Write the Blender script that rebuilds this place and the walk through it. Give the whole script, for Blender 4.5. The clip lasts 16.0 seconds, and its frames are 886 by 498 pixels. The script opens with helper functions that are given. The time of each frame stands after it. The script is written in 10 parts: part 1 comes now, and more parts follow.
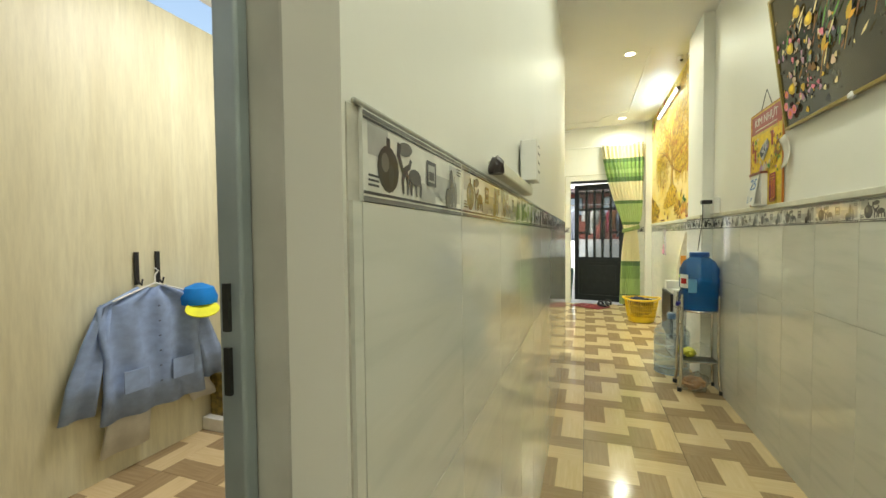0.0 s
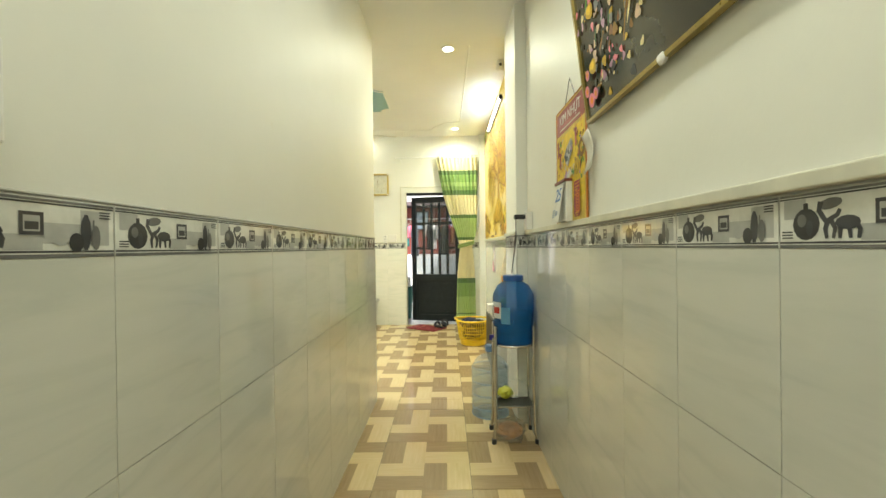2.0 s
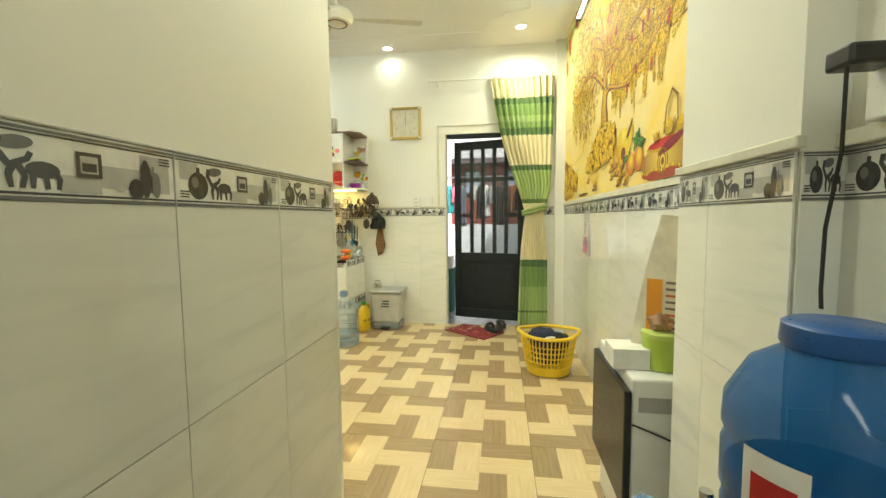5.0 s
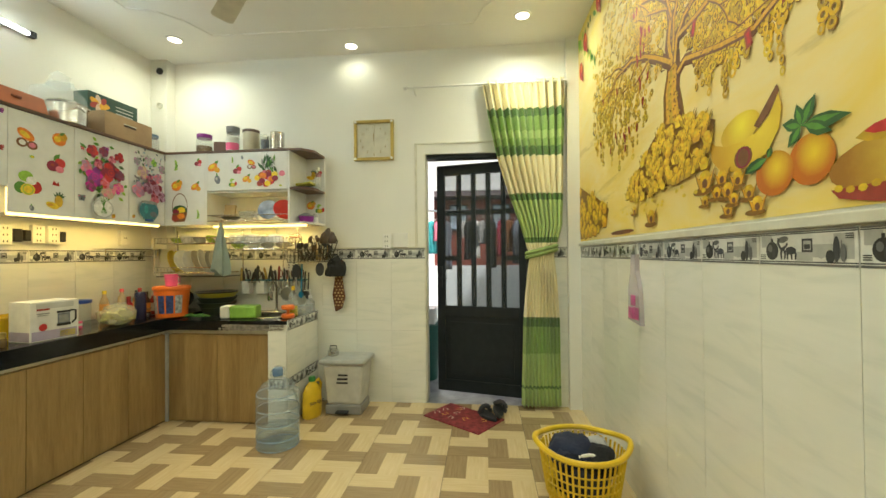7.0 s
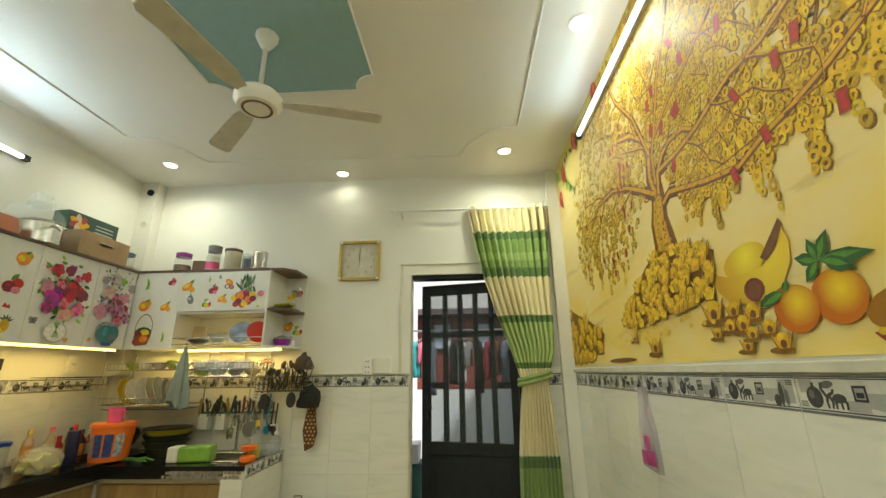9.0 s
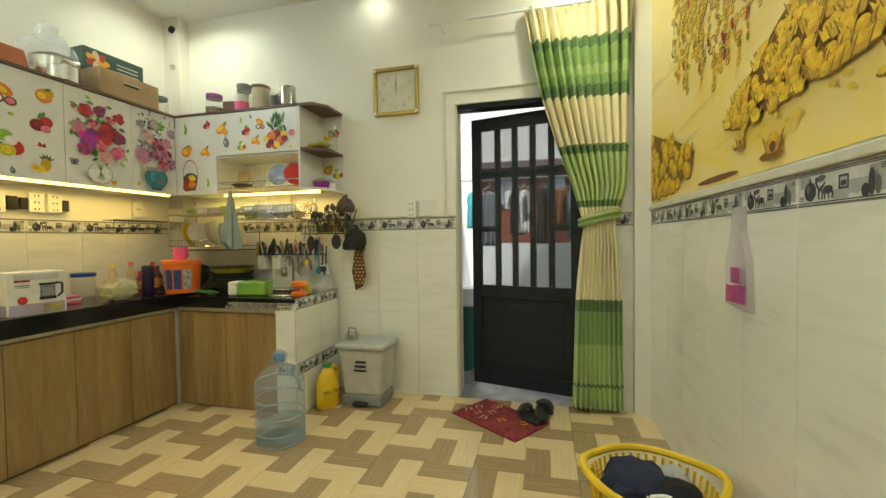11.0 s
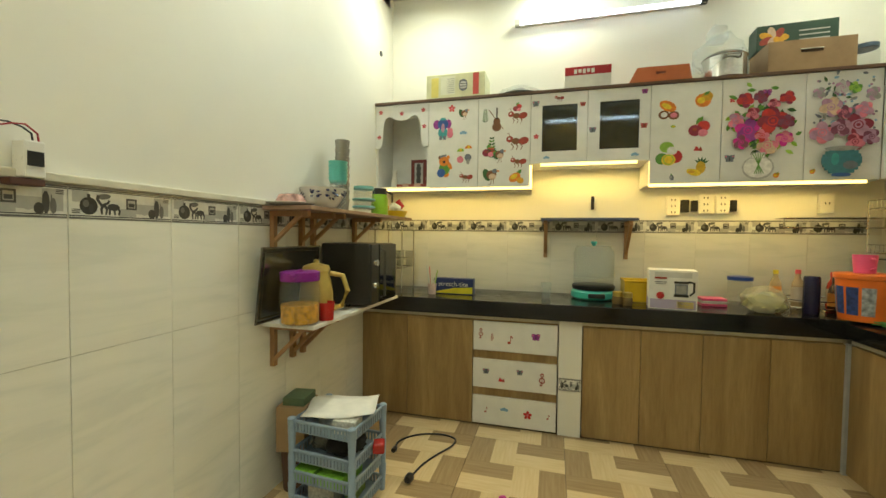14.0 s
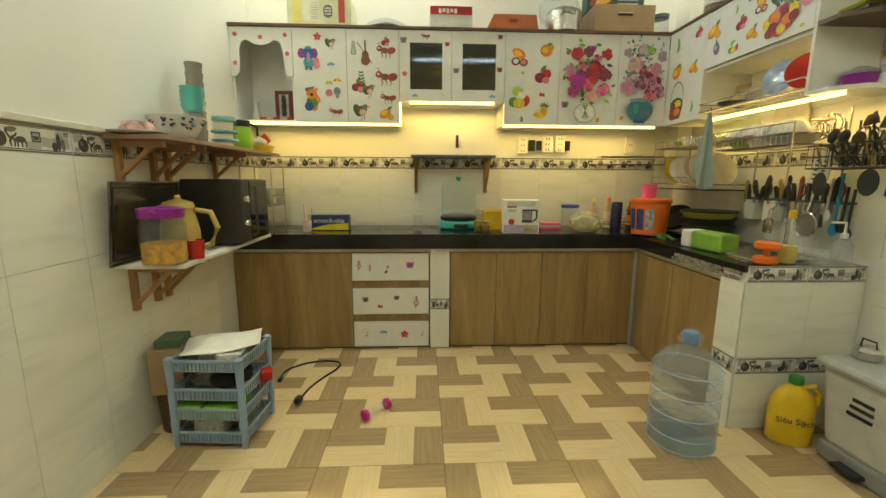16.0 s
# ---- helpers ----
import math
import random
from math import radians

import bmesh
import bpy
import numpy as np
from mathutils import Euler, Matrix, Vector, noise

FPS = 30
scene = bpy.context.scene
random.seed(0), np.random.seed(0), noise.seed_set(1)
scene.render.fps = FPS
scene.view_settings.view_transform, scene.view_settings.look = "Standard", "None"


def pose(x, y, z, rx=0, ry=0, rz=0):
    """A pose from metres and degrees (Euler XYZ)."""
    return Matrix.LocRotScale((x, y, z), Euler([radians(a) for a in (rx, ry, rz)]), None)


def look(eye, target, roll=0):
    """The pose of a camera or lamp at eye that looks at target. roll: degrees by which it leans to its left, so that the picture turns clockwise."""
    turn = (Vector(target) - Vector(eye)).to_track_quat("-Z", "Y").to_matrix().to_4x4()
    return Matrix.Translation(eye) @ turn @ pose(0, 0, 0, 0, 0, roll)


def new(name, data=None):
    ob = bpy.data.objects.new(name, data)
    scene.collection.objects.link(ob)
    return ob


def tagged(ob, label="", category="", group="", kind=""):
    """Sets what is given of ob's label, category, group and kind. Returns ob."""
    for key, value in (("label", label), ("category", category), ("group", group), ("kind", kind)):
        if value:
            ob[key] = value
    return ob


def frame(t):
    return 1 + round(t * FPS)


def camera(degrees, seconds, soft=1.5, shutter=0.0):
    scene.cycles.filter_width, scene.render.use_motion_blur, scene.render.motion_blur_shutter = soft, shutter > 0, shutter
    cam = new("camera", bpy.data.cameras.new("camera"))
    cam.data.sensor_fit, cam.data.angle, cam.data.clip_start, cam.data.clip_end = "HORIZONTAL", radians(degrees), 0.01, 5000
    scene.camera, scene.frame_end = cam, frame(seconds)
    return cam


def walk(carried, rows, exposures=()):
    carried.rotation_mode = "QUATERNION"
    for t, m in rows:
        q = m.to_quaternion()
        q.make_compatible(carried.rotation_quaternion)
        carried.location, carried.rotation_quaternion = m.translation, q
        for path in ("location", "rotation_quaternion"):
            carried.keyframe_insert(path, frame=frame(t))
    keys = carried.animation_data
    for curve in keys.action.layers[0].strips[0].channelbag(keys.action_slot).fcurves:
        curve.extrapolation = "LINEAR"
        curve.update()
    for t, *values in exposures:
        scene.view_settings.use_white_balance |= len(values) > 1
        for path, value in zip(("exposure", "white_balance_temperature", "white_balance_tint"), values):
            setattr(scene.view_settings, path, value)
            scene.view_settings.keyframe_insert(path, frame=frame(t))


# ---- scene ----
cam = camera(94.9, 16.0)
PATH = [
    (0, (0.014, 1.282, 1.167), (-0.651, 3.167, 1.103), -0.6),
    (0.5, (0.156, 1.362, 1.154), (-0.121, 3.34, 1.049), -0.6),
    (1, (0.213, 1.603, 1.162), (0.184, 3.599, 1.049), -0.5),
    (1.5, (0.259, 1.895, 1.181), (0.283, 3.893, 1.111), -0.7),
    (2, (0.387, 2.177, 1.208), (0.369, 4.177, 1.2), -0.7),
    (2.5, (0.375, 2.473, 1.177), (0.316, 4.471, 1.232), -0.9),
    (3, (0.331, 2.857, 1.237), (0.243, 4.853, 1.323), -0.7),
    (3.5, (0.386, 3.231, 1.23), (0.237, 5.224, 1.279), -0.7),
    (4, (0.376, 3.506, 1.173), (0.152, 5.493, 1.136), -0.8),
    (4.5, (0.346, 3.836, 1.181), (0.075, 5.814, 1.068), -0.5),
    (4.7, (0.355, 3.961, 1.176), (0.07, 5.935, 1.023), -0.6),
    (6.8, (0.238, 5.132, 1.21), (0.022, 7.118, 1.133), -0.5),
    (7, (0.242, 5.199, 1.235), (0.038, 7.188, 1.26), -0.5),
    (7.5, (0.213, 5.267, 1.289), (0.057, 7.238, 1.588), -0.5),
    (8, (0.181, 5.285, 1.308), (0.083, 7.194, 1.895), -0.6),
    (8.5, (0.178, 5.29, 1.324), (0.114, 7.14, 2.081), -0.8),
    (9, (0.198, 5.308, 1.301), (0.093, 7.22, 1.88), -0.7),
    (9.5, (0.241, 5.304, 1.279), (0.074, 7.274, 1.577), -0.5),
    (9.7, (0.254, 5.303, 1.246), (0.06, 7.286, 1.421), -0.5),
    (11.8, (0.383, 6.234, 1.128), (-0.386, 8.079, 1.065), -1.0),
    (12, (0.371, 6.347, 1.159), (-0.493, 8.15, 1.122), -0.9),
    (12.5, (0.274, 6.539, 1.208), (-1.02, 8.062, 1.272), -0.6),
    (13, (0.25, 6.675, 1.202), (-1.553, 7.537, 1.273), 0.2),
    (13.5, (0.292, 6.664, 1.207), (-1.706, 6.576, 1.193), 0.5),
    (14, (0.307, 6.621, 1.168), (-1.621, 6.096, 1.101), 0.7),
    (14.5, (0.288, 6.635, 1.202), (-1.677, 6.289, 1.061), 0.5),
    (15, (0.314, 6.675, 1.145), (-1.672, 6.552, 0.94), 0.4),
    (15.5, (0.367, 6.655, 1.159), (-1.614, 6.704, 0.888), 0.4),
    (16, (0.46, 6.62, 1.125), (-1.509, 6.715, 0.786), 0.3),
]

walk(cam, [(t, look(eye, target, roll)) for t, eye, target, roll in PATH],
     [(0, 0.92), (3.5, 1.05), (4.7, 0.92), (5.8, 0.5), (7.0, 0.3), (7.6, 0.12), (8.5, -0.1), (9.5, 0.05), (10.8, 0.12), (12.0, 0.12), (13.2, -0.05), (14.2, 0.08), (16, 0.1)])

# ---- world and light ----
world = bpy.data.worlds.new("world")
scene.world = world
world.use_nodes = True
wn = world.node_tree
sky = wn.nodes.new("ShaderNodeTexSky")
sky.sky_type, sky.sun_disc = "NISHITA", False
sky.sun_elevation, sky.sun_rotation = radians(45), radians(130)
sky.dust_density, sky.air_density = 6.0, 1.6
wn.links.new(sky.outputs[0], wn.nodes["Background"].inputs[0])
wn.nodes["Background"].inputs[1].default_value = 0.15
sun = new("sun", bpy.data.lights.new("sun", "SUN"))
sun.data.energy, sun.data.angle, sun.data.color = 4.6, radians(3), (1, 0.98, 0.95)
sun.rotation_euler = (radians(45), 0, radians(50))
scene.view_settings.exposure = 0.35


def area_light(name, m, w, h, watts, color=(1, 1, 1), spread=180):
    ob = new(name, bpy.data.lights.new(name, "AREA"))
    ob.data.shape, ob.data.size, ob.data.size_y = "RECTANGLE", w, h
    ob.data.energy, ob.data.color, ob.data.spread = watts, color, radians(spread)
    ob.matrix_world = m
    return ob


# the last three, along the south side, are unseen and added for brightness
DOWNLIGHTS = [(-2.18, 8.16), (-0.83, 8.42), (0.53, 8.15), (0.8, 6.95), (-2.45, 6.6), (0.42, 5.75), (-0.83, 5.75), (-2.18, 5.75)]
WARM, COOL, LED = (0.93, 0.96, 0.73), (0.64, 0.90, 1.0), (1.0, 0.70, 0.19)
ZC = 2.95
for i, (lx, ly) in enumerate(DOWNLIGHTS):
    area_light("downlight_glow", pose(lx, ly, ZC - 0.03), 0.09, 0.09, (5.5, 0.6, 6.5, 6.5, 5.5, 7.5, 7.5, 7.5)[i], WARM, 165)
# two cool tubes, along the cabinet wall and along the mural wall
area_light("tube_glow", pose(-2.58, 6.92, 2.655, 0, -90, 0), 0.03, 1.10, 7.0, COOL)
area_light("tube_glow", pose(0.93, 7.08, 2.78, 0, 90, 0), 0.03, 1.15, 2.2, COOL)
# warm strips under the wall cabinets
for y0, y1, z in ((5.5, 6.45, 1.465), (6.5, 7.12, 1.61), (7.2, 8.15, 1.465)):
    area_light("strip_glow", pose(-2.52, (y0 + y1) / 2, z), 0.02, y1 - y0, 1.9, LED)
area_light("strip_glow", pose(-1.75, 8.44, 1.455), 1.1, 0.02, 2.6, LED)
# corridor: unseen fill lights added at the ceiling, a long soft one over the walker
area_light("corridor_lamp_glow", pose(0.38, 2.3, 2.83), 0.25, 3.0, 14, (0.95, 1.0, 0.84))
area_light("corridor_lamp_glow", pose(0.35, -0.4, 2.80), 0.9, 0.9, 5, (0.95, 1.0, 0.84))
# unseen fill added to brighten the side room's partition
area_light("bedroom_lamp_glow", pose(-1.25, 3.0, 2.6), 0.6, 0.6, 18, (1.0, 0.98, 0.93))

# ---- materials ----


class N:
    """A small node writer."""

    def __init__(self, name, rough=0.5, metal=0.0, base=(0.8, 0.8, 0.8), **kw):
        self.m = bpy.data.materials.new(name)
        self.m.use_nodes = True
        self.t = self.m.node_tree
        self.b = self.t.nodes["Principled BSDF"]
        self.set("Base Color", (*base, 1))
        self.set("Roughness", rough)
        self.set("Metallic", metal)
        for k, v in kw.items():
            self.set(k.replace("_", " "), v)

    def set(self, key, v):
        if isinstance(v, bpy.types.NodeSocket):
            self.t.links.new(v, self.b.inputs[key])
        else:
            self.b.inputs[key].default_value = v

    def node(self, kind, inputs=(), **props):
        n = self.t.nodes.new("ShaderNode" + kind)
        for k, v in props.items():
            setattr(n, k, v)
        for k, v in dict(inputs).items():
            if isinstance(v, bpy.types.NodeSocket):
                self.t.links.new(v, n.inputs[k])
            else:
                n.inputs[k].default_value = v
        return n

    def coords(self, kind="Object", scale=(1, 1, 1), rot=(0, 0, 0)):
        c = self.node("TexCoord").outputs[kind]
        return self.node("Mapping", {"Vector": c, "Scale": scale, "Rotation": rot}).outputs[0]

    def noise(self, vec, scale, detail=4, rough=0.5, dist=0.0):
        return self.node("TexNoise", {"Vector": vec, "Scale": scale, "Detail": detail, "Roughness": rough, "Distortion": dist}).outputs[0]

    def ramp(self, fac, stops):
        r = self.node("ValToRGB", {"Fac": fac})
        while len(r.color_ramp.elements) < len(stops):
            r.color_ramp.elements.new(0.5)
        for e, (p, c) in zip(r.color_ramp.elements, stops):
            e.position, e.color = p, ((*c, 1) if len(c) == 3 else c)
        return r.outputs[0]

    def mix(self, fac, a, b, mode="MIX"):
        n = self.node("Mix", data_type="RGBA", blend_type=mode)
        for i, v in ((0, fac), (6, a), (7, b)):
            if isinstance(v, bpy.types.NodeSocket):
                self.t.links.new(v, n.inputs[i])
            else:
                n.inputs[i].default_value = (*v, 1) if isinstance(v, tuple) and len(v) == 3 else v
        return n.outputs[2]

    def math(self, op, a, b=0.0):
        n = self.node("Math", operation=op)
        for i, v in ((0, a), (1, b)):
            if isinstance(v, bpy.types.NodeSocket):
                self.t.links.new(v, n.inputs[i])
            else:
                n.inputs[i].default_value = v
        return n.outputs[0]

    def bump(self, h, strength=0.2, dist=0.002):
        self.set("Normal", self.node("Bump", {"Height": h, "Strength": strength, "Distance": dist}).outputs[0])
        return self


def plain(name, base, rough=0.5, metal=0.0, vary=0.12, scale=14, bump=0.0, bscale=90, **kw):
    """A surface of one paint or stuff with faint unevenness at two scales."""
    n = N(name, rough, metal, base, **kw)
    v = n.coords()
    f = n.noise(v, scale, 5)
    dark = tuple(c * (1 - vary) for c in base)
    lite = tuple(min(1, c * (1 + vary * 0.6)) for c in base)
    n.set("Base Color", n.ramp(f, [(0.3, dark), (0.7, lite)]))
    g = n.noise(v, bscale, 3)
    if rough > 0.02 and metal < 0.9:
        n.set("Roughness", n.ramp(g, [(0.2, (rough * 0.85,) * 3), (0.8, (min(1, rough * 1.15),) * 3)]))
    if bump:
        n.bump(g, bump, 0.001)
    return n.m


def glow(name, color, strength):
    n = N(name, 0.4, 0, color)
    n.set("Emission Color", (*color, 1))
    n.set("Emission Strength", strength)
    return n.m


def make_wallpaint(name="wall_paint", base=(0.80, 0.79, 0.72)):
    n = N(name, 0.5)
    v = n.coords()
    f = n.noise(v, 1.3, 6, 0.6)
    col = n.ramp(f, [(0.3, tuple(c * 0.94 for c in base)), (0.7, base)])
    st = n.noise(v, 5.5, 8, 0.65)
    col = n.mix(n.ramp(st, [(0.66, (0, 0, 0)), (0.78, (0.5, 0.5, 0.5))]), col, (0.66, 0.60, 0.46))
    n.set("Base Color", col)
    n.bump(n.noise(v, 60, 4), 0.12, 0.002)
    return n.m


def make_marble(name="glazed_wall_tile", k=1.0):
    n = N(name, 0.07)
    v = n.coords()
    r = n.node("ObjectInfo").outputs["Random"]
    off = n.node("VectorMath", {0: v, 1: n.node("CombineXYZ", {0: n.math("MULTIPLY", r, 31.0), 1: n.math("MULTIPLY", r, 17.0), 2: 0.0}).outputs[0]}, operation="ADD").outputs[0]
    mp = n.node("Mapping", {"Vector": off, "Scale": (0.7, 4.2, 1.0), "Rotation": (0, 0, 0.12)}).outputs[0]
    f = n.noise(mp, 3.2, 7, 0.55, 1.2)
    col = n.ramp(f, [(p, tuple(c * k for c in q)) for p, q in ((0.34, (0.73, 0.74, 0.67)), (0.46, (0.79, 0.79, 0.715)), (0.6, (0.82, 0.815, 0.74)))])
    n.set("Base Color", col)
    n.set("Specular IOR Level", 0.6)
    n.bump(n.noise(v, 9, 2), 0.05, 0.003)
    return n.m


def make_floor_tile():
    """Glazed tile printed with light and dark wood blocks, four by four."""
    n = N("floor_tile_print", 0.12)
    c = n.node("TexCoord").outputs["Object"]
    s = n.node("SeparateXYZ", {0: c})
    u = n.math("MULTIPLY", s.outputs[1], 8.0)
    w = n.math("MULTIPLY", s.outputs[0], 8.0)  # 0..4 each over half a metre
    uc = n.math("FLOOR", n.math("MODULO", u, 4.0))
    wc = n.math("FLOOR", n.math("MODULO", w, 4.0))

    def cell(a, b):
        return n.math("MULTIPLY", n.math("COMPARE", uc, float(a)), n.math("COMPARE", wc, float(b)))

    # w grows with +x, so row 0 here is the row farthest along -x
    dark = [(0, 0), (0, 1), (2, 0), (3, 0), (0, 2), (1, 2), (3, 2), (3, 3)]
    mask = None
    for a, b in dark:
        k = cell(a, b)
        mask = k if mask is None else n.math("ADD", mask, k)
    # grain along the blocks' length
    vert = None
    for a, b in [(0, 0), (0, 1), (1, 0), (1, 1), (2, 2), (2, 3), (3, 2), (3, 3)]:
        k = cell(a, b)
        vert = k if vert is None else n.math("ADD", vert, k)
    gx = n.node("Mapping", {"Vector": c, "Scale": (3, 40, 1)}).outputs[0]
    gy = n.node("Mapping", {"Vector": c, "Scale": (40, 3, 1)}).outputs[0]
    ng = n.mix(vert, n.noise(gy, 1.6, 4, 0.6), n.noise(gx, 1.6, 4, 0.6))
    big = n.noise(n.node("TexCoord").outputs["Generated"], 3, 3)
    light = n.ramp(ng, [(0.3, (0.63, 0.47, 0.255)), (0.7, (0.73, 0.575, 0.34))])
    drk = n.ramp(ng, [(0.3, (0.32, 0.22, 0.115)), (0.7, (0.41, 0.295, 0.165))])
    n.set("Base Color", n.mix(mask, light, drk))
    n.set("Roughness", n.ramp(n.noise(c, 30, 3), [(0.3, (0.08,) * 3), (0.7, (0.17,) * 3)]))
    n.set("Specular IOR Level", 0.6)
    n.bump(n.noise(c, 14, 2), 0.05, 0.002)
    return n.m


def make_wood(name, light, dark, scale=1.0, rough=0.45, axis="Z", coat=0.0):
    n = N(name, rough)
    sc = {"Z": (9, 9, 0.9), "Y": (9, 0.9, 9), "X": (0.9, 9, 9)}[axis]
    v = n.coords("Object", tuple(a * scale for a in sc))
    r = n.node("ObjectInfo").outputs["Random"]
    v = n.node("VectorMath", {0: v, 1: n.node("CombineXYZ", {0: n.math("MULTIPLY", r, 23.0), 1: 0.0, 2: n.math("MULTIPLY", r, 9.0)}).outputs[0]}, operation="ADD").outputs[0]
    f = n.noise(v, 1.3, 6, 0.6, 0.6)
    g = n.noise(v, 9, 4, 0.7)
    col = n.ramp(f, [(0.3, dark), (0.55, tuple((a + b) / 2 for a, b in zip(light, dark))), (0.75, light)])
    col = n.mix(n.ramp(g, [(0.4, (0, 0, 0)), (0.75, (0.35, 0.35, 0.35))]), col, tuple(c * 0.6 for c in dark))
    n.set("Base Color", col)
    n.bump(g, 0.12, 0.001)
    return n.m


def make_granite():
    n = N("black_granite", 0.06)
    v = n.coords()
    f = n.noise(v, 260, 2)
    n.set("Base Color", n.ramp(f, [(0.5, (0.008, 0.008, 0.009)), (0.68, (0.02, 0.02, 0.02)), (0.78, (0.12, 0.11, 0.10))]))
    n.set("Roughness", n.ramp(n.noise(v, 12, 4), [(0.3, (0.08,) * 3), (0.75, (0.3,) * 3)]))
    return n.m


def make_glass(name, color=(0.9, 0.97, 0.95), rough=0.02, alpha=None, ior=1.45):
    n = N(name, rough, 0, color, Transmission_Weight=1.0, IOR=ior)
    return n.m


def make_film(name, color, alpha, rough=0.1, tint=0.5):
    """Thin see-through plastic: part clear, part glossy colour."""
    n = N(name, rough, 0, color)
    tr = n.node("BsdfTransparent", {"Color": (*[1 - tint + c * tint for c in color], 1)}).outputs[0]
    mx = n.node("MixShader", {0: alpha})
    n.t.links.new(tr, mx.inputs[1])
    n.t.links.new(n.b.outputs[0], mx.inputs[2])
    n.t.links.new(mx.outputs[0], n.t.nodes["Material Output"].inputs[0])
    return n.m


WALL = make_wallpaint()
CEIL = make_wallpaint("ceiling_paint", (0.80, 0.79, 0.75))
# corridor tiles: the kitchen tile's colours scaled down to 0.78
GREYMARBLE = make_marble("darker_glazed_wall_tile", 0.78)
MARBLE, FTILE, GRANITE = make_marble(), make_floor_tile(), make_granite()
OAK = make_wood("oak_laminate", (0.46, 0.32, 0.14), (0.25, 0.155, 0.06), axis="Y")
PALEWOOD = make_wood("pale_laminate", (0.76, 0.73, 0.52), (0.60, 0.55, 0.35), 0.5)
PINE = make_wood("pine_board", (0.46, 0.27, 0.13), (0.33, 0.18, 0.08))
EDGEWOOD = make_wood("brown_edge_board", (0.16, 0.085, 0.05), (0.10, 0.05, 0.03), axis="Y")
GROUT = plain("grout", (0.55, 0.53, 0.46), 0.9, vary=0.3, scale=20)
FGROUT = plain("dark_grout", (0.12, 0.09, 0.055), 0.9, vary=0.3, scale=20)
WHITE = plain("white_plastic", (0.78, 0.77, 0.73), 0.3, vary=0.04)
CABWHITE = plain("white_laminate", (0.76, 0.76, 0.73), 0.25, vary=0.05)
CREAM = plain("cream_trim", (0.66, 0.64, 0.53), 0.5, vary=0.1)
BLACK = plain("black_plastic", (0.015, 0.015, 0.016), 0.35, vary=0.2)
STEEL = plain("steel", (0.62, 0.61, 0.58), 0.22, 1.0, vary=0.1)
DARKSTEEL = plain("dark_door_paint", (0.016, 0.021, 0.025), 0.5, vary=0.2, bump=0.1, Specular_IOR_Level=0.3)
BLUECEIL = plain("blue_ceiling_paint", (0.26, 0.42, 0.45), 0.6, vary=0.05)
CONCRETE = plain("wet_cement", (0.30, 0.30, 0.29), 0.3, vary=0.4, scale=9, bump=0.3)
LAMP = glow("lamp_diffuser", (1.0, 0.93, 0.76), 5.0)
TUBE = glow("tube_diffuser", (0.86, 0.94, 1.0), 6.5)
STRIP = glow("led_strip", (1.0, 0.72, 0.22), 3.2)
# ---- mesh kit ----


def bm_new():
    return bmesh.new()


def T(x=0, y=0, z=0, rx=0, ry=0, rz=0, s=1.0):
    return pose(x, y, z, rx, ry, rz) @ Matrix.Diagonal((s, s, s, 1))


def box(bm, x0, x1, y0, y1, z0, z1, m=None, mi=0):
    vs = [bm.verts.new((x, y, z)) for z in (z0, z1) for x, y in ((x0, y0), (x1, y0), (x1, y1), (x0, y1))]
    for idx in ((3, 2, 1, 0), (4, 5, 6, 7), (0, 1, 5, 4), (1, 2, 6, 5), (2, 3, 7, 6), (3, 0, 4, 7)):
        bm.faces.new([vs[i] for i in idx]).material_index = mi
    if m is not None:
        for v in vs:
            v.co = m @ v.co
    return bm


def lathe(bm, prof, n=20, m=None, mi=0, cap=True, sx=1.0, sy=1.0):
    """Turned shape about z from (radius, height) pairs."""
    rings = []
    for r, z in prof:
        rings.append([bm.verts.new((r * sx * math.cos(2 * math.pi * i / n), r * sy * math.sin(2 * math.pi * i / n), z)) for i in range(n)])
    for a, b in zip(rings, rings[1:]):
        for i in range(n):
            bm.faces.new((a[i], a[(i + 1) % n], b[(i + 1) % n], b[i])).material_index = mi
    if cap:
        bm.faces.new(rings[0][::-1]).material_index = mi
        bm.faces.new(rings[-1]).material_index = mi
    if m is not None:
        for ring in rings:
            for v in ring:
                v.co = m @ v.co
    return bm


def tube(bm, pts, r, n=8, mi=0, closed=False, m=None):
    """A round wire through points."""
    pts = [Vector(p) for p in pts]
    rings = []
    k = len(pts)
    for i, p in enumerate(pts):
        a = pts[(i - 1) % k] if (closed or i) else p
        b = pts[(i + 1) % k] if (closed or i < k - 1) else p
        d = (b - a).normalized() if (b - a).length > 1e-9 else Vector((0, 0, 1))
        up = Vector((0, 0, 1)) if abs(d.z) < 0.9 else Vector((0, 1, 0))
        e1 = d.cross(up).normalized()
        e2 = d.cross(e1)
        rings.append([bm.verts.new(p + e1 * (r * math.cos(2 * math.pi * j / n)) + e2 * (r * math.sin(2 * math.pi * j / n))) for j in range(n)])
    pairs = list(zip(rings, rings[1:])) + ([(rings[-1], rings[0])] if closed else [])
    for a, b in pairs:
        for j in range(n):
            bm.faces.new((a[j], b[j], b[(j + 1) % n], a[(j + 1) % n])).material_index = mi
    if not closed:
        bm.faces.new(rings[0]).material_index = mi
        bm.faces.new(rings[-1][::-1]).material_index = mi
    if m is not None:
        for ring in rings:
            for v in ring:
                v.co = m @ v.co
    return bm


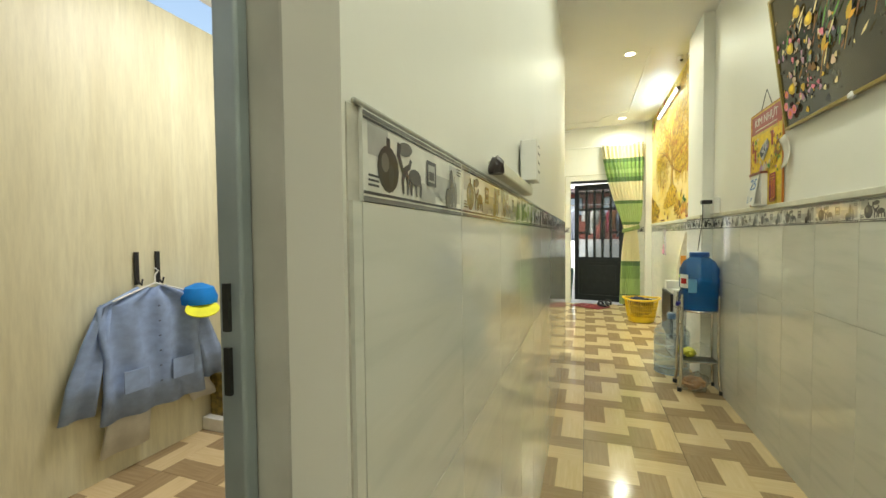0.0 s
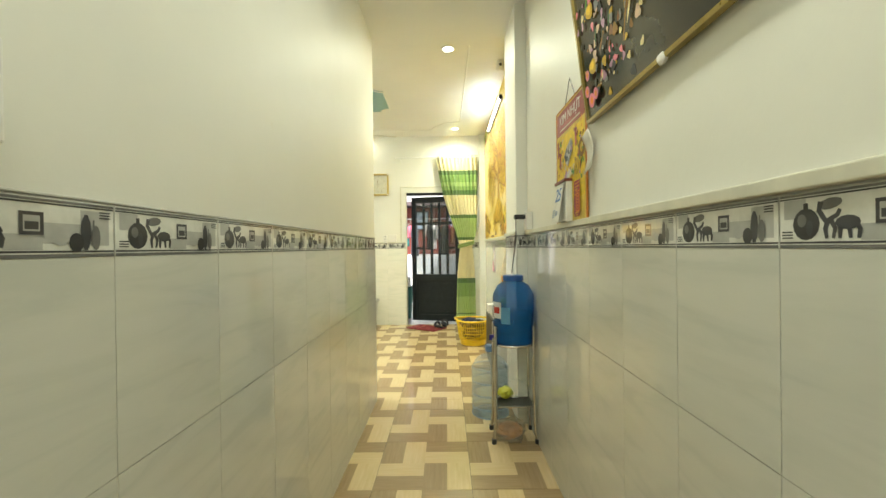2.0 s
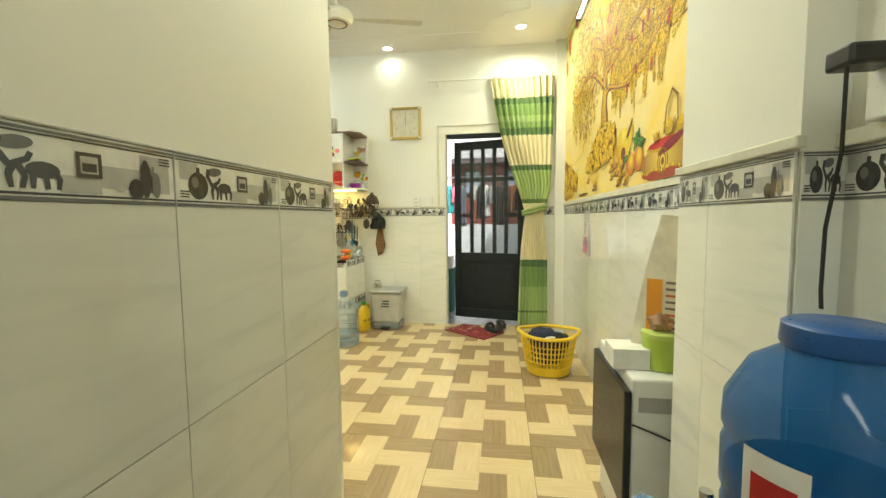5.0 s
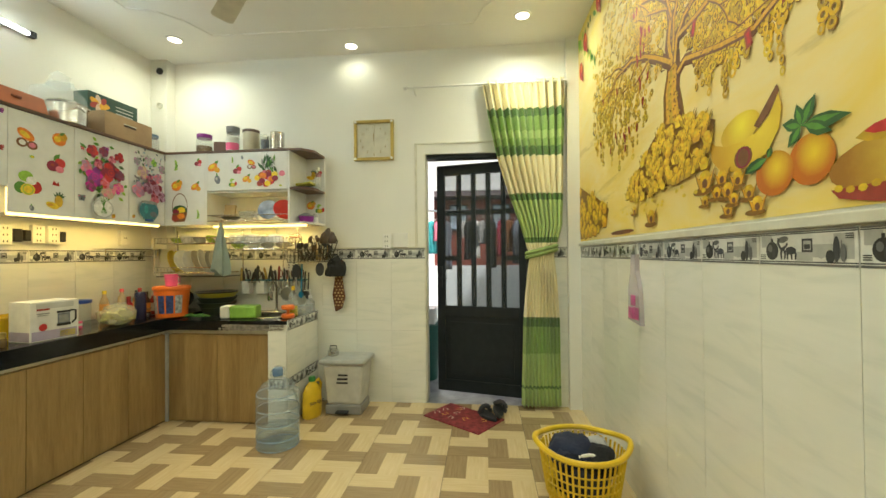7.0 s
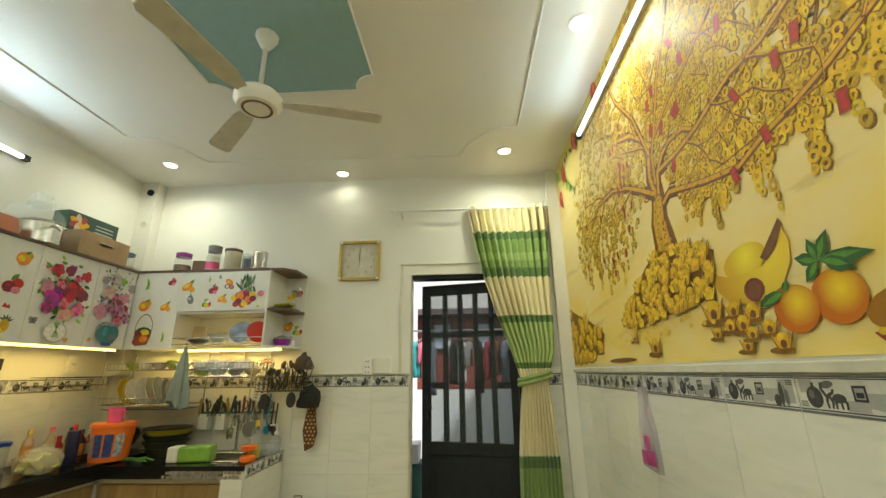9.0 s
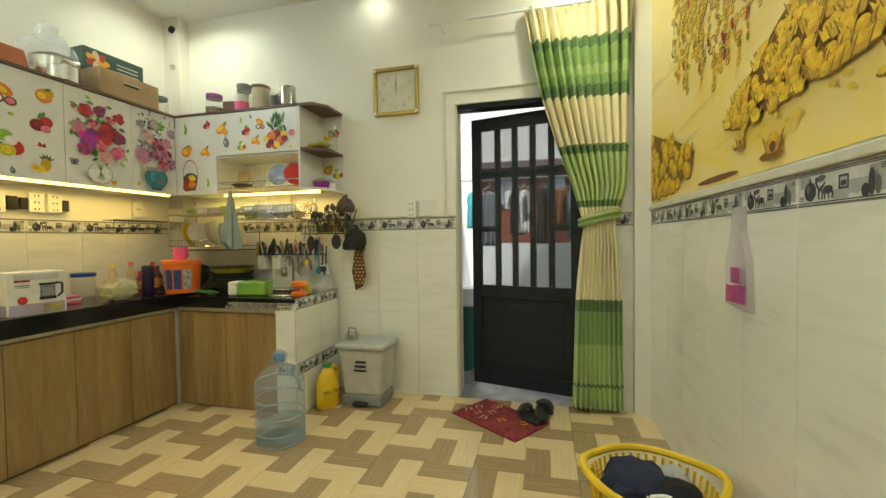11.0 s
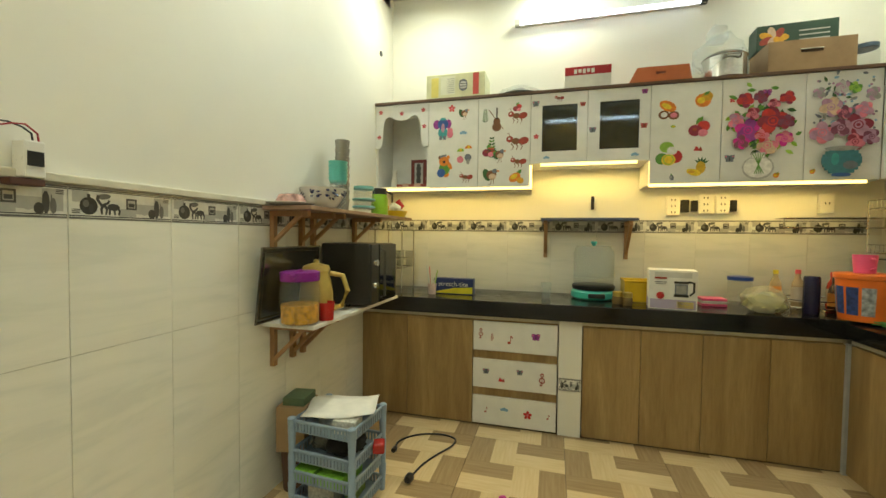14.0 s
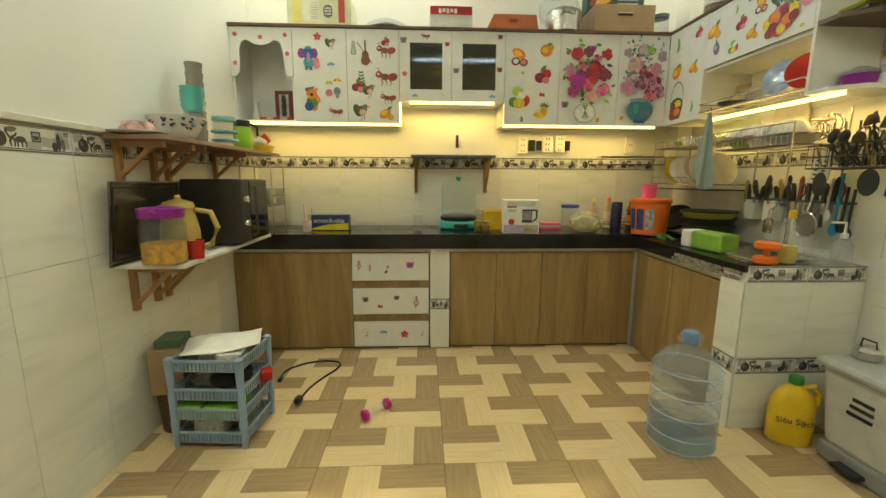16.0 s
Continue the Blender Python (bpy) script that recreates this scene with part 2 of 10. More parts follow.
def prism(bm, poly, h, m=None, mi=0):
    """A flat outline in xy, made h thick along z."""
    a = [bm.verts.new((x, y, 0)) for x, y in poly]
    b = [bm.verts.new((x, y, h)) for x, y in poly]
    k = len(poly)
    bm.faces.new(a[::-1]).material_index = mi
    bm.faces.new(b).material_index = mi
    for i in range(k):
        bm.faces.new((a[i], a[(i + 1) % k], b[(i + 1) % k], b[i])).material_index = mi
    if m is not None:
        for v in a + b:
            v.co = m @ v.co
    return bm


def ell(rx, ry, n=12, cx=0, cy=0, a0=0.0, wob=0.0, seed=0):
    rnd = random.Random(seed)
    ph = rnd.random() * 6
    return [(cx + rx * (1 + wob * math.sin(3 * t + ph)) * math.cos(t + a0), cy + ry * (1 + wob * math.sin(3 * t + ph)) * math.sin(t + a0)) for t in [2 * math.pi * i / n for i in range(n)]]


def mesh(name, bm, mats, parent=None, label="", m=None, smooth=False, bevel=0.0, kind="", category="", group=""):
    bmesh.ops.recalc_face_normals(bm, faces=bm.faces[:])
    if smooth:
        for f in bm.faces:
            f.smooth = True
        for e in bm.edges:
            if len(e.link_faces) == 2 and e.calc_face_angle(0) > 0.7:
                e.smooth = False
    me = bpy.data.meshes.new(name)
    bm.to_mesh(me)
    bm.free()
    for a in mats if isinstance(mats, (list, tuple)) else [mats]:
        me.materials.append(a)
    ob = new(name, me)
    if bevel:
        b = ob.modifiers.new("edge", "BEVEL")
        b.width, b.segments, b.limit_method, b.angle_limit = bevel, 2, "ANGLE", radians(40)
    if m is not None:
        ob.matrix_world = m
    if parent is not None:
        ob.parent = parent
    return tagged(ob, label, category, group, kind)


def part(name, bm, mats, parent, label="", **kw):
    return mesh(name, bm, mats, parent, label, **kw)


def thing(name, x, y, z, label, category, group="", rz=0):
    ob = new(name)
    ob.matrix_world = pose(x, y, z, 0, 0, rz)
    ob.empty_display_size = 0.05
    return tagged(ob, label, category, group)


def structure(name, bm, mats, label="", bevel=0.0, **kw):
    return mesh(name, bm, mats, label=label, kind="structure", bevel=bevel, **kw)

# ---- the shell: corridor (x -0.175..0.94, y 0..5.4) and kitchen (x -2.65..1.0, y 5.4..8.56) ----
XL, XR, YN, YB, XW, XM = -0.185, 0.94, 5.40, 8.56, -2.65, 1.0
ZB0, ZB1 = 1.20, 1.285  # the decor band
WT = 0.1


def wall(name, x0, x1, y0, y1, z0, z1, label, mat=None):
    return structure(name, box(bm_new(), x0, x1, y0, y1, z0, z1), mat or WALL, label)


structure("floor", box(bm_new(), -3.2, 1.4, -1.0, YB + 0.001, -0.12, -0.004), FGROUT, "dark grout bed of the tiled floor")
wall("wall_corridor_west", XL - 0.061, XL, 1.587, 2.4, 0, ZC + 0.1, "off-white painted corridor wall above tiles")
wall("wall_corridor_west", XL - WT, XL, 2.4, YN, 0, ZC + 0.1, "off-white painted corridor wall above tiles")
wall("wall_corridor_east", XR, XR + 0.3, -1.0, 4.95, 0, ZC + 0.1, "off-white painted corridor wall above tiles")
wall("pillar", 0.865, 1.3, 4.95, 5.42, 0, ZC + 0.1, "painted square pillar with tiled foot")
wall("wall_kitchen_south", XW - 0.2, XL - WT, YN - 0.1, YN, 0, ZC + 0.1, "off-white kitchen wall with tiled lower part")
wall("wall_kitchen_east", XM, XM + 0.2, 5.42, YB + 0.2, 0, ZC + 0.1, "kitchen wall under a printed mural")
wall("wall_kitchen_west", XW - 0.2, XW, YN - 0.1, YB + 0.2, 0, ZC + 0.1, "kitchen wall behind the cabinets")
bm = bm_new()
box(bm, XW, -0.25, YB, YB + 0.2, 0, ZC + 0.1)
box(bm, 0.62, XM, YB, YB + 0.2, 0, ZC + 0.1)
box(bm, -0.25, 0.62, YB, YB + 0.2, 2.07, ZC + 0.1)
structure("wall_kitchen_north", bm, WALL, "off-white kitchen wall around the back door")
wall("pilaster", 0.90, XM, YB - 0.06, YB, 0, ZC, "narrow white corner pilaster")
wall("pilaster", XW, -2.5, YB - 0.1, YB, 1.3, ZC, "narrow white corner pilaster")
wall("ceiling", XW - 0.2, XM + 0.2, YN, YB + 0.2, ZC, ZC + 0.1, "white plaster ceiling", CEIL)
wall("ceiling_corridor", XL - 2.4, XR + 0.3, -1.0, YN, 2.86, 2.96, "off-white corridor ceiling", CEIL)
wall("wall_corridor_south", -3.2, 1.4, -1.1, -1.0, 0, ZC, "plain wall closing the corridor")
wall("wall_room_west", -3.3, -3.2, -1.1, YN, 0, ZC, "plain wall closing the side room")
wall("wall_corridor_west", XL - WT, XL, -1.0, 0.6, 0, ZC, "off-white painted corridor wall")
wall("lintel", XL - WT, XL, 0.6, 1.585, 2.25, ZC, "wall above the side room's opening")

# ---- flat prints: stickers, pictures, the decor band ----
PALETTE = {
    "red": (0.55, 0.03, 0.03), "wine": (0.26, 0.02, 0.05), "pink": (0.70, 0.20, 0.28), "purple": (0.28, 0.04, 0.28),
    "orange": (0.80, 0.24, 0.02), "yellow": (0.82, 0.58, 0.03), "green": (0.10, 0.28, 0.04), "lime": (0.30, 0.52, 0.06),
    "leaf": (0.035, 0.11, 0.03), "brown": (0.20, 0.08, 0.03), "blue": (0.03, 0.10, 0.36), "teal": (0.05, 0.34, 0.36),
    "white": (0.80, 0.79, 0.76), "black": (0.015, 0.015, 0.015), "beige": (0.62, 0.45, 0.32), "slate": (0.16, 0.18, 0.22),
    "gold": (0.58, 0.36, 0.02), "darkgold": (0.25, 0.115, 0.010), "sand": (0.74, 0.62, 0.32), "grey": (0.30, 0.30, 0.29),
    "silver": (0.48, 0.48, 0.47), "sky": (0.22, 0.42, 0.60), "magenta": (0.60, 0.02, 0.30), "charcoal": (0.06, 0.06, 0.06),
    "lilac": (0.45, 0.25, 0.38), "brick": (0.35, 0.05, 0.03), "cobalt": (0.02, 0.20, 0.55), "amber": (0.70, 0.36, 0.02), "vase": (0.045, 0.20, 0.25), "plummy": (0.20, 0.05, 0.10), "coin": (0.80, 0.49, 0.02),
}
PKEYS = list(PALETTE)
PMATS = [plain("print_" + k, c, 0.55, vary=0.22, scale=45) for k, c in PALETTE.items()]


def pm(*keys):
    return [PMATS[PKEYS.index(k)] for k in keys]


def facing(side, d, u0=0.0, v0=0.0):
    """Maps (u to the viewer's right, v up, w towards the viewer) on a wall seen from the room."""
    if side == "E":
        return Matrix(((0, 0, -1, d), (-1, 0, 0, u0), (0, 1, 0, v0), (0, 0, 0, 1)))
    if side == "W":
        return Matrix(((0, 0, 1, d), (1, 0, 0, u0), (0, 1, 0, v0), (0, 0, 0, 1)))
    if side == "N":
        return Matrix(((1, 0, 0, u0), (0, 0, -1, d), (0, 1, 0, v0), (0, 0, 0, 1)))
    return Matrix(((-1, 0, 0, u0), (0, 0, 1, d), (0, 1, 0, v0), (0, 0, 0, 1)))


class Print:
    """Coloured flat shapes laid over one another, each a hair above the last."""

    def __init__(self, step=0.00012):
        self.bm, self.lift, self.step, self.used = bmesh.new(), 0.0006, step, []

    def mi(self, key):
        if key not in self.used:
            self.used.append(key)
        return self.used.index(key)

    def poly(self, pts, key):
        self.lift += self.step
        f = self.bm.faces.new([self.bm.verts.new((x, y, self.lift)) for x, y in pts])
        f.material_index = self.mi(key)

    def oval(self, x, y, rx, ry, key, a=0.0, n=12, wob=0.0, seed=0):
        ca, sa = math.cos(a), math.sin(a)
        self.poly([(x + p * ca - q * sa, y + p * sa + q * ca) for p, q in ell(rx, ry, n, wob=wob, seed=seed)], key)

    def rect(self, x, y, w, h, key, a=0.0):
        ca, sa = math.cos(a), math.sin(a)
        self.poly([(x + p * ca - q * sa, y + p * sa + q * ca) for p, q in ((-w / 2, -h / 2), (w / 2, -h / 2), (w / 2, h / 2), (-w / 2, h / 2))], key)

    def ring(self, x, y, r, r2, key, sx=1.0, n=10):
        self.lift += self.step
        a = [self.bm.verts.new((x + sx * r * math.cos(2 * math.pi * i / n), y + r * math.sin(2 * math.pi * i / n), self.lift)) for i in range(n)]
        b = [self.bm.verts.new((x + sx * r2 * math.cos(2 * math.pi * i / n), y + r2 * math.sin(2 * math.pi * i / n), self.lift)) for i in range(n)]
        k = self.mi(key)
        for i in range(n):
            self.bm.faces.new((a[i], a[(i + 1) % n], b[(i + 1) % n], b[i])).material_index = k

    def limb(self, pts, w0, w1, key):
        self.lift += self.step
        k, n, prev = self.mi(key), len(pts), None
        for i, (x, y) in enumerate(pts):
            ax, ay = pts[max(0, i - 1)]
            bx, by = pts[min(n - 1, i + 1)]
            dx, dy = bx - ax, by - ay
            d = math.hypot(dx, dy) or 1
            w = (w0 + (w1 - w0) * i / (n - 1)) / 2
            cur = [self.bm.verts.new((x - dy / d * w, y + dx / d * w, self.lift)), self.bm.verts.new((x + dy / d * w, y - dx / d * w, self.lift))]
            if prev:
                self.bm.faces.new((prev[0], prev[1], cur[1], cur[0])).material_index = k
            prev = cur

    def leaf(self, x, y, l, w, a, key):
        pts = [(0, 0), (l * 0.3, w * 0.42), (l * 0.6, w * 0.45), (l, 0), (l * 0.6, -w * 0.45), (l * 0.3, -w * 0.42)]
        ca, sa = math.cos(a), math.sin(a)
        self.poly([(x + p * ca - q * sa, y + p * sa + q * ca) for p, q in pts], key)

    def done(self, name, m, parent=None, label="", **kw):
        me = bpy.data.meshes.new(name)
        for f in self.bm.faces:
            f.normal_update()
            if f.normal.z < 0:
                f.normal_flip()
        self.bm.to_mesh(me)
        self.bm.free()
        for a in pm(*self.used):
            me.materials.append(a)
        ob = new(name, me)
        ob.matrix_world = m
        if parent is not None:
            ob.parent = parent
            ob.matrix_parent_inverse = parent.matrix_world.inverted()
        return tagged(ob, label, kw.get("category", ""), kw.get("group", ""), kw.get("kind", ""))


def rose(p, x, y, r, key, key2, seed=0):
    rnd = random.Random(seed)
    for i in range(6):
        a = i * 1.05 + rnd.random()
        p.oval(x + r * 0.55 * math.cos(a), y + r * 0.55 * math.sin(a), r * 0.55, r * 0.48, key if i % 2 else key2, a)
    p.oval(x, y, r * 0.55, r * 0.5, key, wob=0.1)
    p.ring(x, y, r * 0.38, r * 0.28, key2)
    p.oval(x, y, r * 0.16, r * 0.14, key2)


def fruit(p, kind, x, y, s):
    """Fruit prints by kind, about 2s across."""
    if kind == "mango":
        p.leaf(x, y + s * 0.3, s, s * 0.5, 0.8, "green"), p.oval(x - s * 0.2, y, s * 0.8, s * 0.55, "orange", 0.5), p.oval(x - s * 0.3, y + s * 0.1, s * 0.5, s * 0.3, "yellow", 0.5), p.oval(x + s * 0.5, y - s * 0.4, s * 0.45, s * 0.4, "amber", -0.4)
    elif kind == "orange":
        p.oval(x, y, s * 0.8, s * 0.75, "orange"), p.oval(x + s * 0.4, y + s * 0.4, s * 0.55, s * 0.5, "amber"), p.oval(x - s * 0.2, y, s * 0.4, s * 0.35, "yellow"), p.leaf(x, y + s * 0.5, s * 0.8, s * 0.35, 0.6, "green")
    elif kind == "coconut":
        p.oval(x - s * 0.1, y + s * 0.5, s * 0.85, s * 0.5, "orange", -0.5), p.oval(x - s * 0.2, y + s * 0.5, s * 0.5, s * 0.25, "yellow", -0.5), p.oval(x - s * 0.45, y - s * 0.35, s * 0.5, s * 0.45, "brown"), p.oval(x - s * 0.42, y - s * 0.33, s * 0.3, s * 0.27, "white"), p.oval(x + s * 0.45, y - s * 0.45, s * 0.5, s * 0.42, "brown"), p.oval(x + s * 0.45, y - s * 0.43, s * 0.33, s * 0.26, "pink")
    elif kind == "berry":
        p.leaf(x - s * 0.3, y + s * 0.4, s, s * 0.5, 0.9, "green"), p.oval(x + s * 0.35, y + s * 0.25, s * 0.55, s * 0.5, "red"), p.oval(x - s * 0.35, y - s * 0.15, s * 0.6, s * 0.55, "wine"), p.oval(x + s * 0.3, y - s * 0.4, s * 0.42, s * 0.35, "pink"), p.oval(x - s * 0.4, y - s * 0.05, s * 0.2, s * 0.15, "brick")
    elif kind == "citrus":
        p.oval(x - s * 0.15, y + s * 0.6, s * 0.55, s * 0.45, "lime"), p.oval(x - s * 0.5, y - s * 0.35, s * 0.5, s * 0.48, "green"), p.oval(x + s * 0.5, y - s * 0.2, s * 0.55, s * 0.55, "red"), p.oval(x + s * 0.25, y + s * 0.3, s * 0.4, s * 0.35, "white"), p.oval(x, y - s * 0.45, s * 0.55, s * 0.48, "yellow"), p.ring(x, y - s * 0.45, s * 0.42, s * 0.34, "lime")
    elif kind == "pine":
        for i in range(5):
            p.leaf(x + s * 0.35, y + s * 0.3, s * 0.75, s * 0.2, 0.5 + i * 0.5, "leaf")
        p.oval(x + s * 0.3, y, s * 0.42, s * 0.6, "gold"), p.oval(x - s * 0.3, y - s * 0.45, s * 0.65, s * 0.32, "yellow", -0.3), p.oval(x - s * 0.5, y - s * 0.4, s * 0.3, s * 0.15, "amber")
    elif kind == "melon":
        p.poly([(x - s * 0.6, y - s * 0.4), (x + s * 0.6, y - s * 0.5), (x - s * 0.3, y + s * 0.4)], "red"), p.poly([(x, y - s * 0.4), (x + s * 0.7, y - s * 0.45), (x + s * 0.45, y + s * 0.3)], "brick")
    elif kind == "lime":
        p.oval(x, y, s * 0.6, s * 0.4, "lime"), p.oval(x + s * 0.1, y, s * 0.35, s * 0.22, "yellow")
    elif kind == "plum":
        p.oval(x, y, s * 0.5, s * 0.7, "slate", 0.3), p.oval(x - s * 0.15, y + s * 0.15, s * 0.2, s * 0.25, "silver"), p.leaf(x, y + s * 0.5, s * 0.6, s * 0.3, 1.9, "green")
    elif kind == "veg":
        for i in range(5):
            p.leaf(x - s * 0.4 + i * s * 0.12, y - s * 0.6 + i * s * 0.22, s * 0.8, s * 0.35, 0.4 + i * 0.4, "green" if i % 2 else "lime")
    elif kind == "basket":
        p.ring(x, y + s * 0.2, s * 1.0, s * 0.93, "brown", 0.62, 14), p.oval(x, y - s * 0.1, s * 0.6, s * 0.4, "leaf"), p.oval(x + s * 0.1, y - s * 0.1, s * 0.35, s * 0.25, "yellow"), p.oval(x - s * 0.3, y - s * 0.2, s * 0.25, s * 0.22, "wine")
        p.poly([(x - s * 0.62, y - s * 0.3), (x - s * 0.45, y - s * 0.95), (x + s * 0.4, y - s * 0.9), (x + s * 0.62, y - s * 0.2)], "brown"), p.oval(x - s * 0.35, y - s * 0.65, s * 0.3, s * 0.25, "brick"), p.oval(x + s * 0.1, y - s * 0.5, s * 0.3, s * 0.22, "orange")
    elif kind == "flower":
        for i in range(5):
            p.oval(x + s * 0.5 * math.cos(i * 1.257 + 0.3), y + s * 0.5 * math.sin(i * 1.257 + 0.3), s * 0.4, s * 0.28, "red", i * 1.257 + 0.3, 8)
        p.oval(x, y, s * 0.25, s * 0.25, "pink", 0, 8)
    elif kind in ("butterfly", "butterfly_blue", "butterfly_red"):
        c = {"butterfly": "slate", "butterfly_blue": "purple", "butterfly_red": "brick"}[kind]
        for sx in (-1, 1):
            p.leaf(x, y, s, s * 0.9, math.pi / 2 - sx * 0.8, c), p.leaf(x, y, s * 0.7, s * 0.6, math.pi / 2 - sx * 2.1, c), p.oval(x + sx * s * 0.5, y + s * 0.45, s * 0.14, s * 0.14, "pink", 0, 7)
        p.oval(x, y, s * 0.08, s * 0.5, "black", 0, 7)
    elif kind == "cloud":
        for dx, dy, r in ((-0.5, 0, 0.4), (0, 0.15, 0.5), (0.5, 0, 0.4)):
            p.oval(x + s * dx, y + s * dy, s * r, s * r * 0.75, "sky")
    elif kind == "bear":
        p.oval(x + s * 0.2, y - s * 0.9, s * 0.35, s * 0.3, "orange"), p.oval(x + s * 0.05, y - s * 0.3, s * 0.6, s * 0.65, "green"), p.oval(x - s * 0.3, y - s * 0.75, s * 0.45, s * 0.45, "blue"), p.oval(x, y + s * 0.45, s * 0.55, s * 0.5, "orange")
        p.oval(x - s * 0.45, y + s * 0.85, s * 0.18, s * 0.18, "brown"), p.oval(x + s * 0.45, y + s * 0.85, s * 0.18, s * 0.18, "orange"), p.rect(x - s * 0.1, y + s * 0.98, s * 0.7, s * 0.22, "slate", 0.2), p.oval(x, y + s * 0.38, s * 0.16, s * 0.14, "black"), p.oval(x + s * 0.6, y, s * 0.2, s * 0.45, "orange", 0.5)
    elif kind == "elephant":
        p.oval(x - s * 0.7, y + s * 0.4, s * 0.4, s * 0.5, "purple"), p.oval(x + s * 0.6, y + s * 0.4, s * 0.35, s * 0.5, "purple"), p.oval(x, y - s * 0.5, s * 0.55, s * 0.6, "teal"), p.oval(x, y + s * 0.4, s * 0.6, s * 0.6, "blue"), p.oval(x, y, s * 0.2, s * 0.5, "lilac"), p.rect(x - s * 0.25, y - s * 1.05, s * 0.3, s * 0.4, "slate"), p.rect(x + s * 0.2, y - s * 1.05, s * 0.3, s * 0.4, "slate")
        p.oval(x + s * 0.8, y - s * 0.7, s * 0.35, s * 0.4, "pink"), p.oval(x + s * 0.8, y - s * 0.3, s * 0.3, s * 0.3, "pink"), p.oval(x, y + s * 0.95, s * 0.35, s * 0.15, "teal")
    elif kind == "chute":
        for dx, c in ((-0.45, "lime"), (0.45, "orange")):
            dy = 0.5 if dx < 0 else 0.8
            p.poly([(x + s * (dx + 0.42 * math.cos(t)), y + s * (dy + 0.38 * math.sin(t))) for t in [math.pi * i / 8 for i in range(9)]], c)
            p.poly([(x + s * (dx + 0.14 * math.cos(t)), y + s * (dy + 0.38 * math.sin(t))) for t in [math.pi * i / 8 for i in range(9)]], "yellow")
        p.oval(x - s * 0.5, y - s * 0.4, s * 0.4, s * 0.4, "pink"), p.oval(x + s * 0.4, y - s * 0.2, s * 0.4, s * 0.42, "slate"), p.oval(x + s * 0.4, y - s * 0.7, s * 0.2, s * 0.3, "grey")
    elif kind == "ant":
        p.oval(x - s * 0.65, y + s * 0.2, s * 0.32, s * 0.3, "brick"), p.oval(x - s * 0.1, y, s * 0.38, s * 0.3, "brown"), p.oval(x + s * 0.6, y, s * 0.48, s * 0.34, "brick", 0.3)
        for dx in (-0.5, -0.1, 0.3):
            p.limb([(x + s * dx, y - s * 0.2), (x + s * (dx + 0.2), y - s * 0.5), (x + s * (dx + 0.05), y - s * 0.8)], s * 0.1, s * 0.06, "brown")
        p.limb([(x - s * 0.6, y + s * 0.4), (x - s * 0.75, y + s * 0.8), (x - s * 0.9, y + s * 0.7)], s * 0.06, s * 0.05, "brown"), p.oval(x - s * 0.7, y + s * 0.25, s * 0.1, s * 0.1, "white", 0, 7)
    elif kind == "bird":
        p.oval(x - s * 0.5, y, s * 0.4, s * 0.7, "leaf", 0.4), p.oval(x, y, s * 0.55, s * 0.5, "brown"), p.oval(x + s * 0.1, y - s * 0.2, s * 0.4, s * 0.35, "beige"), p.oval(x + s * 0.35, y + s * 0.4, s * 0.3, s * 0.25, "slate"), p.leaf(x + s * 0.5, y + s * 0.4, s * 0.4, s * 0.2, 0, "orange")
        p.limb([(x, y - s * 0.4), (x - s * 0.05, y - s), (x - s * 0.3, y - s * 1.05)], s * 0.08, s * 0.06, "brown"), p.limb([(x + s * 0.2, y - s * 0.4), (x + s * 0.25, y - s)], s * 0.08, s * 0.06, "brown")
    elif kind == "fern":
        for i in range(7):
            for sx in (-1, 1):
                p.leaf(x, y - s + i * s * 0.25, s * (0.55 - i * 0.05), s * 0.16, math.pi / 2 - sx * 0.9, "green" if i % 2 else "leaf")
    elif kind == "violin":
        p.oval(x, y - s * 0.5, s * 0.35, s * 0.35, "brown"), p.oval(x, y - s * 0.1, s * 0.27, s * 0.3, "brown"), p.rect(x, y + s * 0.5, s * 0.1, s * 0.9, "black"), p.limb([(x - s * 0.6, y + s * 0.8), (x + s * 0.5, y - s * 0.7)], s * 0.06, s * 0.06, "brown")
    elif kind == "note":
        p.oval(x - s * 0.2, y - s * 0.6, s * 0.3, s * 0.24, "brick", 0.3), p.rect(x + s * 0.05, y, s * 0.1, s * 1.3, "brick"), p.leaf(x + s * 0.05, y + s * 0.6, s * 0.6, s * 0.3, -0.8, "brick")
    elif kind == "clef":
        p.ring(x, y + s * 0.5, s * 0.3, s * 0.18, "brick"), p.ring(x, y - s * 0.3, s * 0.45, s * 0.3, "brick"), p.rect(x, y - s * 0.1, s * 0.1, s * 1.9, "brick"), p.oval(x - s * 0.15, y - s, s * 0.16, s * 0.14, "brick")


def sticker(door, m, kind, x, y, s, label=""):
    names = {"butterfly_blue": "butterfly", "butterfly_red": "butterfly", "pine": "pineapple", "bear": "toy_bear", "elephant": "toy_elephant", "chute": "parachute", "lime": "lime_fruit", "veg": "vegetable"}
    p = Print()
    fruit(p, kind, 0, 0, s)
    k = names.get(kind, kind)
    return p.done(k + "_sticker", m @ pose(x, y, 0), door, label)


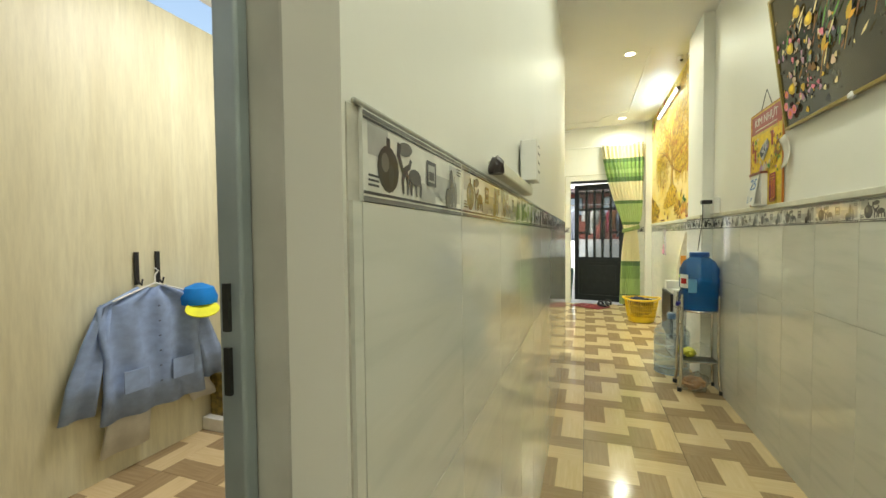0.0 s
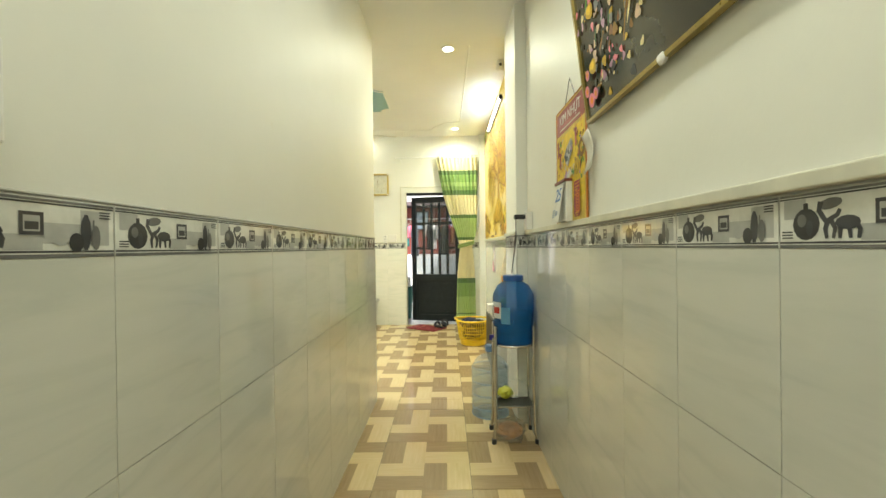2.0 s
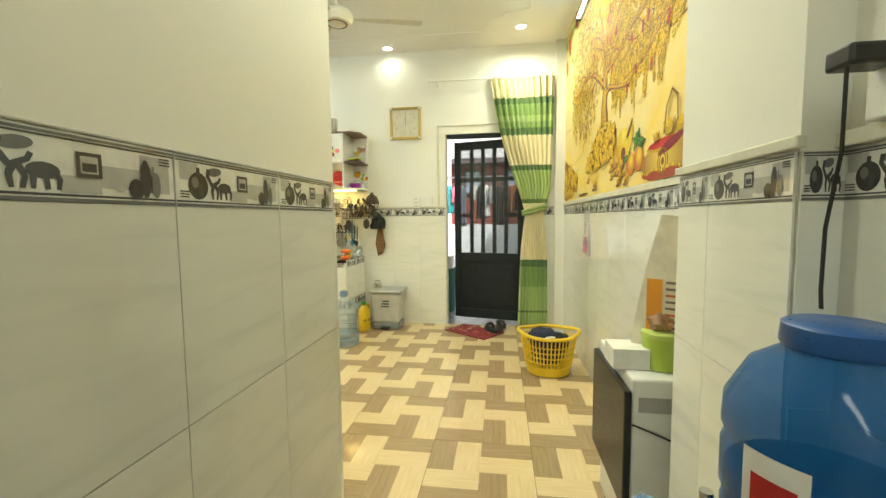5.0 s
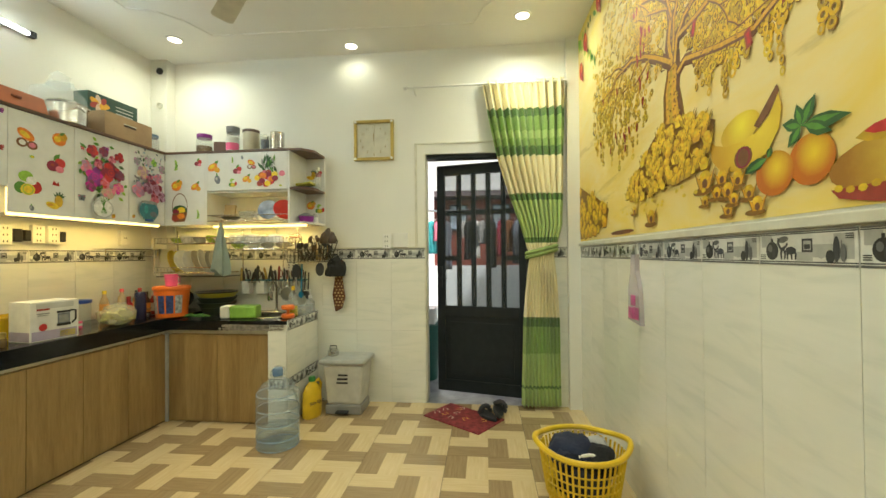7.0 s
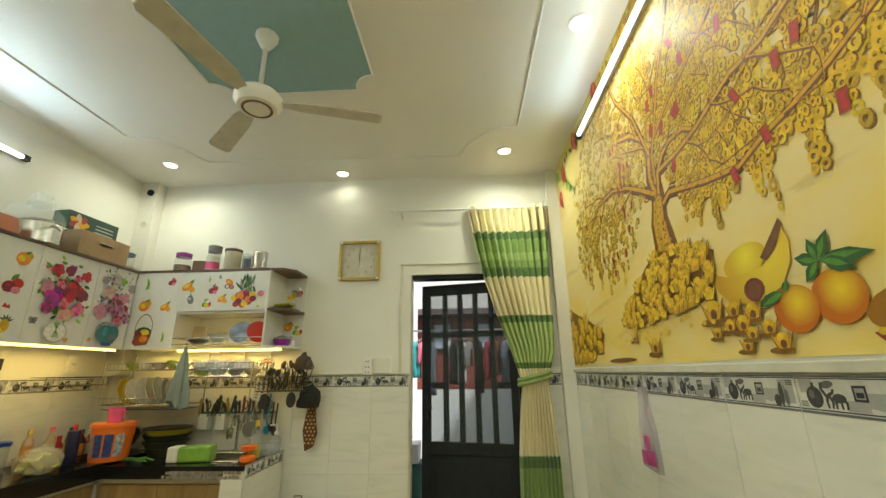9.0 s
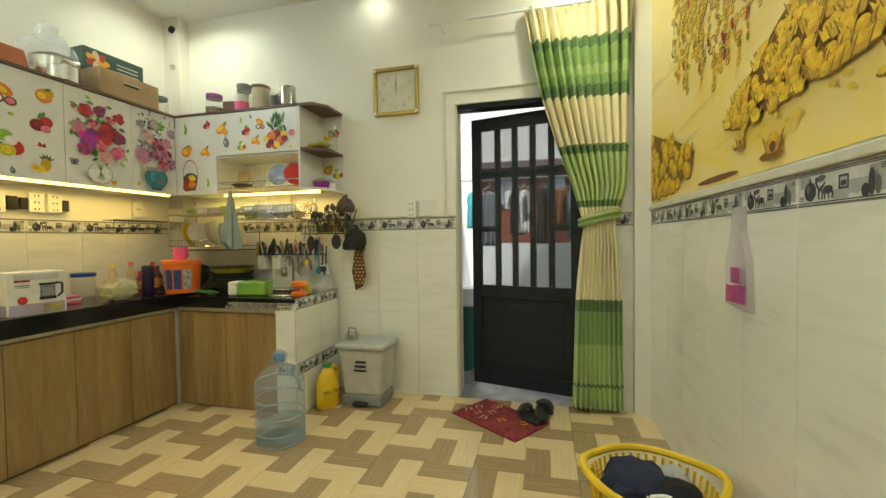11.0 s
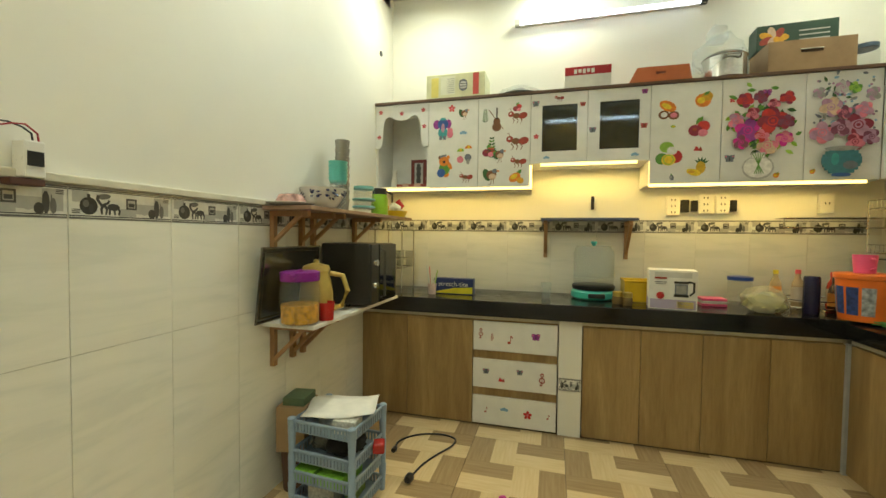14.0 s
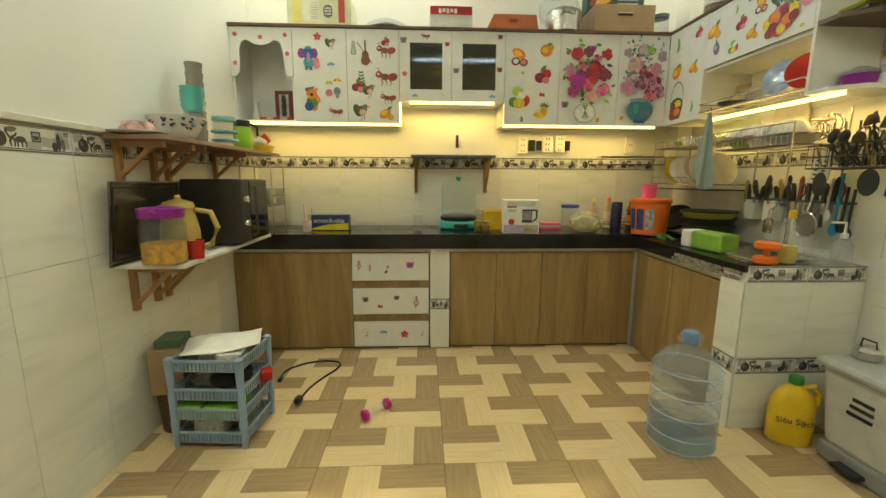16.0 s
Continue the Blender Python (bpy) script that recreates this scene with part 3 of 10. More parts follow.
# one tile of the decor band, 0.3 m by 0.085 m, light ground with grey pots and figures
def band_mesh():
    p = Print(0.00005)
    p.lift = 0.0062
    w, h = 0.296, 0.085
    p.rect(w / 2, h / 2, w, h, "white")
    for x, y, a, b, c in ((0.07, 0.05, 0.10, 0.05, "white"), (0.2, 0.035, 0.08, 0.03, "silver"), (0.262, 0.045, 0.05, 0.055, "silver"), (0.155, 0.022, 0.05, 0.022, "silver"), (0.028, 0.06, 0.04, 0.03, "silver")):
        p.rect(x, y, a, b, c)
    p.rect(w / 2, 0.0025, w, 0.005, "grey"), p.rect(w / 2, 0.0085, w, 0.003, "slate"), p.rect(w / 2, 0.0815, w, 0.004, "grey"), p.rect(w / 2, 0.077, w, 0.0025, "slate")
    # round pot
    p.oval(0.048, 0.036, 0.023, 0.024, "charcoal", n=16), p.rect(0.048, 0.063, 0.008, 0.010, "charcoal"), p.oval(0.041, 0.042, 0.008, 0.010, "grey"), p.oval(0.054, 0.03, 0.006, 0.012, "slate")
    # horned animal figure
    p.oval(0.087, 0.064, 0.019, 0.008, "grey", 0.15), p.limb([(0.073, 0.068), (0.07, 0.055), (0.08, 0.04), (0.088, 0.042), (0.098, 0.047), (0.102, 0.055)], 0.009, 0.006, "slate")
    p.limb([(0.084, 0.04), (0.08, 0.028), (0.082, 0.014)], 0.009, 0.005, "slate"), p.limb([(0.088, 0.042), (0.095, 0.028), (0.092, 0.014)], 0.008, 0.005, "slate")
    p.oval(0.113, 0.036, 0.018, 0.010, "slate"), p.limb([(0.103, 0.034), (0.102, 0.014)], 0.008, 0.005, "slate"), p.limb([(0.115, 0.032), (0.117, 0.014)], 0.007, 0.005, "slate"), p.limb([(0.125, 0.034), (0.13, 0.026), (0.128, 0.014)], 0.008, 0.005, "slate")
    # framed square
    p.rect(0.165, 0.048, 0.032, 0.032, "slate"), p.rect(0.165, 0.048, 0.022, 0.022, "silver"), p.rect(0.165, 0.045, 0.018, 0.011, "slate")
    # tall vases and striped blocks
    p.oval(0.245, 0.038, 0.009, 0.029, "slate", n=10), p.oval(0.262, 0.03, 0.008, 0.02, "grey"), p.rect(0.258, 0.052, 0.003, 0.012, "grey"), p.oval(0.229, 0.022, 0.012, 0.015, "charcoal"), p.oval(0.205, 0.026, 0.012, 0.009, "silver")
    for i in range(3):
        p.rect(0.278, 0.062 + i * 0.0045, 0.02, 0.0022, "charcoal"), p.rect(0.016, 0.016 + i * 0.0045, 0.02, 0.0022, "charcoal")
    box(p.bm, 0, w, 0, h, 0.001, 0.0061, mi=p.mi("white"))
    me = bpy.data.meshes.new("band_tile")
    p.bm.to_mesh(me)
    p.bm.free()
    for a in BANDMATS_FOR(p.used):
        me.materials.append(a)
    return me


def BANDMATS_FOR(keys):
    out = []
    for k in keys:
        c = {"white": (0.74, 0.74, 0.69), "silver": (0.46, 0.46, 0.44), "grey": (0.17, 0.17, 0.165), "slate": (0.075, 0.075, 0.08)}.get(k, PALETTE[k])
        out.append(plain("glazed_" + k, c, 0.08, vary=0.15, scale=30))
    return out

# ---- the decor's trims, the ceiling, the back door, outdoors ----


def trim_run(name, x0, x1, y0, y1, z0, z1, label, mat=None):
    return structure(name, box(bm_new(), x0, x1, y0, y1, z0, z1), mat or CREAM, label, bevel=0.003)


# slim cable duct that runs above the band
trim_run("cable_duct", XR - 0.022, XR - 0.001, -0.9, 4.95, ZB1 + 0.004, ZB1 + 0.030, "cream plastic cable duct above the decor band")
trim_run("cable_duct", 0.845, 0.864, 4.93, 5.42, ZB1 + 0.004, ZB1 + 0.026, "cream plastic cable duct above the decor band")
trim_run("cable_duct", XM - 0.02, XM - 0.001, 5.43, YB - 0.01, ZB1 + 0.004, ZB1 + 0.030, "cream plastic cable duct under the mural")
trim_run("cable_duct", -1.2, XL - 0.02, YN + 0.001, YN + 0.02, ZB1 + 0.004, ZB1 + 0.026, "cream plastic cable duct above the decor band")
trim_run("cable_duct", -1.1, -0.26, YB - 0.016, YB - 0.001, ZB1 + 0.002, ZB1 + 0.014, "slim grey cable duct above the decor band")
trim_run("ledge", XL, XL + 0.006, 1.60, YN, ZB1 + 0.002, ZB1 + 0.007, "thin grey top edge of the tiled wall", plain("grey_edge_plastic", (0.42, 0.42, 0.38), 0.5))

# ceiling: painted blue panel with notched corners, raised rim lines
p = bm_new()
cx, cy, hx, hy, q = -0.785, 6.96, 0.485, 0.385, 0.12
outline = []
for sx, sy, a0 in ((1, 1, 180), (-1, 1, 270), (-1, -1, 0), (1, -1, 90)):
    kx, ky = cx + sx * hx, cy + sy * hy
    arc = [(kx + q * math.cos(radians(a0 + i * 15)), ky + q * math.sin(radians(a0 + i * 15))) for i in range(7)]
    # arcs bite into the corners
    outline += arc[::-1]
prism(p, outline, 0.012, pose(0, 0, ZC - 0.013))
structure("ceiling_panel", p, BLUECEIL, "pale blue notched panel on the ceiling")
p = bm_new()
tube(p, [(x, y, ZC - 0.013) for x, y in outline], 0.006, 5, closed=True)
structure("ceiling_panel_rim", p, CEIL, "white rim of the blue panel")
p = bm_new()
rim = [(-2.20, 5.7), (-2.205, 7.73), (-2.03, 7.80), (-1.92, 7.93), (-1.84, 8.14), (0.18, 8.20), (0.25, 8.02), (0.39, 7.87), (0.595, 7.81), (0.605, 5.7)]
tube(p, [(x, y, ZC - 0.001) for x, y in rim], 0.008, 5)
structure("ceiling_moulding", p, CEIL, "thin white plaster moulding line")

# back door: frame, leaf with bars and panes, sill
trim_run("door_jamb", -0.25, -0.240, YB + 0.02, YB + 0.12, 0, 2.07, "pale painted door jamb")
trim_run("door_frame", 0.585, 0.62, YB + 0.02, YB + 0.12, 0, 2.07, "dark steel door frame", DARKSTEEL)
trim_run("door_frame", -0.238, 0.585, YB + 0.02, YB + 0.12, 2.035, 2.07, "dark steel door frame", DARKSTEEL)
trim_run("door_trim", -0.335, -0.315, YB - 0.012, YB - 0.001, ZB1 + 0.01, 2.15, "thin cream line round the door")
trim_run("door_trim", -0.335, 0.62, YB - 0.012, YB - 0.001, 2.151, 2.165, "thin cream line round the door")
LEAFW, LEAFH = 0.80, 2.0
leaf = thing("back_door", 0.60, YB + 0.10, 0.025, "dark grey steel back door with barred panes, standing ajar", "door", rz=180 - 13.5)


def on(ob, parent, m=None):
    ob.parent = parent
    if m is not None:
        ob.matrix_local = m
    return ob


def rel(name, bm, mats, parent, label="", **kw):
    """A part in its thing's own coordinates."""
    ob = mesh(name, bm, mats, None, label, **kw)
    ob.parent = parent
    return ob


bm = bm_new()
for a in ((0, 0.07, 0, LEAFH), (LEAFW - 0.07, LEAFW, 0, LEAFH), (0.07, LEAFW - 0.07, LEAFH - 0.09, LEAFH), (0.07, LEAFW - 0.07, 0.0, 0.10), (0.07, LEAFW - 0.07, 0.66, 0.75)):
    box(bm, a[0], a[1], -0.02, 0.02, a[2], a[3])
rel("leaf_frame", bm, DARKSTEEL, leaf, bevel=0.003)
bm = box(bm_new(), 0.07, LEAFW - 0.07, -0.006, 0.006, 0.10, 0.66)
box(bm, 0.12, LEAFW - 0.12, -0.012, 0.012, 0.15, 0.61)
rel("lower_panel", bm, DARKSTEEL, leaf, bevel=0.003)
for i in range(4):
    x = 0.07 + (i + 1) * (LEAFW - 0.14) / 5
    rel("bar", box(bm_new(), x - 0.021, x + 0.021, -0.013, 0.013, 0.75, LEAFH - 0.09), DARKSTEEL, leaf, bevel=0.002)
for z in (1.15, 1.55):
    for i in range(0, 5):
        x0 = 0.07 + i * (LEAFW - 0.14) / 5 + (0.022 if i else 0)
        x1 = 0.07 + (i + 1) * (LEAFW - 0.14) / 5 - (0.022 if i < 4 else 0)
        if i % 4 == 0 or z == 1.55:
            rel("cross_bar", box(bm_new(), x0, x1, -0.01, 0.01, z, z + 0.045), DARKSTEEL, leaf)
PANE = make_film("door_pane_glass", (0.3, 0.33, 0.33), 0.10, 0.02)
ob = rel("pane", box(bm_new(), 0.07, LEAFW - 0.07, 0.015, 0.018, 0.75, LEAFH - 0.09), PANE, leaf, "clear reflective door glass")
ob.visible_shadow = False
bm = box(bm_new(), LEAFW - 0.05, LEAFW - 0.02, 0.02, 0.032, 0.92, 1.10)
tube(bm, [(LEAFW - 0.035, 0.03, 1.0), (LEAFW - 0.035, 0.06, 1.0), (LEAFW - 0.11, 0.06, 1.0)], 0.007)
rel("door_handle", bm, BLACK, leaf, "black lever handle")

# the yard behind: walls, roof of the next house, washing on a pole, wet cement
structure("ground", box(bm_new(), -2.2, 3.0, YB + 0.001, 12.2, -0.15, -0.03), CONCRETE, "wet patched cement yard")
YARDW = make_wallpaint("yard_wall_paint", (0.84, 0.88, 0.88))
structure("yard_wall_west", box(bm_new(), -0.75, -0.6, YB + 0.2, 12.0, -0.05, 2.5), YARDW, "pale blue painted yard wall")
structure("yard_wall_east", box(bm_new(), 1.5, 1.65, YB + 0.2, 12.0, -0.05, 2.6), YARDW, "pale blue painted yard wall")
structure("yard_wall_north", box(bm_new(), -0.6, 1.5, 11.6, 11.75, -0.05, 1.05), YARDW, "pale yard wall")
ROOF = plain("red_roof_sheet", (0.30, 0.08, 0.06), 0.6, vary=0.3)
nb = thing("neighbour_house", 0.5, 12.8, -0.05, "neighbouring house with dark red front and bluish windows", "house")
rel("wall", box(bm_new(), -3.5, 3.5, 0, 3, 0, 2.3), ROOF, nb)
rel("roof", box(bm_new(), -3.8, 3.8, -0.35, 3.2, 2.32, 2.42), plain("grey_roof", (0.16, 0.13, 0.14), 0.7, vary=0.3), nb)
BLUEW = plain("bluish_window", (0.50, 0.62, 0.76), 0.2, vary=0.15)
for x in (-2.3, -1.52, -0.74, 0.05, 0.84, 1.62):
    w = rel("window", box(bm_new(), x - 0.17, x + 0.17, -0.05, -0.01, 1.72, 2.2), plain("dark_window_frame", (0.05, 0.05, 0.06), 0.5) if x == -2.3 else bpy.data.materials["dark_window_frame"], nb)
    pn = rel("pane", box(bm_new(), x - 0.14, x + 0.14, -0.06, -0.051, 1.75, 2.17), BLUEW, w)
th = thing("tall_house", 1.5, 17.0, -0.05, "tall pale house behind with an orange and white tiled roof", "house")
rel("wall", box(bm_new(), -3.4, 5.0, 0, 4, 0, 5.2), YARDW, th)
bm = bm_new()
rr = random.Random(8)
for j in range(14):
    for i in range(28):
        x0 = -3.5 + i * 0.3 + (0.15 if j % 2 else 0)
        box(bm, x0, x0 + 0.27, -0.3 + j * 0.25, -0.02 + j * 0.25, 5.22 + j * 0.2 + rr.uniform(0, 0.02), 5.36 + j * 0.2, mi=rr.choice((0, 0, 1)))
rel("roof_tiles", bm, [plain("orange_roof_tile", (0.62, 0.28, 0.12), 0.7, vary=0.3), plain("pale_roof_tile", (0.72, 0.62, 0.52), 0.7, vary=0.2)], th, kind="stuff")
bm = bm_new()
tube(bm, [(-0.6, 10.3, 1.78), (1.5, 10.3, 1.78)], 0.013)
structure("washing_pole", bm, STEEL, "steel washing pole across the yard")
rnd = random.Random(4)
CLOTH = {k: plain("cloth_" + k, PALETTE[k], 0.9, vary=0.25, bump=0.3) for k in ("pink", "teal", "black", "white", "brown", "slate", "purple", "orange", "wine", "grey")}


def hung_cloth(name, x, y, z, w, h, mat, label, seed=0, rz=0, flare=0.25):
    ob = thing(name, x, y, z, label, "clothes", rz=rz)
    rn = random.Random(seed)
    bm = bm_new()
    nx, nz = 9, 10
    grid = []
    for j in range(nz + 1):
        t = j / nz
        row = []
        for i in range(nx + 1):
            s = i / nx - 0.5
            ww = w * (0.75 + flare * t + (0.15 if 0.1 < t < 0.4 else 0))
            row.append(bm.verts.new((s * ww, 0.012 * math.sin(i * 2.1 + rn.random() * 0.6 + t * 2) * (0.4 + t), -h * t + (0.03 * abs(s) * -2 if j == 0 else 0))))
        grid.append(row)
    for j in range(nz):
        for i in range(nx):
            bm.faces.new((grid[j][i], grid[j][i + 1], grid[j + 1][i + 1], grid[j + 1][i]))
    b = rel("cloth", bm, mat, ob, smooth=True)
    so = b.modifiers.new("thick", "SOLIDIFY")
    so.thickness = 0.004
    hb = bm_new()
    tube(hb, [(-w * 0.36, 0, 0.0), (0, 0, 0.05), (w * 0.36, 0, 0.0)], 0.003, 5)
    tube(hb, [(0, 0, 0.05), (0, 0, 0.09), (0.015, 0, 0.105), (0.0, 0, 0.115)], 0.002, 5)
    rel("clothes_hanger", hb, WHITE, ob)
    return ob


for i, (k, x, w, h) in enumerate((("teal", -0.42, 0.16, 0.42), ("pink", -0.33, 0.14, 0.26), ("slate", -0.24, 0.18, 0.62), ("white", -0.02, 0.13, 0.22), ("black", 0.06, 0.16, 0.50), ("white", 0.14, 0.13, 0.48), ("grey", 0.22, 0.16, 0.30), ("black", 0.34, 0.16, 0.60), ("wine", 0.45, 0.15, 0.46), ("brown", 0.54, 0.17, 0.40), ("slate", 0.66, 0.18, 0.55), ("orange", 0.80, 0.20, 0.36), ("black", 0.95, 0.2, 0.6))):
    hung_cloth("hanging_garment", x, 10.3, 1.66, w, h, CLOTH[k], k.replace("slate", "dark grey") + " garment on a hanger on the washing pole", i, rz=35 + rnd.uniform(-14, 14))
bk = thing("yard_bin", -0.40, 9.35, -0.03, "dark green plastic bin in the yard", "bin")
rel("bin_body", lathe(bm_new(), [(0.15, 0), (0.19, 0.55), (0.2, 0.56)], 20), plain("green_bin_plastic", (0.02, 0.12, 0.09), 0.4), bk, smooth=True)
rel("white_box", box(bm_new(), -0.14, 0.14, -0.12, 0.12, 0.565, 0.72), WHITE, bk)

# curtain gathered by a tie, on a rod
rod = thing("curtain_rod", 0, 0, 0, "thin white curtain rod above the back door", "curtain rod")
bm = bm_new()
tube(bm, [(-0.38, YB - 0.09, 2.60), (0.9, YB - 0.09, 2.60)], 0.009, 10)
rel("rod", bm, WHITE, rod, smooth=True)
rel("rod_end", lathe(bm_new(), [(0.006, -0.02), (0.018, -0.01), (0.018, 0.01), (0.006, 0.02)], 12, pose(-0.39, YB - 0.09, 2.60, 0, 90, 0)), WHITE, rod, smooth=True)
for x in (-0.32, 0.84):
    bm = bm_new()
    tube(bm, [(x, YB - 0.001, 2.57), (x, YB - 0.06, 2.57), (x, YB - 0.09, 2.588)], 0.006)
    rel("rod_bracket", bm, WHITE, rod)


def make_curtain():
    n = N("banded_curtain_cloth", 0.85)
    s = n.node("SeparateXYZ", {0: n.node("TexCoord").outputs["Object"]})
    wv = n.noise(n.coords("Object", (30, 30, 6)), 1.5, 2)
    z = n.math("DIVIDE", n.math("ADD", s.outputs[2], n.math("MULTIPLY", wv, 0.02)), 2.7)
    cream, dk, md, lt = (0.88, 0.79, 0.50), (0.06, 0.18, 0.015), (0.24, 0.41, 0.08), (0.42, 0.58, 0.17)
    edges = [(0.0, lt), (0.17, dk), (0.20, lt), (0.45, md), (0.66, dk), (0.73, cream), (1.32, dk), (1.37, lt), (1.66, dk), (1.71, cream), (2.02, dk), (2.09, md), (2.16, lt), (2.22, md), (2.34, dk), (2.40, cream)]
    r = n.node("ValToRGB", {"Fac": z})
    r.color_ramp.interpolation = "CONSTANT"
    while len(r.color_ramp.elements) < len(edges):
        r.color_ramp.elements.new(0.5)
    for e, (zz, c) in zip(r.color_ramp.elements, edges):
        e.position, e.color = zz / 2.7, (*c, 1)
    weave = n.noise(n.coords("Object", (1, 1, 1)), 130, 3)
    n.set("Base Color", n.mix(n.ramp(weave, [(0.3, (0.0, 0.0, 0.0)), (0.8, (0.22, 0.22, 0.22))]), r.outputs[0], (0.75, 0.72, 0.5)))
    n.set("Sheen Weight", 0.2)
    n.bump(weave, 0.2, 0.001)
    return n.m


cur = thing("curtain", 0, 0, 0, "cream and green banded curtain gathered with a green tie", "curtain")
bm = bm_new()
keys = [(2.63, 0.235, 0.885), (2.3, 0.29, 0.885), (2.0, 0.35, 0.875), (1.7, 0.44, 0.865), (1.45, 0.53, 0.85), (1.29, 0.575, 0.80), (1.22, 0.60, 0.78), (1.05, 0.575, 0.80), (0.7, 0.545, 0.82), (0.3, 0.53, 0.825), (0.03, 0.52, 0.83)]
NX, NZ, grid = 150, 60, []
for j in range(NZ + 1):
    z = 2.63 - (2.60) * j / NZ
    for (za, la, ra), (zb, lb, rb) in zip(keys, keys[1:]):
        if zb <= z <= za:
            t = (za - z) / (za - zb)
            l, r = la + (lb - la) * t, ra + (rb - ra) * t
            break
    row = []
    for i in range(NX + 1):
        s = i / NX
        ph = s * 2 * math.pi * 10.5
        amp = 1.25 * min(0.035, 0.028 + 0.01 * math.sin(z * 3 + s * 7)) * min(1, (r - l) / 0.26 * 0.8)
        x = l + (r - l) * s + 0.004 * math.sin(ph * 2 + z * 2)
        y = YB - 0.075 + amp * math.sin(ph + 0.5 * math.sin(z * 2.3)) - 0.01 * math.sin(z * 4 + s * 3)
        row.append(bm.verts.new((x, y, z + (0.012 * math.sin(ph) if j == 0 else 0))))
    grid.append(row)
for j in range(NZ):
    for i in range(NX):
        bm.faces.new((grid[j][i], grid[j][i + 1], grid[j + 1][i + 1], grid[j + 1][i]))
c = rel("curtain_cloth", bm, make_curtain(), cur, smooth=True)
c.modifiers.new("thick", "SOLIDIFY").thickness = 0.003
bm = bm_new()
for k in range(2):
    tube(bm, [(0.69 + 0.115 * math.cos(a), YB - 0.075 + 0.055 * math.sin(a), 1.235 + 0.03 * k + 0.03 * math.cos(a)) for a in [2 * math.pi * i / 20 for i in range(20)]], 0.017, 8, closed=True)
rel("curtain_tie", bm, plain("green_tie_cloth", (0.27, 0.36, 0.12), 0.9, bump=0.3), cur, "soft green fabric tie", smooth=True)

# ---- the printed mural on the east wall ----


def make_mural_ground():
    n = N("mural_ground_print", 0.8)
    v = n.coords("Object", (1, 1, 1))
    s = n.node("SeparateXYZ", {0: n.node("TexCoord").outputs["Object"]})
    zz = n.math("DIVIDE", s.outputs[1], 3.0)
    base = n.ramp(zz, [(0.43, (0.88, 0.66, 0.13)), (0.52, (0.87, 0.63, 0.13)), (0.60, (0.85, 0.63, 0.18)), (0.85, (0.84, 0.67, 0.26)), (0.97, (0.76, 0.60, 0.11))])
    cl = n.noise(n.coords("Object", (0.8, 2.2, 1)), 1.7, 7, 0.6, 0.8)
    col = n.mix(n.ramp(cl, [(0.40, (0, 0, 0)), (0.66, (0.6, 0.6, 0.6))]), base, (0.82, 0.72, 0.46))
    st = n.noise(n.coords("Object", (0.5, 3.5, 1)), 1.2, 6, 0.6, 1.5)
    col = n.mix(n.ramp(st, [(0.60, (0, 0, 0)), (0.66, (0.3, 0.3, 0.3)), (0.72, (0, 0, 0))]), col, (0.35, 0.24, 0.08))
    n.set("Base Color", col)
    return n.m


mur = thing("mural", XM - 0.002, 0, 0, "yellow printed wall mural of a coin tree, gold ingots and oranges", "mural")
gm = facing("E", XM - 0.002)
grd = mesh("mural_sheet", box(bm_new(), -8.50, -5.43, ZB1 + 0.040, ZC - 0.001, -0.0, 0.0015), make_mural_ground(), m=gm)
grd.parent = mur
grd.matrix_parent_inverse = mur.matrix_world.inverted()
rnd = random.Random(11)
p = Print(0.00000025)
p.lift = 0.0022
coins, tags, limbs, chains = [], [], [], []
TRUNK = [(-6.90, 1.73), (-6.905, 1.80), (-6.915, 1.88), (-6.895, 1.95), (-6.89, 2.02)]
for dx, k, key in ((0.0, 1.0, "darkgold"), (0.012, 0.74, "brown"), (-0.006, 0.62, "amber"), (-0.02, 0.2, "gold")):
    p.limb([(x + dx, y) for x, y in TRUNK], 0.19 * k, 0.10 * k, key)
rb = random.Random(3)
for i in range(60):
    t = rb.random()
    p.oval(-6.90 + rb.uniform(-0.06, 0.06) * (1 - 0.5 * t), 1.74 + 0.27 * t, 0.006, 0.004, rb.choice(("gold", "darkgold", "brown")), n=6)


def branch(x, y, a, l, w, depth):
    pts = [(x, y)]
    n = 6
    bend = rnd.uniform(-0.12, 0.12)
    for i in range(n):
        a += bend + rnd.uniform(-0.12, 0.12) - 0.02 * math.copysign(1, math.cos(a)) * (depth > 1)
        x += l / n * math.cos(a)
        y += l / n * math.sin(a)
        y = max(min(y, ZC - 0.02), 1.90 if x > -6.75 else 1.95)
        pts.append((x, y))
        if depth >= 1:
            for _ in range(3):
                coins.append((x + rnd.uniform(-0.05, 0.05), y + rnd.uniform(-0.06, 0.04)))
        if depth >= 2 and i > 1 and rnd.random() < 0.55:
            k = rnd.randint(2, 5)
            for q in range(k):
                coins.append((x + rnd.uniform(-0.008, 0.008), y - 0.03 - q * 0.026))
            if rnd.random() < 0.3:
                tags.append((x, y - 0.05 - k * 0.026))
    limbs.append((pts, w))
    if depth < 4:
        for da in ((-0.55, 0.5) if depth else (-0.6, 0.0, 0.55)):
            branch(x, y, a + da + rnd.uniform(-0.2, 0.2), l * rnd.uniform(0.66, 0.84), w * 0.6, depth + 1)
        if depth >= 1 and rnd.random() < 0.6:
            q = pts[3]
            branch(q[0], q[1], a + rnd.choice((-0.9, 0.9)), l * 0.6, w * 0.45, depth + 1)


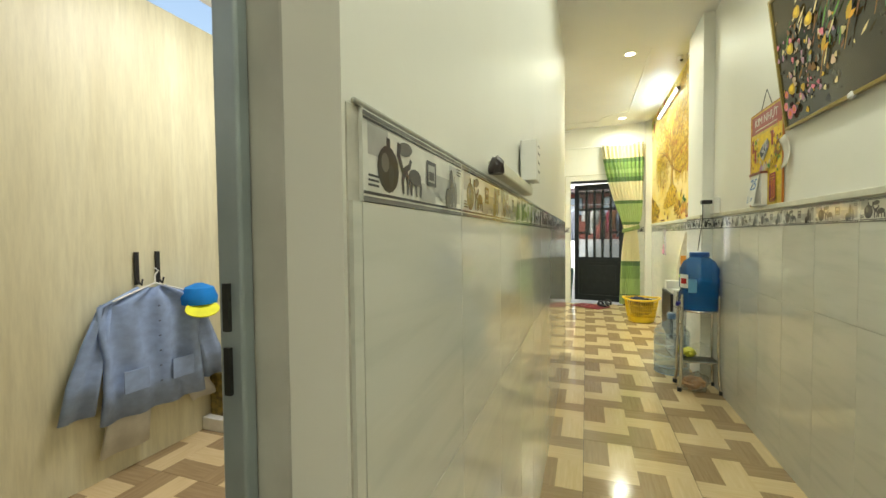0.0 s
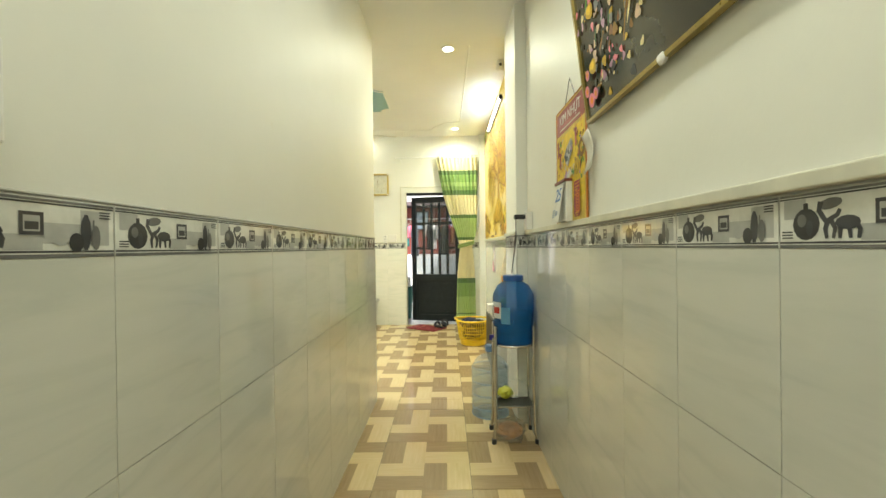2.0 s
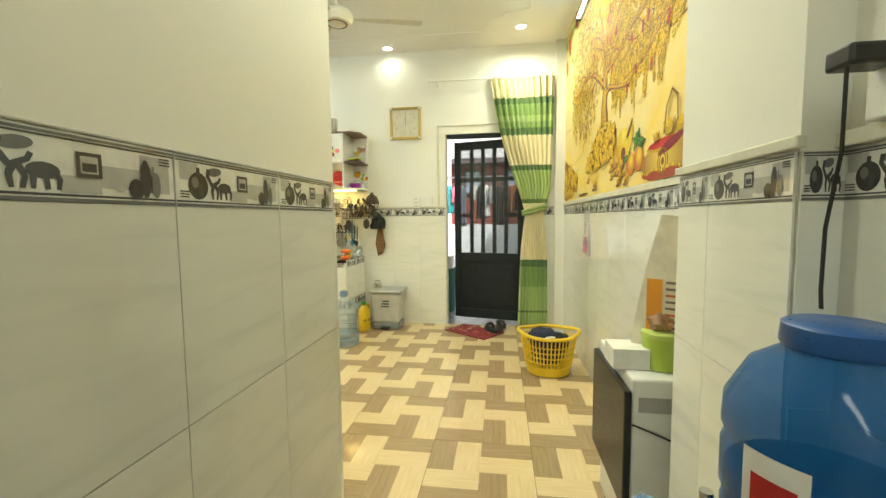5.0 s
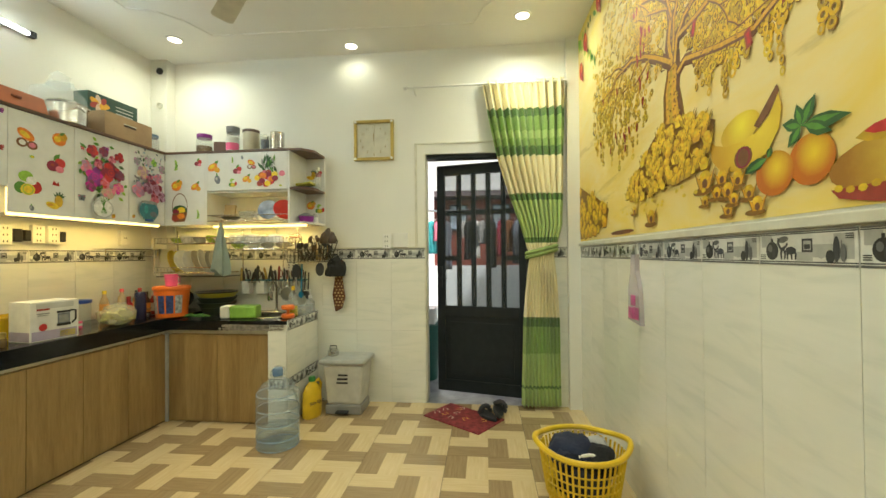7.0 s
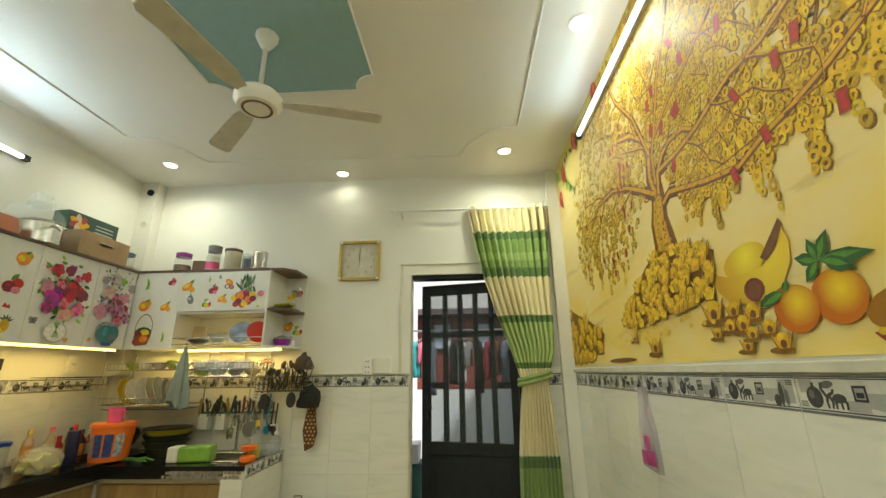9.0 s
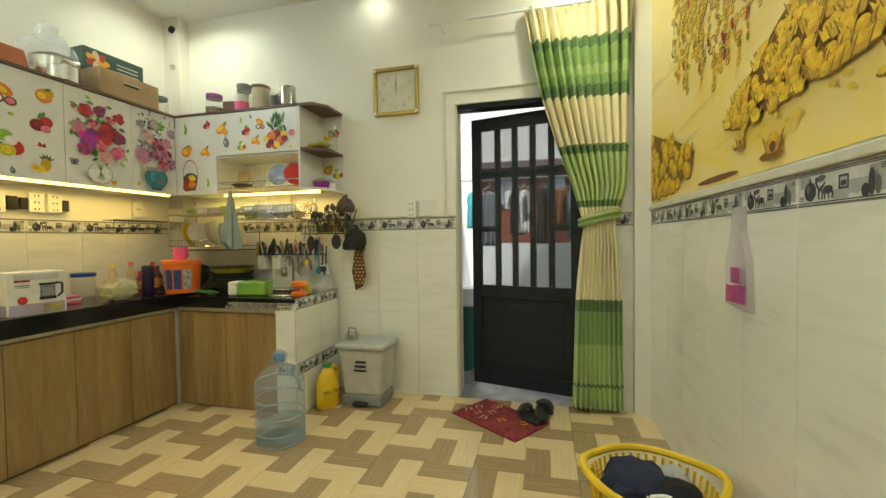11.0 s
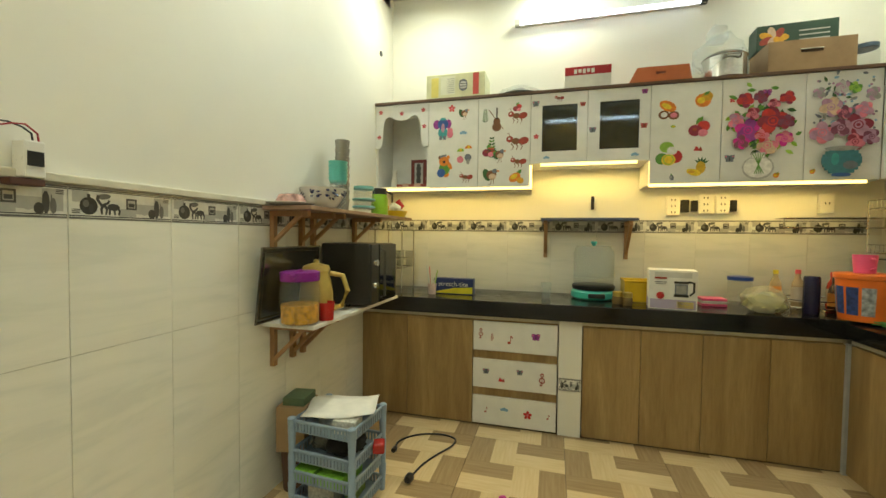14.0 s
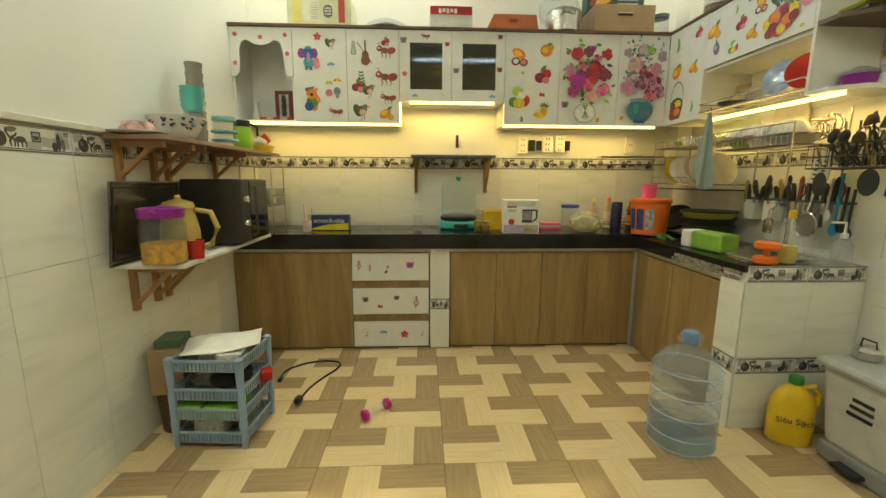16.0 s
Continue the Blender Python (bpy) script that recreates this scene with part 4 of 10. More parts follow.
MAIN = (
    ([(-6.90, 1.98), (-6.93, 2.08), (-6.91, 2.17), (-6.94, 2.27), (-7.05, 2.36), (-7.20, 2.42)], 0.07),
    ([(-6.92, 2.00), (-7.05, 2.08), (-7.17, 2.145), (-7.35, 2.21), (-7.59, 2.225), (-7.75, 2.15)], 0.05),
    ([(-6.88, 1.98), (-6.86, 2.07), (-6.80, 2.12), (-6.73, 2.14), (-6.64, 2.13), (-6.57, 2.085)], 0.05),
    ([(-6.89, 2.03), (-6.88, 2.16), (-6.82, 2.26), (-6.74, 2.42), (-6.62, 2.60), (-6.50, 2.78)], 0.045),
    ([(-6.86, 1.93), (-6.80, 1.955), (-6.57, 1.889), (-6.41, 1.856), (-6.30, 1.887), (-6.20, 1.902), (-6.08, 1.93), (-5.90, 1.99), (-5.70, 2.03)], 0.042),
    ([(-6.85, 2.07), (-6.70, 2.07), (-6.57, 2.084), (-6.36, 2.135), (-6.23, 2.13), (-6.10, 2.16), (-5.90, 2.24), (-5.68, 2.34)], 0.042),
    ([(-6.84, 2.22), (-6.70, 2.29), (-6.55, 2.33), (-6.38, 2.40), (-6.20, 2.50), (-6.00, 2.66)], 0.035),
    ([(-6.90, 2.17), (-7.00, 2.42), (-7.15, 2.62), (-7.22, 2.80)], 0.035),
)
for pts, w in MAIN:
    limbs.append((pts, w))
    for (x0, y0), (x1, y1) in list(zip(pts, pts[1:]))[1:]:
        for side in (-1, 1):
            branch((x0 + x1) / 2, (y0 + y1) / 2, math.atan2(y1 - y0, x1 - x0) + side * rnd.uniform(0.5, 1.0), rnd.uniform(0.14, 0.26), w * 0.34, 3)


def inside(x, y):
    """The crown's outline: wide at the top, drooping far down on the shaded side."""
    if not (-8.08 < x < -5.5 and y < ZC - 0.02):
        return False
    low = CROWN_LOW[-1][1]
    for (xa, za), (xb, zb) in zip(CROWN_LOW, CROWN_LOW[1:]):
        if xa <= x < xb:
            low = za + (zb - za) * (x - xa) / (xb - xa)
    low += 0.035 * math.sin(x * 37)
    top = 2.50 + 0.45 * (x + 8.08) / 0.65
    return low < y < min(top, ZC - 0.02)


CROWN_LOW = ((-8.08, 1.98), (-7.90, 1.92), (-7.73, 1.88), (-7.47, 1.80), (-7.30, 1.82), (-7.12, 1.90), (-7.0, 2.02), (-6.82, 2.03), (-6.75, 1.92), (-6.68, 1.84), (-6.54, 1.77), (-6.43, 1.84), (-6.31, 1.81), (-6.17, 1.79), (-6.0, 1.86), (-5.8, 1.92), (-5.5, 1.95))
for i in range(4600):
    x, y = rnd.uniform(-8.15, -5.5), rnd.uniform(1.6, ZC - 0.02)
    if noise.noise(Vector((x * 4.2, y * 4.2, 1))) > -0.55:
        coins.append((x, y))
for i in range(150):
    x, y = rnd.uniform(-8.1, -5.55), rnd.uniform(1.75, ZC - 0.1)
    if inside(x, y):
        a = rnd.uniform(0, 6.28)
        r = rnd.uniform(0.03, 0.06)
        p.limb([(x + r * (1 - k / 9) * math.cos(a + k * 0.7), y + r * (1 - k / 9) * math.sin(a + k * 0.7)) for k in range(7)], 0.008, 0.004, rnd.choice(("darkgold", "charcoal", "darkgold")))
    if rnd.random() < 0.5 and inside(x, y - 0.1):
        tags.append((x, y - 0.1))
for i in range(46):
    x = rnd.uniform(-8.0, -5.6)
    if -7.15 < x < -6.72:
        continue
    y = 2.0
    while y > 1.6 and inside(x, y):
        y -= 0.02
    for q in range(rnd.randint(2, 5)):
        chains.append((x + rnd.uniform(-0.006, 0.006), y + 0.03 - q * 0.03))
coins = [c for c in coins if inside(*c)] 
rnd.shuffle(coins)
for pts, w in limbs:
    w = max(w, 0.007)
    p.limb(pts, w * 1.15, w * 0.7, "brown")
    p.limb([(q[0] + 0.002, q[1] + 0.003) for q in pts], w * 0.6, w * 0.3, "darkgold")
for x, y in coins[:4600] + chains:
    r = rnd.uniform(0.012, 0.021) * (0.8 if x < -7.0 else 1.0)
    sx = rnd.uniform(0.6, 1.05) * (1.4 if x < -7.0 else 1.0)
    if rnd.random() < 0.6:
        p.ring(x + 0.003, y - 0.003, r * 1.1, r * 0.35, "darkgold", sx, 8)
    p.ring(x, y, r, r * 0.45, rnd.choice(("gold", "yellow", "coin", "coin")), sx, 8)
for pts, w in limbs:
    if w > 0.03 or rnd.random() < 0.35:
        w = max(w, 0.006) * 0.7
        p.limb(pts, w, w * 0.6, "brown")
        p.limb([(q[0] + 0.002, q[1] + 0.003) for q in pts], w * 0.55, w * 0.3, "amber")
p.done("coin_tree", gm, mur, "golden coin tree print")
p = Print(0.000002)
p.lift = 0.0052
tags = [(-6.13, 2.065), (-6.2, 2.047), (-6.075, 1.833), (-6.36, 2.06), (-6.287, 1.886), (-6.43, 1.841), (-6.73, 2.035), (-6.77, 1.89), (-6.355, 2.32), (-6.61, 2.49), (-6.565, 2.376), (-6.79, 2.41), (-6.665, 2.216), (-5.9, 1.95), (-5.75, 2.2), (-7.45, 1.79), (-7.6, 1.9), (-7.9, 1.93), (-7.2, 1.95), (-7.7, 1.84)] + tags[:26]
for x, y in tags:
    if inside(x, y + 0.06):
        q = Print(0.0001)
        q.lift = 0.0054
        k = 0.7 if x < -7.0 else 1.0
        q.rect(0, 0, 0.028 * k, 0.055 * k, "brick"), q.rect(0, 0, 0.012 * k, 0.035 * k, "red")
        q.done("red_tag", gm @ pose(x, y, 0, 0, 0, rnd.uniform(-25, 25)), mur)


def ingot(p, x, y, s, tone="gold", seal=False):
    p.poly([(x - s, y + s * 0.5), (x - s * 0.5, y - s * 0.55), (x + s * 0.5, y - s * 0.55), (x + s, y + s * 0.55), (x + s * 0.6, y + s * 0.2), (x - s * 0.6, y + s * 0.15)], "darkgold")
    p.poly([(x - s * 0.9, y + s * 0.42), (x - s * 0.45, y - s * 0.45), (x + s * 0.4, y - s * 0.45), (x + s * 0.86, y + s * 0.45), (x + s * 0.5, y + s * 0.12), (x - s * 0.5, y + s * 0.1)], tone)
    p.oval(x, y + s * 0.22, s * 0.5, s * 0.3, "coin", n=10), p.oval(x - s * 0.12, y + s * 0.3, s * 0.22, s * 0.12, "yellow", n=8)
    if seal:
        p.oval(x, y - s * 0.18, s * 0.26, s * 0.26, "brown", n=10)


p = Print(0.000006)
p.lift = 0.0054
HEAP = [(-7.46, 1.54), (-7.38, 1.59), (-7.25, 1.65), (-7.10, 1.73), (-7.0, 1.77), (-6.72, 1.715), (-6.60, 1.665), (-6.64, 1.59), (-6.66, 1.52), (-6.90, 1.51), (-7.28, 1.495)]
HEAP_FAR = [(-8.49, 1.75), (-8.25, 1.67), (-8.0, 1.60), (-7.75, 1.50), (-7.80, 1.43), (-8.0, 1.37), (-8.49, 1.34)]


def within(poly, x, y):
    odd = False
    for (xa, ya), (xb, yb) in zip(poly, poly[1:] + poly[:1]):
        if (ya > y) != (yb > y) and x < xa + (y - ya) / (yb - ya) * (xb - xa):
            odd = not odd
    return odd


p.poly(HEAP, "darkgold"), p.poly(HEAP_FAR, "darkgold")
for poly, s, n in ((HEAP_FAR, 0.062, 60), (HEAP, 0.042, 170)):
    spots = []
    while len(spots) < n:
        x, y = rnd.uniform(-8.5, -6.6), rnd.uniform(1.32, 1.78)
        if within(poly, x, y):
            spots.append((x, y))
    for x, y in sorted(spots, key=lambda q: -q[1]):
        ingot(p, x, y, s * rnd.uniform(0.8, 1.2), rnd.choice(("gold", "amber", "gold", "yellow")))
for x, z, s in ((-6.66, 1.478, 0.066), (-6.56, 1.47, 0.045), (-6.48, 1.452, 0.045), (-6.53, 1.425, 0.045), (-6.43, 1.405, 0.038), (-6.66, 1.408, 0.032), (-6.59, 1.425, 0.036), (-6.53, 1.365, 0.036), (-6.395, 1.366, 0.042), (-7.11, 1.395, 0.062), (-7.31, 1.445, 0.038), (-6.50, 1.395, 0.034)):
    p.oval(x - 0.01, z - s * 0.55, s * 1.05, s * 0.22, "darkgold", n=12)
    ingot(p, x, z, s, "amber", True)
for i in range(16):
    p.oval(-7.45 + i * 0.05 + rnd.uniform(-0.04, 0.04), 1.46 + rnd.uniform(-0.03, 0.03), 0.014, 0.008, "yellow", n=8)
p.done("ingot_heap", gm, mur, "printed heap of gold ingots", kind="stuff")
p = Print(0.00008)
p.lift = 0.0070
# big bowl
p.oval(-6.46, 1.508, 0.042, 0.032, "brown"), p.ring(-6.46, 1.508, 0.032, 0.026, "wine", n=14)
p.poly([(-6.41, 1.585), (-6.37, 1.62), (-6.318, 1.665), (-6.31, 1.645), (-6.345, 1.60), (-6.39, 1.572)], "brown")
p.done("bowl_print", gm, mur, "printed brown mark on the bowl", kind="stuff")


def shaded_print(name, x, y, rx, ry, inner, outer, label, lift, hx=0.15, hy=0.25, a=0.0):
    """A printed round thing whose ink runs from a pale middle to a deep rim."""
    n = N(name + "_ink", 0.35)
    c = n.node("TexCoord").outputs["Object"]
    v = n.node("Mapping", {"Vector": c, "Location": (-hx * rx, -hy * ry, 0)}).outputs[0]
    d = n.node("VectorMath", {0: v}, operation="LENGTH").outputs[1]
    k = n.math("ADD", n.math("DIVIDE", d, rx * 1.08), n.math("MULTIPLY", n.noise(c, 60, 3), 0.12))
    mid = tuple((p1 + p2) / 2 for p1, p2 in zip(inner, outer))
    n.set("Base Color", n.ramp(k, [(0.15, inner), (0.5, mid), (0.85, outer)]))
    bm = bm_new()
    prism(bm, [(q[0], q[1]) for q in ell(rx, ry, 26)], 0.0004, pose(0, 0, lift, 0, 0, a))
    ob = mesh(name, bm, n.m, None, label, m=gm @ pose(x, y, 0))
    ob.parent = mur
    ob.matrix_parent_inverse = mur.matrix_world.inverted()
    return ob




def bow(a, b, c, n=12):
    """Points on a soft curve from a to c, pulled towards b."""
    return [tuple((1 - t) ** 2 * p0 + 2 * t * (1 - t) * p1 + t * t * p2 for p0, p1, p2 in zip(a, b, c)) for t in [i / n for i in range(n + 1)]]


def shaded_shape(name, pts, inner, outer, label, lift, r):
    cx, cy = sum(q[0] for q in pts) / len(pts), sum(q[1] for q in pts) / len(pts)
    n = N(name + "_ink", 0.55)
    c = n.node("TexCoord").outputs["Object"]
    v = n.node("Mapping", {"Vector": c, "Location": (-r * 0.3, -r * 0.1, 0)}).outputs[0]
    d = n.node("VectorMath", {0: v}, operation="LENGTH").outputs[1]
    k = n.math("ADD", n.math("DIVIDE", d, r), n.math("MULTIPLY", n.noise(c, 40, 3), 0.15))
    n.set("Base Color", n.ramp(k, [(0.1, inner), (1.0, outer)]))
    bm = bm_new()
    prism(bm, [(q[0] - cx, q[1] - cy) for q in pts], 0.0004, pose(0, 0, lift))
    ob = mesh(name, bm, n.m, None, label, m=gm @ pose(cx, cy, 0))
    ob.parent = mur
    ob.matrix_parent_inverse = mur.matrix_world.inverted()
    return ob


shaded_shape("bowl_body_print", [(-6.64, 1.609), (-6.60, 1.578), (-6.54, 1.560), (-6.46, 1.555), (-6.40, 1.566), (-6.35, 1.592), (-6.315, 1.640), (-6.305, 1.60), (-6.315, 1.55), (-6.36, 1.497), (-6.42, 1.478), (-6.50, 1.474), (-6.57, 1.487), (-6.62, 1.53)], (0.88, 0.68, 0.06), (0.62, 0.34, 0.02), "printed golden bowl", 0.0062, 0.22)
shaded_print("bowl_filling_print", -6.478, 1.594, 0.092, 0.046, (0.92, 0.78, 0.06), (0.70, 0.45, 0.02), "printed yellow lump in the bowl", 0.0059, a=6)
YEL, ORA, GLD, BRN = (0.88, 0.66, 0.03), (0.55, 0.15, 0.005), (0.84, 0.62, 0.08), (0.36, 0.16, 0.015)
shaded_print("orange_fruit", -6.215, 1.447, 0.068, 0.060, YEL, ORA, "printed golden orange", 0.0066)
shaded_print("orange_fruit", -6.335, 1.437, 0.070, 0.058, YEL, ORA, "printed golden orange", 0.0071)
shaded_print("pot_body_print", -5.91, 1.400, 0.255, 0.072, GLD, BRN, "printed golden pot", 0.0077, 0.0, 0.4)
p = Print(0.00008)
p.lift = 0.0078
# oranges and leaves
for x, z, l, w, a in ((-6.24, 1.531, 0.065, 0.034, 2.8), (-6.24, 1.531, 0.075, 0.036, 0.95), (-6.24, 1.531, 0.058, 0.032, 1.8), (-6.24, 1.531, 0.135, 0.038, -0.1), (-6.24, 1.531, 0.06, 0.034, 3.9), (-6.23, 1.531, 0.085, 0.036, -0.45), (-6.355, 1.482, 0.03, 0.026, 1.0), (-6.355, 1.482, 0.11, 0.036, 3.35)):
    p.leaf(x, z, l, w, a, "leaf"), p.leaf(x, z, l * 0.8, w * 0.45, a + 0.05, "green")
p.done("orange_print", gm, mur, "printed oranges with green leaves")
p = Print(0.00008)
p.lift = 0.0070
# the red and gold pot
p.lift = 0.0084
p.poly([(-6.16, 1.365), (-6.14, 1.345), (-6.05, 1.328), (-5.80, 1.326), (-5.69, 1.345), (-5.66, 1.365)], "brick")
p.oval(-5.90, 1.462, 0.20, 0.026, "gold"), p.oval(-5.93, 1.470, 0.15, 0.018, "red"), p.oval(-5.84, 1.452, 0.13, 0.02, "wine", 0.2)
p.ring(-5.91, 1.395, 0.055, 0.046, "darkgold", n=18), p.ring(-5.91, 1.395, 0.036, 0.028, "darkgold", n=16), p.oval(-5.91, 1.395, 0.016, 0.016, "brown")
for i in range(17):
    p.oval(-6.14 + i * 0.028, 1.366 - 0.006 * math.sin(i), 0.011, 0.008, "gold" if i % 2 else "yellow", n=7)
p.limb([(-5.90, 1.50), (-5.88, 1.60), (-5.83, 1.655), (-5.78, 1.62), (-5.77, 1.52)], 0.016, 0.012, "darkgold")
p.rect(-5.60, 1.59, 0.12, 0.13, "brick"), p.rect(-5.60, 1.59, 0.08, 0.09, "gold"), p.rect(-5.60, 1.59, 0.05, 0.05, "brick")
for x, z, s in ((-5.85, 1.52, 0.06), (-5.74, 1.51, 0.055), (-5.98, 1.505, 0.04), (-5.66, 1.47, 0.06), (-5.58, 1.42, 0.07), (-5.55, 1.37, 0.06)):
    ingot(p, x, z, s)
p.done("pot_print", gm, mur, "printed red and gold pot")
p = Print(0.00008)
p.lift = 0.0070
p.oval(-7.52, 1.347, 0.19, 0.012, "brown", n=16)
p.done("shadow_print", gm, mur, "printed brown patch")
p = Print(0.00008)
p.lift = 0.0070
# flowers and leaves along the top
for i in range(34):
    x = -8.46 + i * 0.07 if i < 18 else -8.46 + (i - 18) * 0.03
    z = ZC - 0.05 - rnd.uniform(0, 0.03) if i < 18 else ZC - 0.05 - (i - 18) * 0.022
    p.leaf(x, z, rnd.uniform(0.05, 0.1), 0.035, rnd.uniform(3.4, 6), rnd.choice(("green", "leaf", "lime")))
for x, z in ((-8.38, 2.62), (-8.25, 2.78), (-7.9, 2.86), (-7.4, 2.88)):
    p.oval(x, z, 0.05, 0.07, "red", 0.3), p.leaf(x, z, 0.12, 0.05, 5.2, "brick"), p.oval(x + 0.01, z + 0.02, 0.02, 0.03, "orange")
p.done("flower_border_print", gm, mur, "printed red flowers and leaves", kind="stuff")

# ---- kitchen cabinets ----
FW, FU, ZU0, ZU1 = -2.15, -2.34, 1.485, 2.063  # base face, upper face, uppers' bottom and top


def door_panel(parent, side, d, u0, u1, v0, v1, mat, name="door", label="", th=0.016):
    g = 0.0015
    bm = box(bm_new(), u0 + g, u1 - g, v0 + g, v1 - g, -th, 0)
    m = facing(side, d)
    ob = mesh(name, bm, mat, m=m, label=label, bevel=0.0012)
    ob.parent = parent
    ob.matrix_parent_inverse = parent.matrix_world.inverted()
    return ob, m


def base_unit(side, d, u0, u1, label):
    x, y = (d - 0.25, (u0 + u1) / 2) if side == "W" else ((u0 + u1) / 2, d + 0.25)
    t = thing("base_cabinet", x, y, 0, label, "cabinet", "base cabinets")
    bm = box(bm_new(), u0 + 0.002, u1 - 0.002, 0.0, 0.655, -0.42, -0.018)
    ob = mesh("body", bm, OAK, m=facing(side, d))
    ob.parent = t
    ob.matrix_parent_inverse = t.matrix_world.inverted()
    door_panel(t, side, d, u0, u1, 0.008, 0.652, OAK)
    return t


for a, b in ((YN, 5.72), (5.72, 6.15), (6.795, 7.10), (7.10, 7.405), (7.405, 7.715), (7.715, 8.03)):
    base_unit("W", FW, a, b, "oak laminate base cabinet with a plain handleless door")
for a, b in ((-2.13, -1.742), (-1.742, -1.335)):
    base_unit("N", 8.04, a, b, "oak laminate base cabinet with a plain handleless door under the sink")
dr = thing("drawer_cabinet", -2.4, 6.4, 0, "white three-drawer unit with small music and butterfly stickers", "cabinet", "base cabinets")
ob = mesh("body", box(bm_new(), 6.152, 6.655, 0.0, 0.655, -0.42, -0.022), OAK, dr, m=facing("W", FW))
ob.matrix_parent_inverse = dr.matrix_world.inverted()
for i, (z0, z1) in enumerate(((0.01, 0.185), (0.235, 0.415), (0.465, 0.648))):
    dd, m = door_panel(dr, "W", FW, 6.152, 6.655, z0, z1, CABWHITE, "drawer")
    for kind, u, v, s in ((("note", 6.24, 0.09, 0.022), ("cloud", 6.35, 0.1, 0.028), ("flower", 6.49, 0.085, 0.03), ("note", 6.61, 0.09, 0.02)), (("butterfly", 6.235, 0.10, 0.028), ("melon", 6.33, 0.06, 0.03), ("butterfly", 6.44, 0.11, 0.026), ("clef", 6.57, 0.09, 0.04)), (("clef", 6.20, 0.11, 0.032), ("clef", 6.27, 0.09, 0.022), ("note", 6.38, 0.08, 0.035), ("butterfly_blue", 6.53, 0.10, 0.035)))[i]:
        sticker(dd, m, kind, u, z0 + v, s)
post = structure("tiled_post", box(bm_new(), -2.6, FW - 0.002, 6.662, 6.79, 0, 0.68), WALL, "white tiled post between cabinets")
structure("counter_rail", box(bm_new(), -2.6, FW - 0.006, YN, 8.03, 0.657, 0.68), CREAM, "cream strip under the worktop")
structure("counter_rail", box(bm_new(), -2.14, -1.335, 8.046, 8.5, 0.657, 0.69), CREAM, "cream strip under the worktop")
structure("corner_strip", box(bm_new(), -2.15, -2.132, 8.028, 8.05, 0, 0.66), plain("grey_strip", (0.42, 0.43, 0.43), 0.4), "light grey joint strip in the cabinet corner")

# worktop: black granite, raised a little, with the sink run a touch lower and a broken cement edge
wt = thing("worktop", -2.4, 7, 0.68, "glossy black granite worktop with a thick front edge", "worktop")
bm = box(bm_new(), XW + 0.007, -2.12, YN + 0.002, YB - 0.01, 0.681, 0.776)
ob = mesh("slab", bm, GRANITE, wt, bevel=0.003)
ob.matrix_parent_inverse = wt.matrix_world.inverted()
SX0, SX1, SY0, SY1 = -1.66, -1.30, 8.13, 8.42
bm = bm_new()
for a in ((-2.119, SX0, 8.0, YB - 0.01), (SX1, -1.185, 8.0, YB - 0.01), (SX0, SX1, 8.0, SY0), (SX0, SX1, SY1, YB - 0.01)):
    box(bm, a[0], a[1], a[2], a[3], 0.735 if a[0] > -2.11 else 0.691, 0.762)
ob = mesh("sink_slab", bm, GRANITE, wt)
ob.matrix_parent_inverse = wt.matrix_world.inverted()
bm = bm_new()
box(bm, -1.70, -1.335, 8.006, 8.06, 0.691, 0.734)
rnd = random.Random(3)
for i in range(19):
    for j in range(2):
        x, z = -1.69 + i * 0.026 + rnd.uniform(-0.004, 0.004), 0.701 + j * 0.021 + rnd.uniform(-0.004, 0.004)
        if x < -1.60 and z > 0.715 + (x + 1.6) * -0.3 and j == 0:
            continue
        prism(bm, ell(rnd.uniform(0.009, 0.016), rnd.uniform(0.007, 0.013), 7, wob=0.2, seed=i * 2 + j), rnd.uniform(0.003, 0.008), Matrix(((1, 0, 0, x), (0, 0, -1, 8.0055), (0, 1, 0, z), (0, 0, 0, 1))))
ob = mesh("broken_edge", bm, plain("rough_cement", (0.32, 0.29, 0.25), 0.95, vary=0.5, scale=30, bump=0.8), wt, "rough broken cement edge")
ob.matrix_parent_inverse = wt.matrix_world.inverted()
bm = bm_new()
box(bm, SX0 + 0.002, SX1 - 0.002, SY0 + 0.002, SY1 - 0.002, 0.60, 0.605)
for a in ((SX0 + 0.002, SX0 + 0.006, SY0 + 0.002, SY1 - 0.002), (SX1 - 0.006, SX1 - 0.002, SY0 + 0.002, SY1 - 0.002), (SX0 + 0.006, SX1 - 0.006, SY0 + 0.002, SY0 + 0.006), (SX0 + 0.006, SX1 - 0.006, SY1 - 0.006, SY1 - 0.002)):
    box(bm, a[0], a[1], a[2], a[3], 0.605, 0.765)
tube(bm, [(SX0 - 0.006, SY0 - 0.006, 0.765), (SX1 + 0.006, SY0 - 0.006, 0.765), (SX1 + 0.006, SY1 + 0.006, 0.765), (SX0 - 0.006, SY1 + 0.006, 0.765)], 0.006, 8, closed=True)
sk = thing("sink", -1.5, 8.27, 0.6, "stainless steel sink sunk in the dark worktop", "sink")
ob = mesh("basin", bm, STEEL, sk)
ob.matrix_parent_inverse = sk.matrix_world.inverted()
structure("counter_end_wall", box(bm_new(), -1.32, -1.187, 8.012, YB, 0, 0.734), WALL, "white tiled end of the counter")

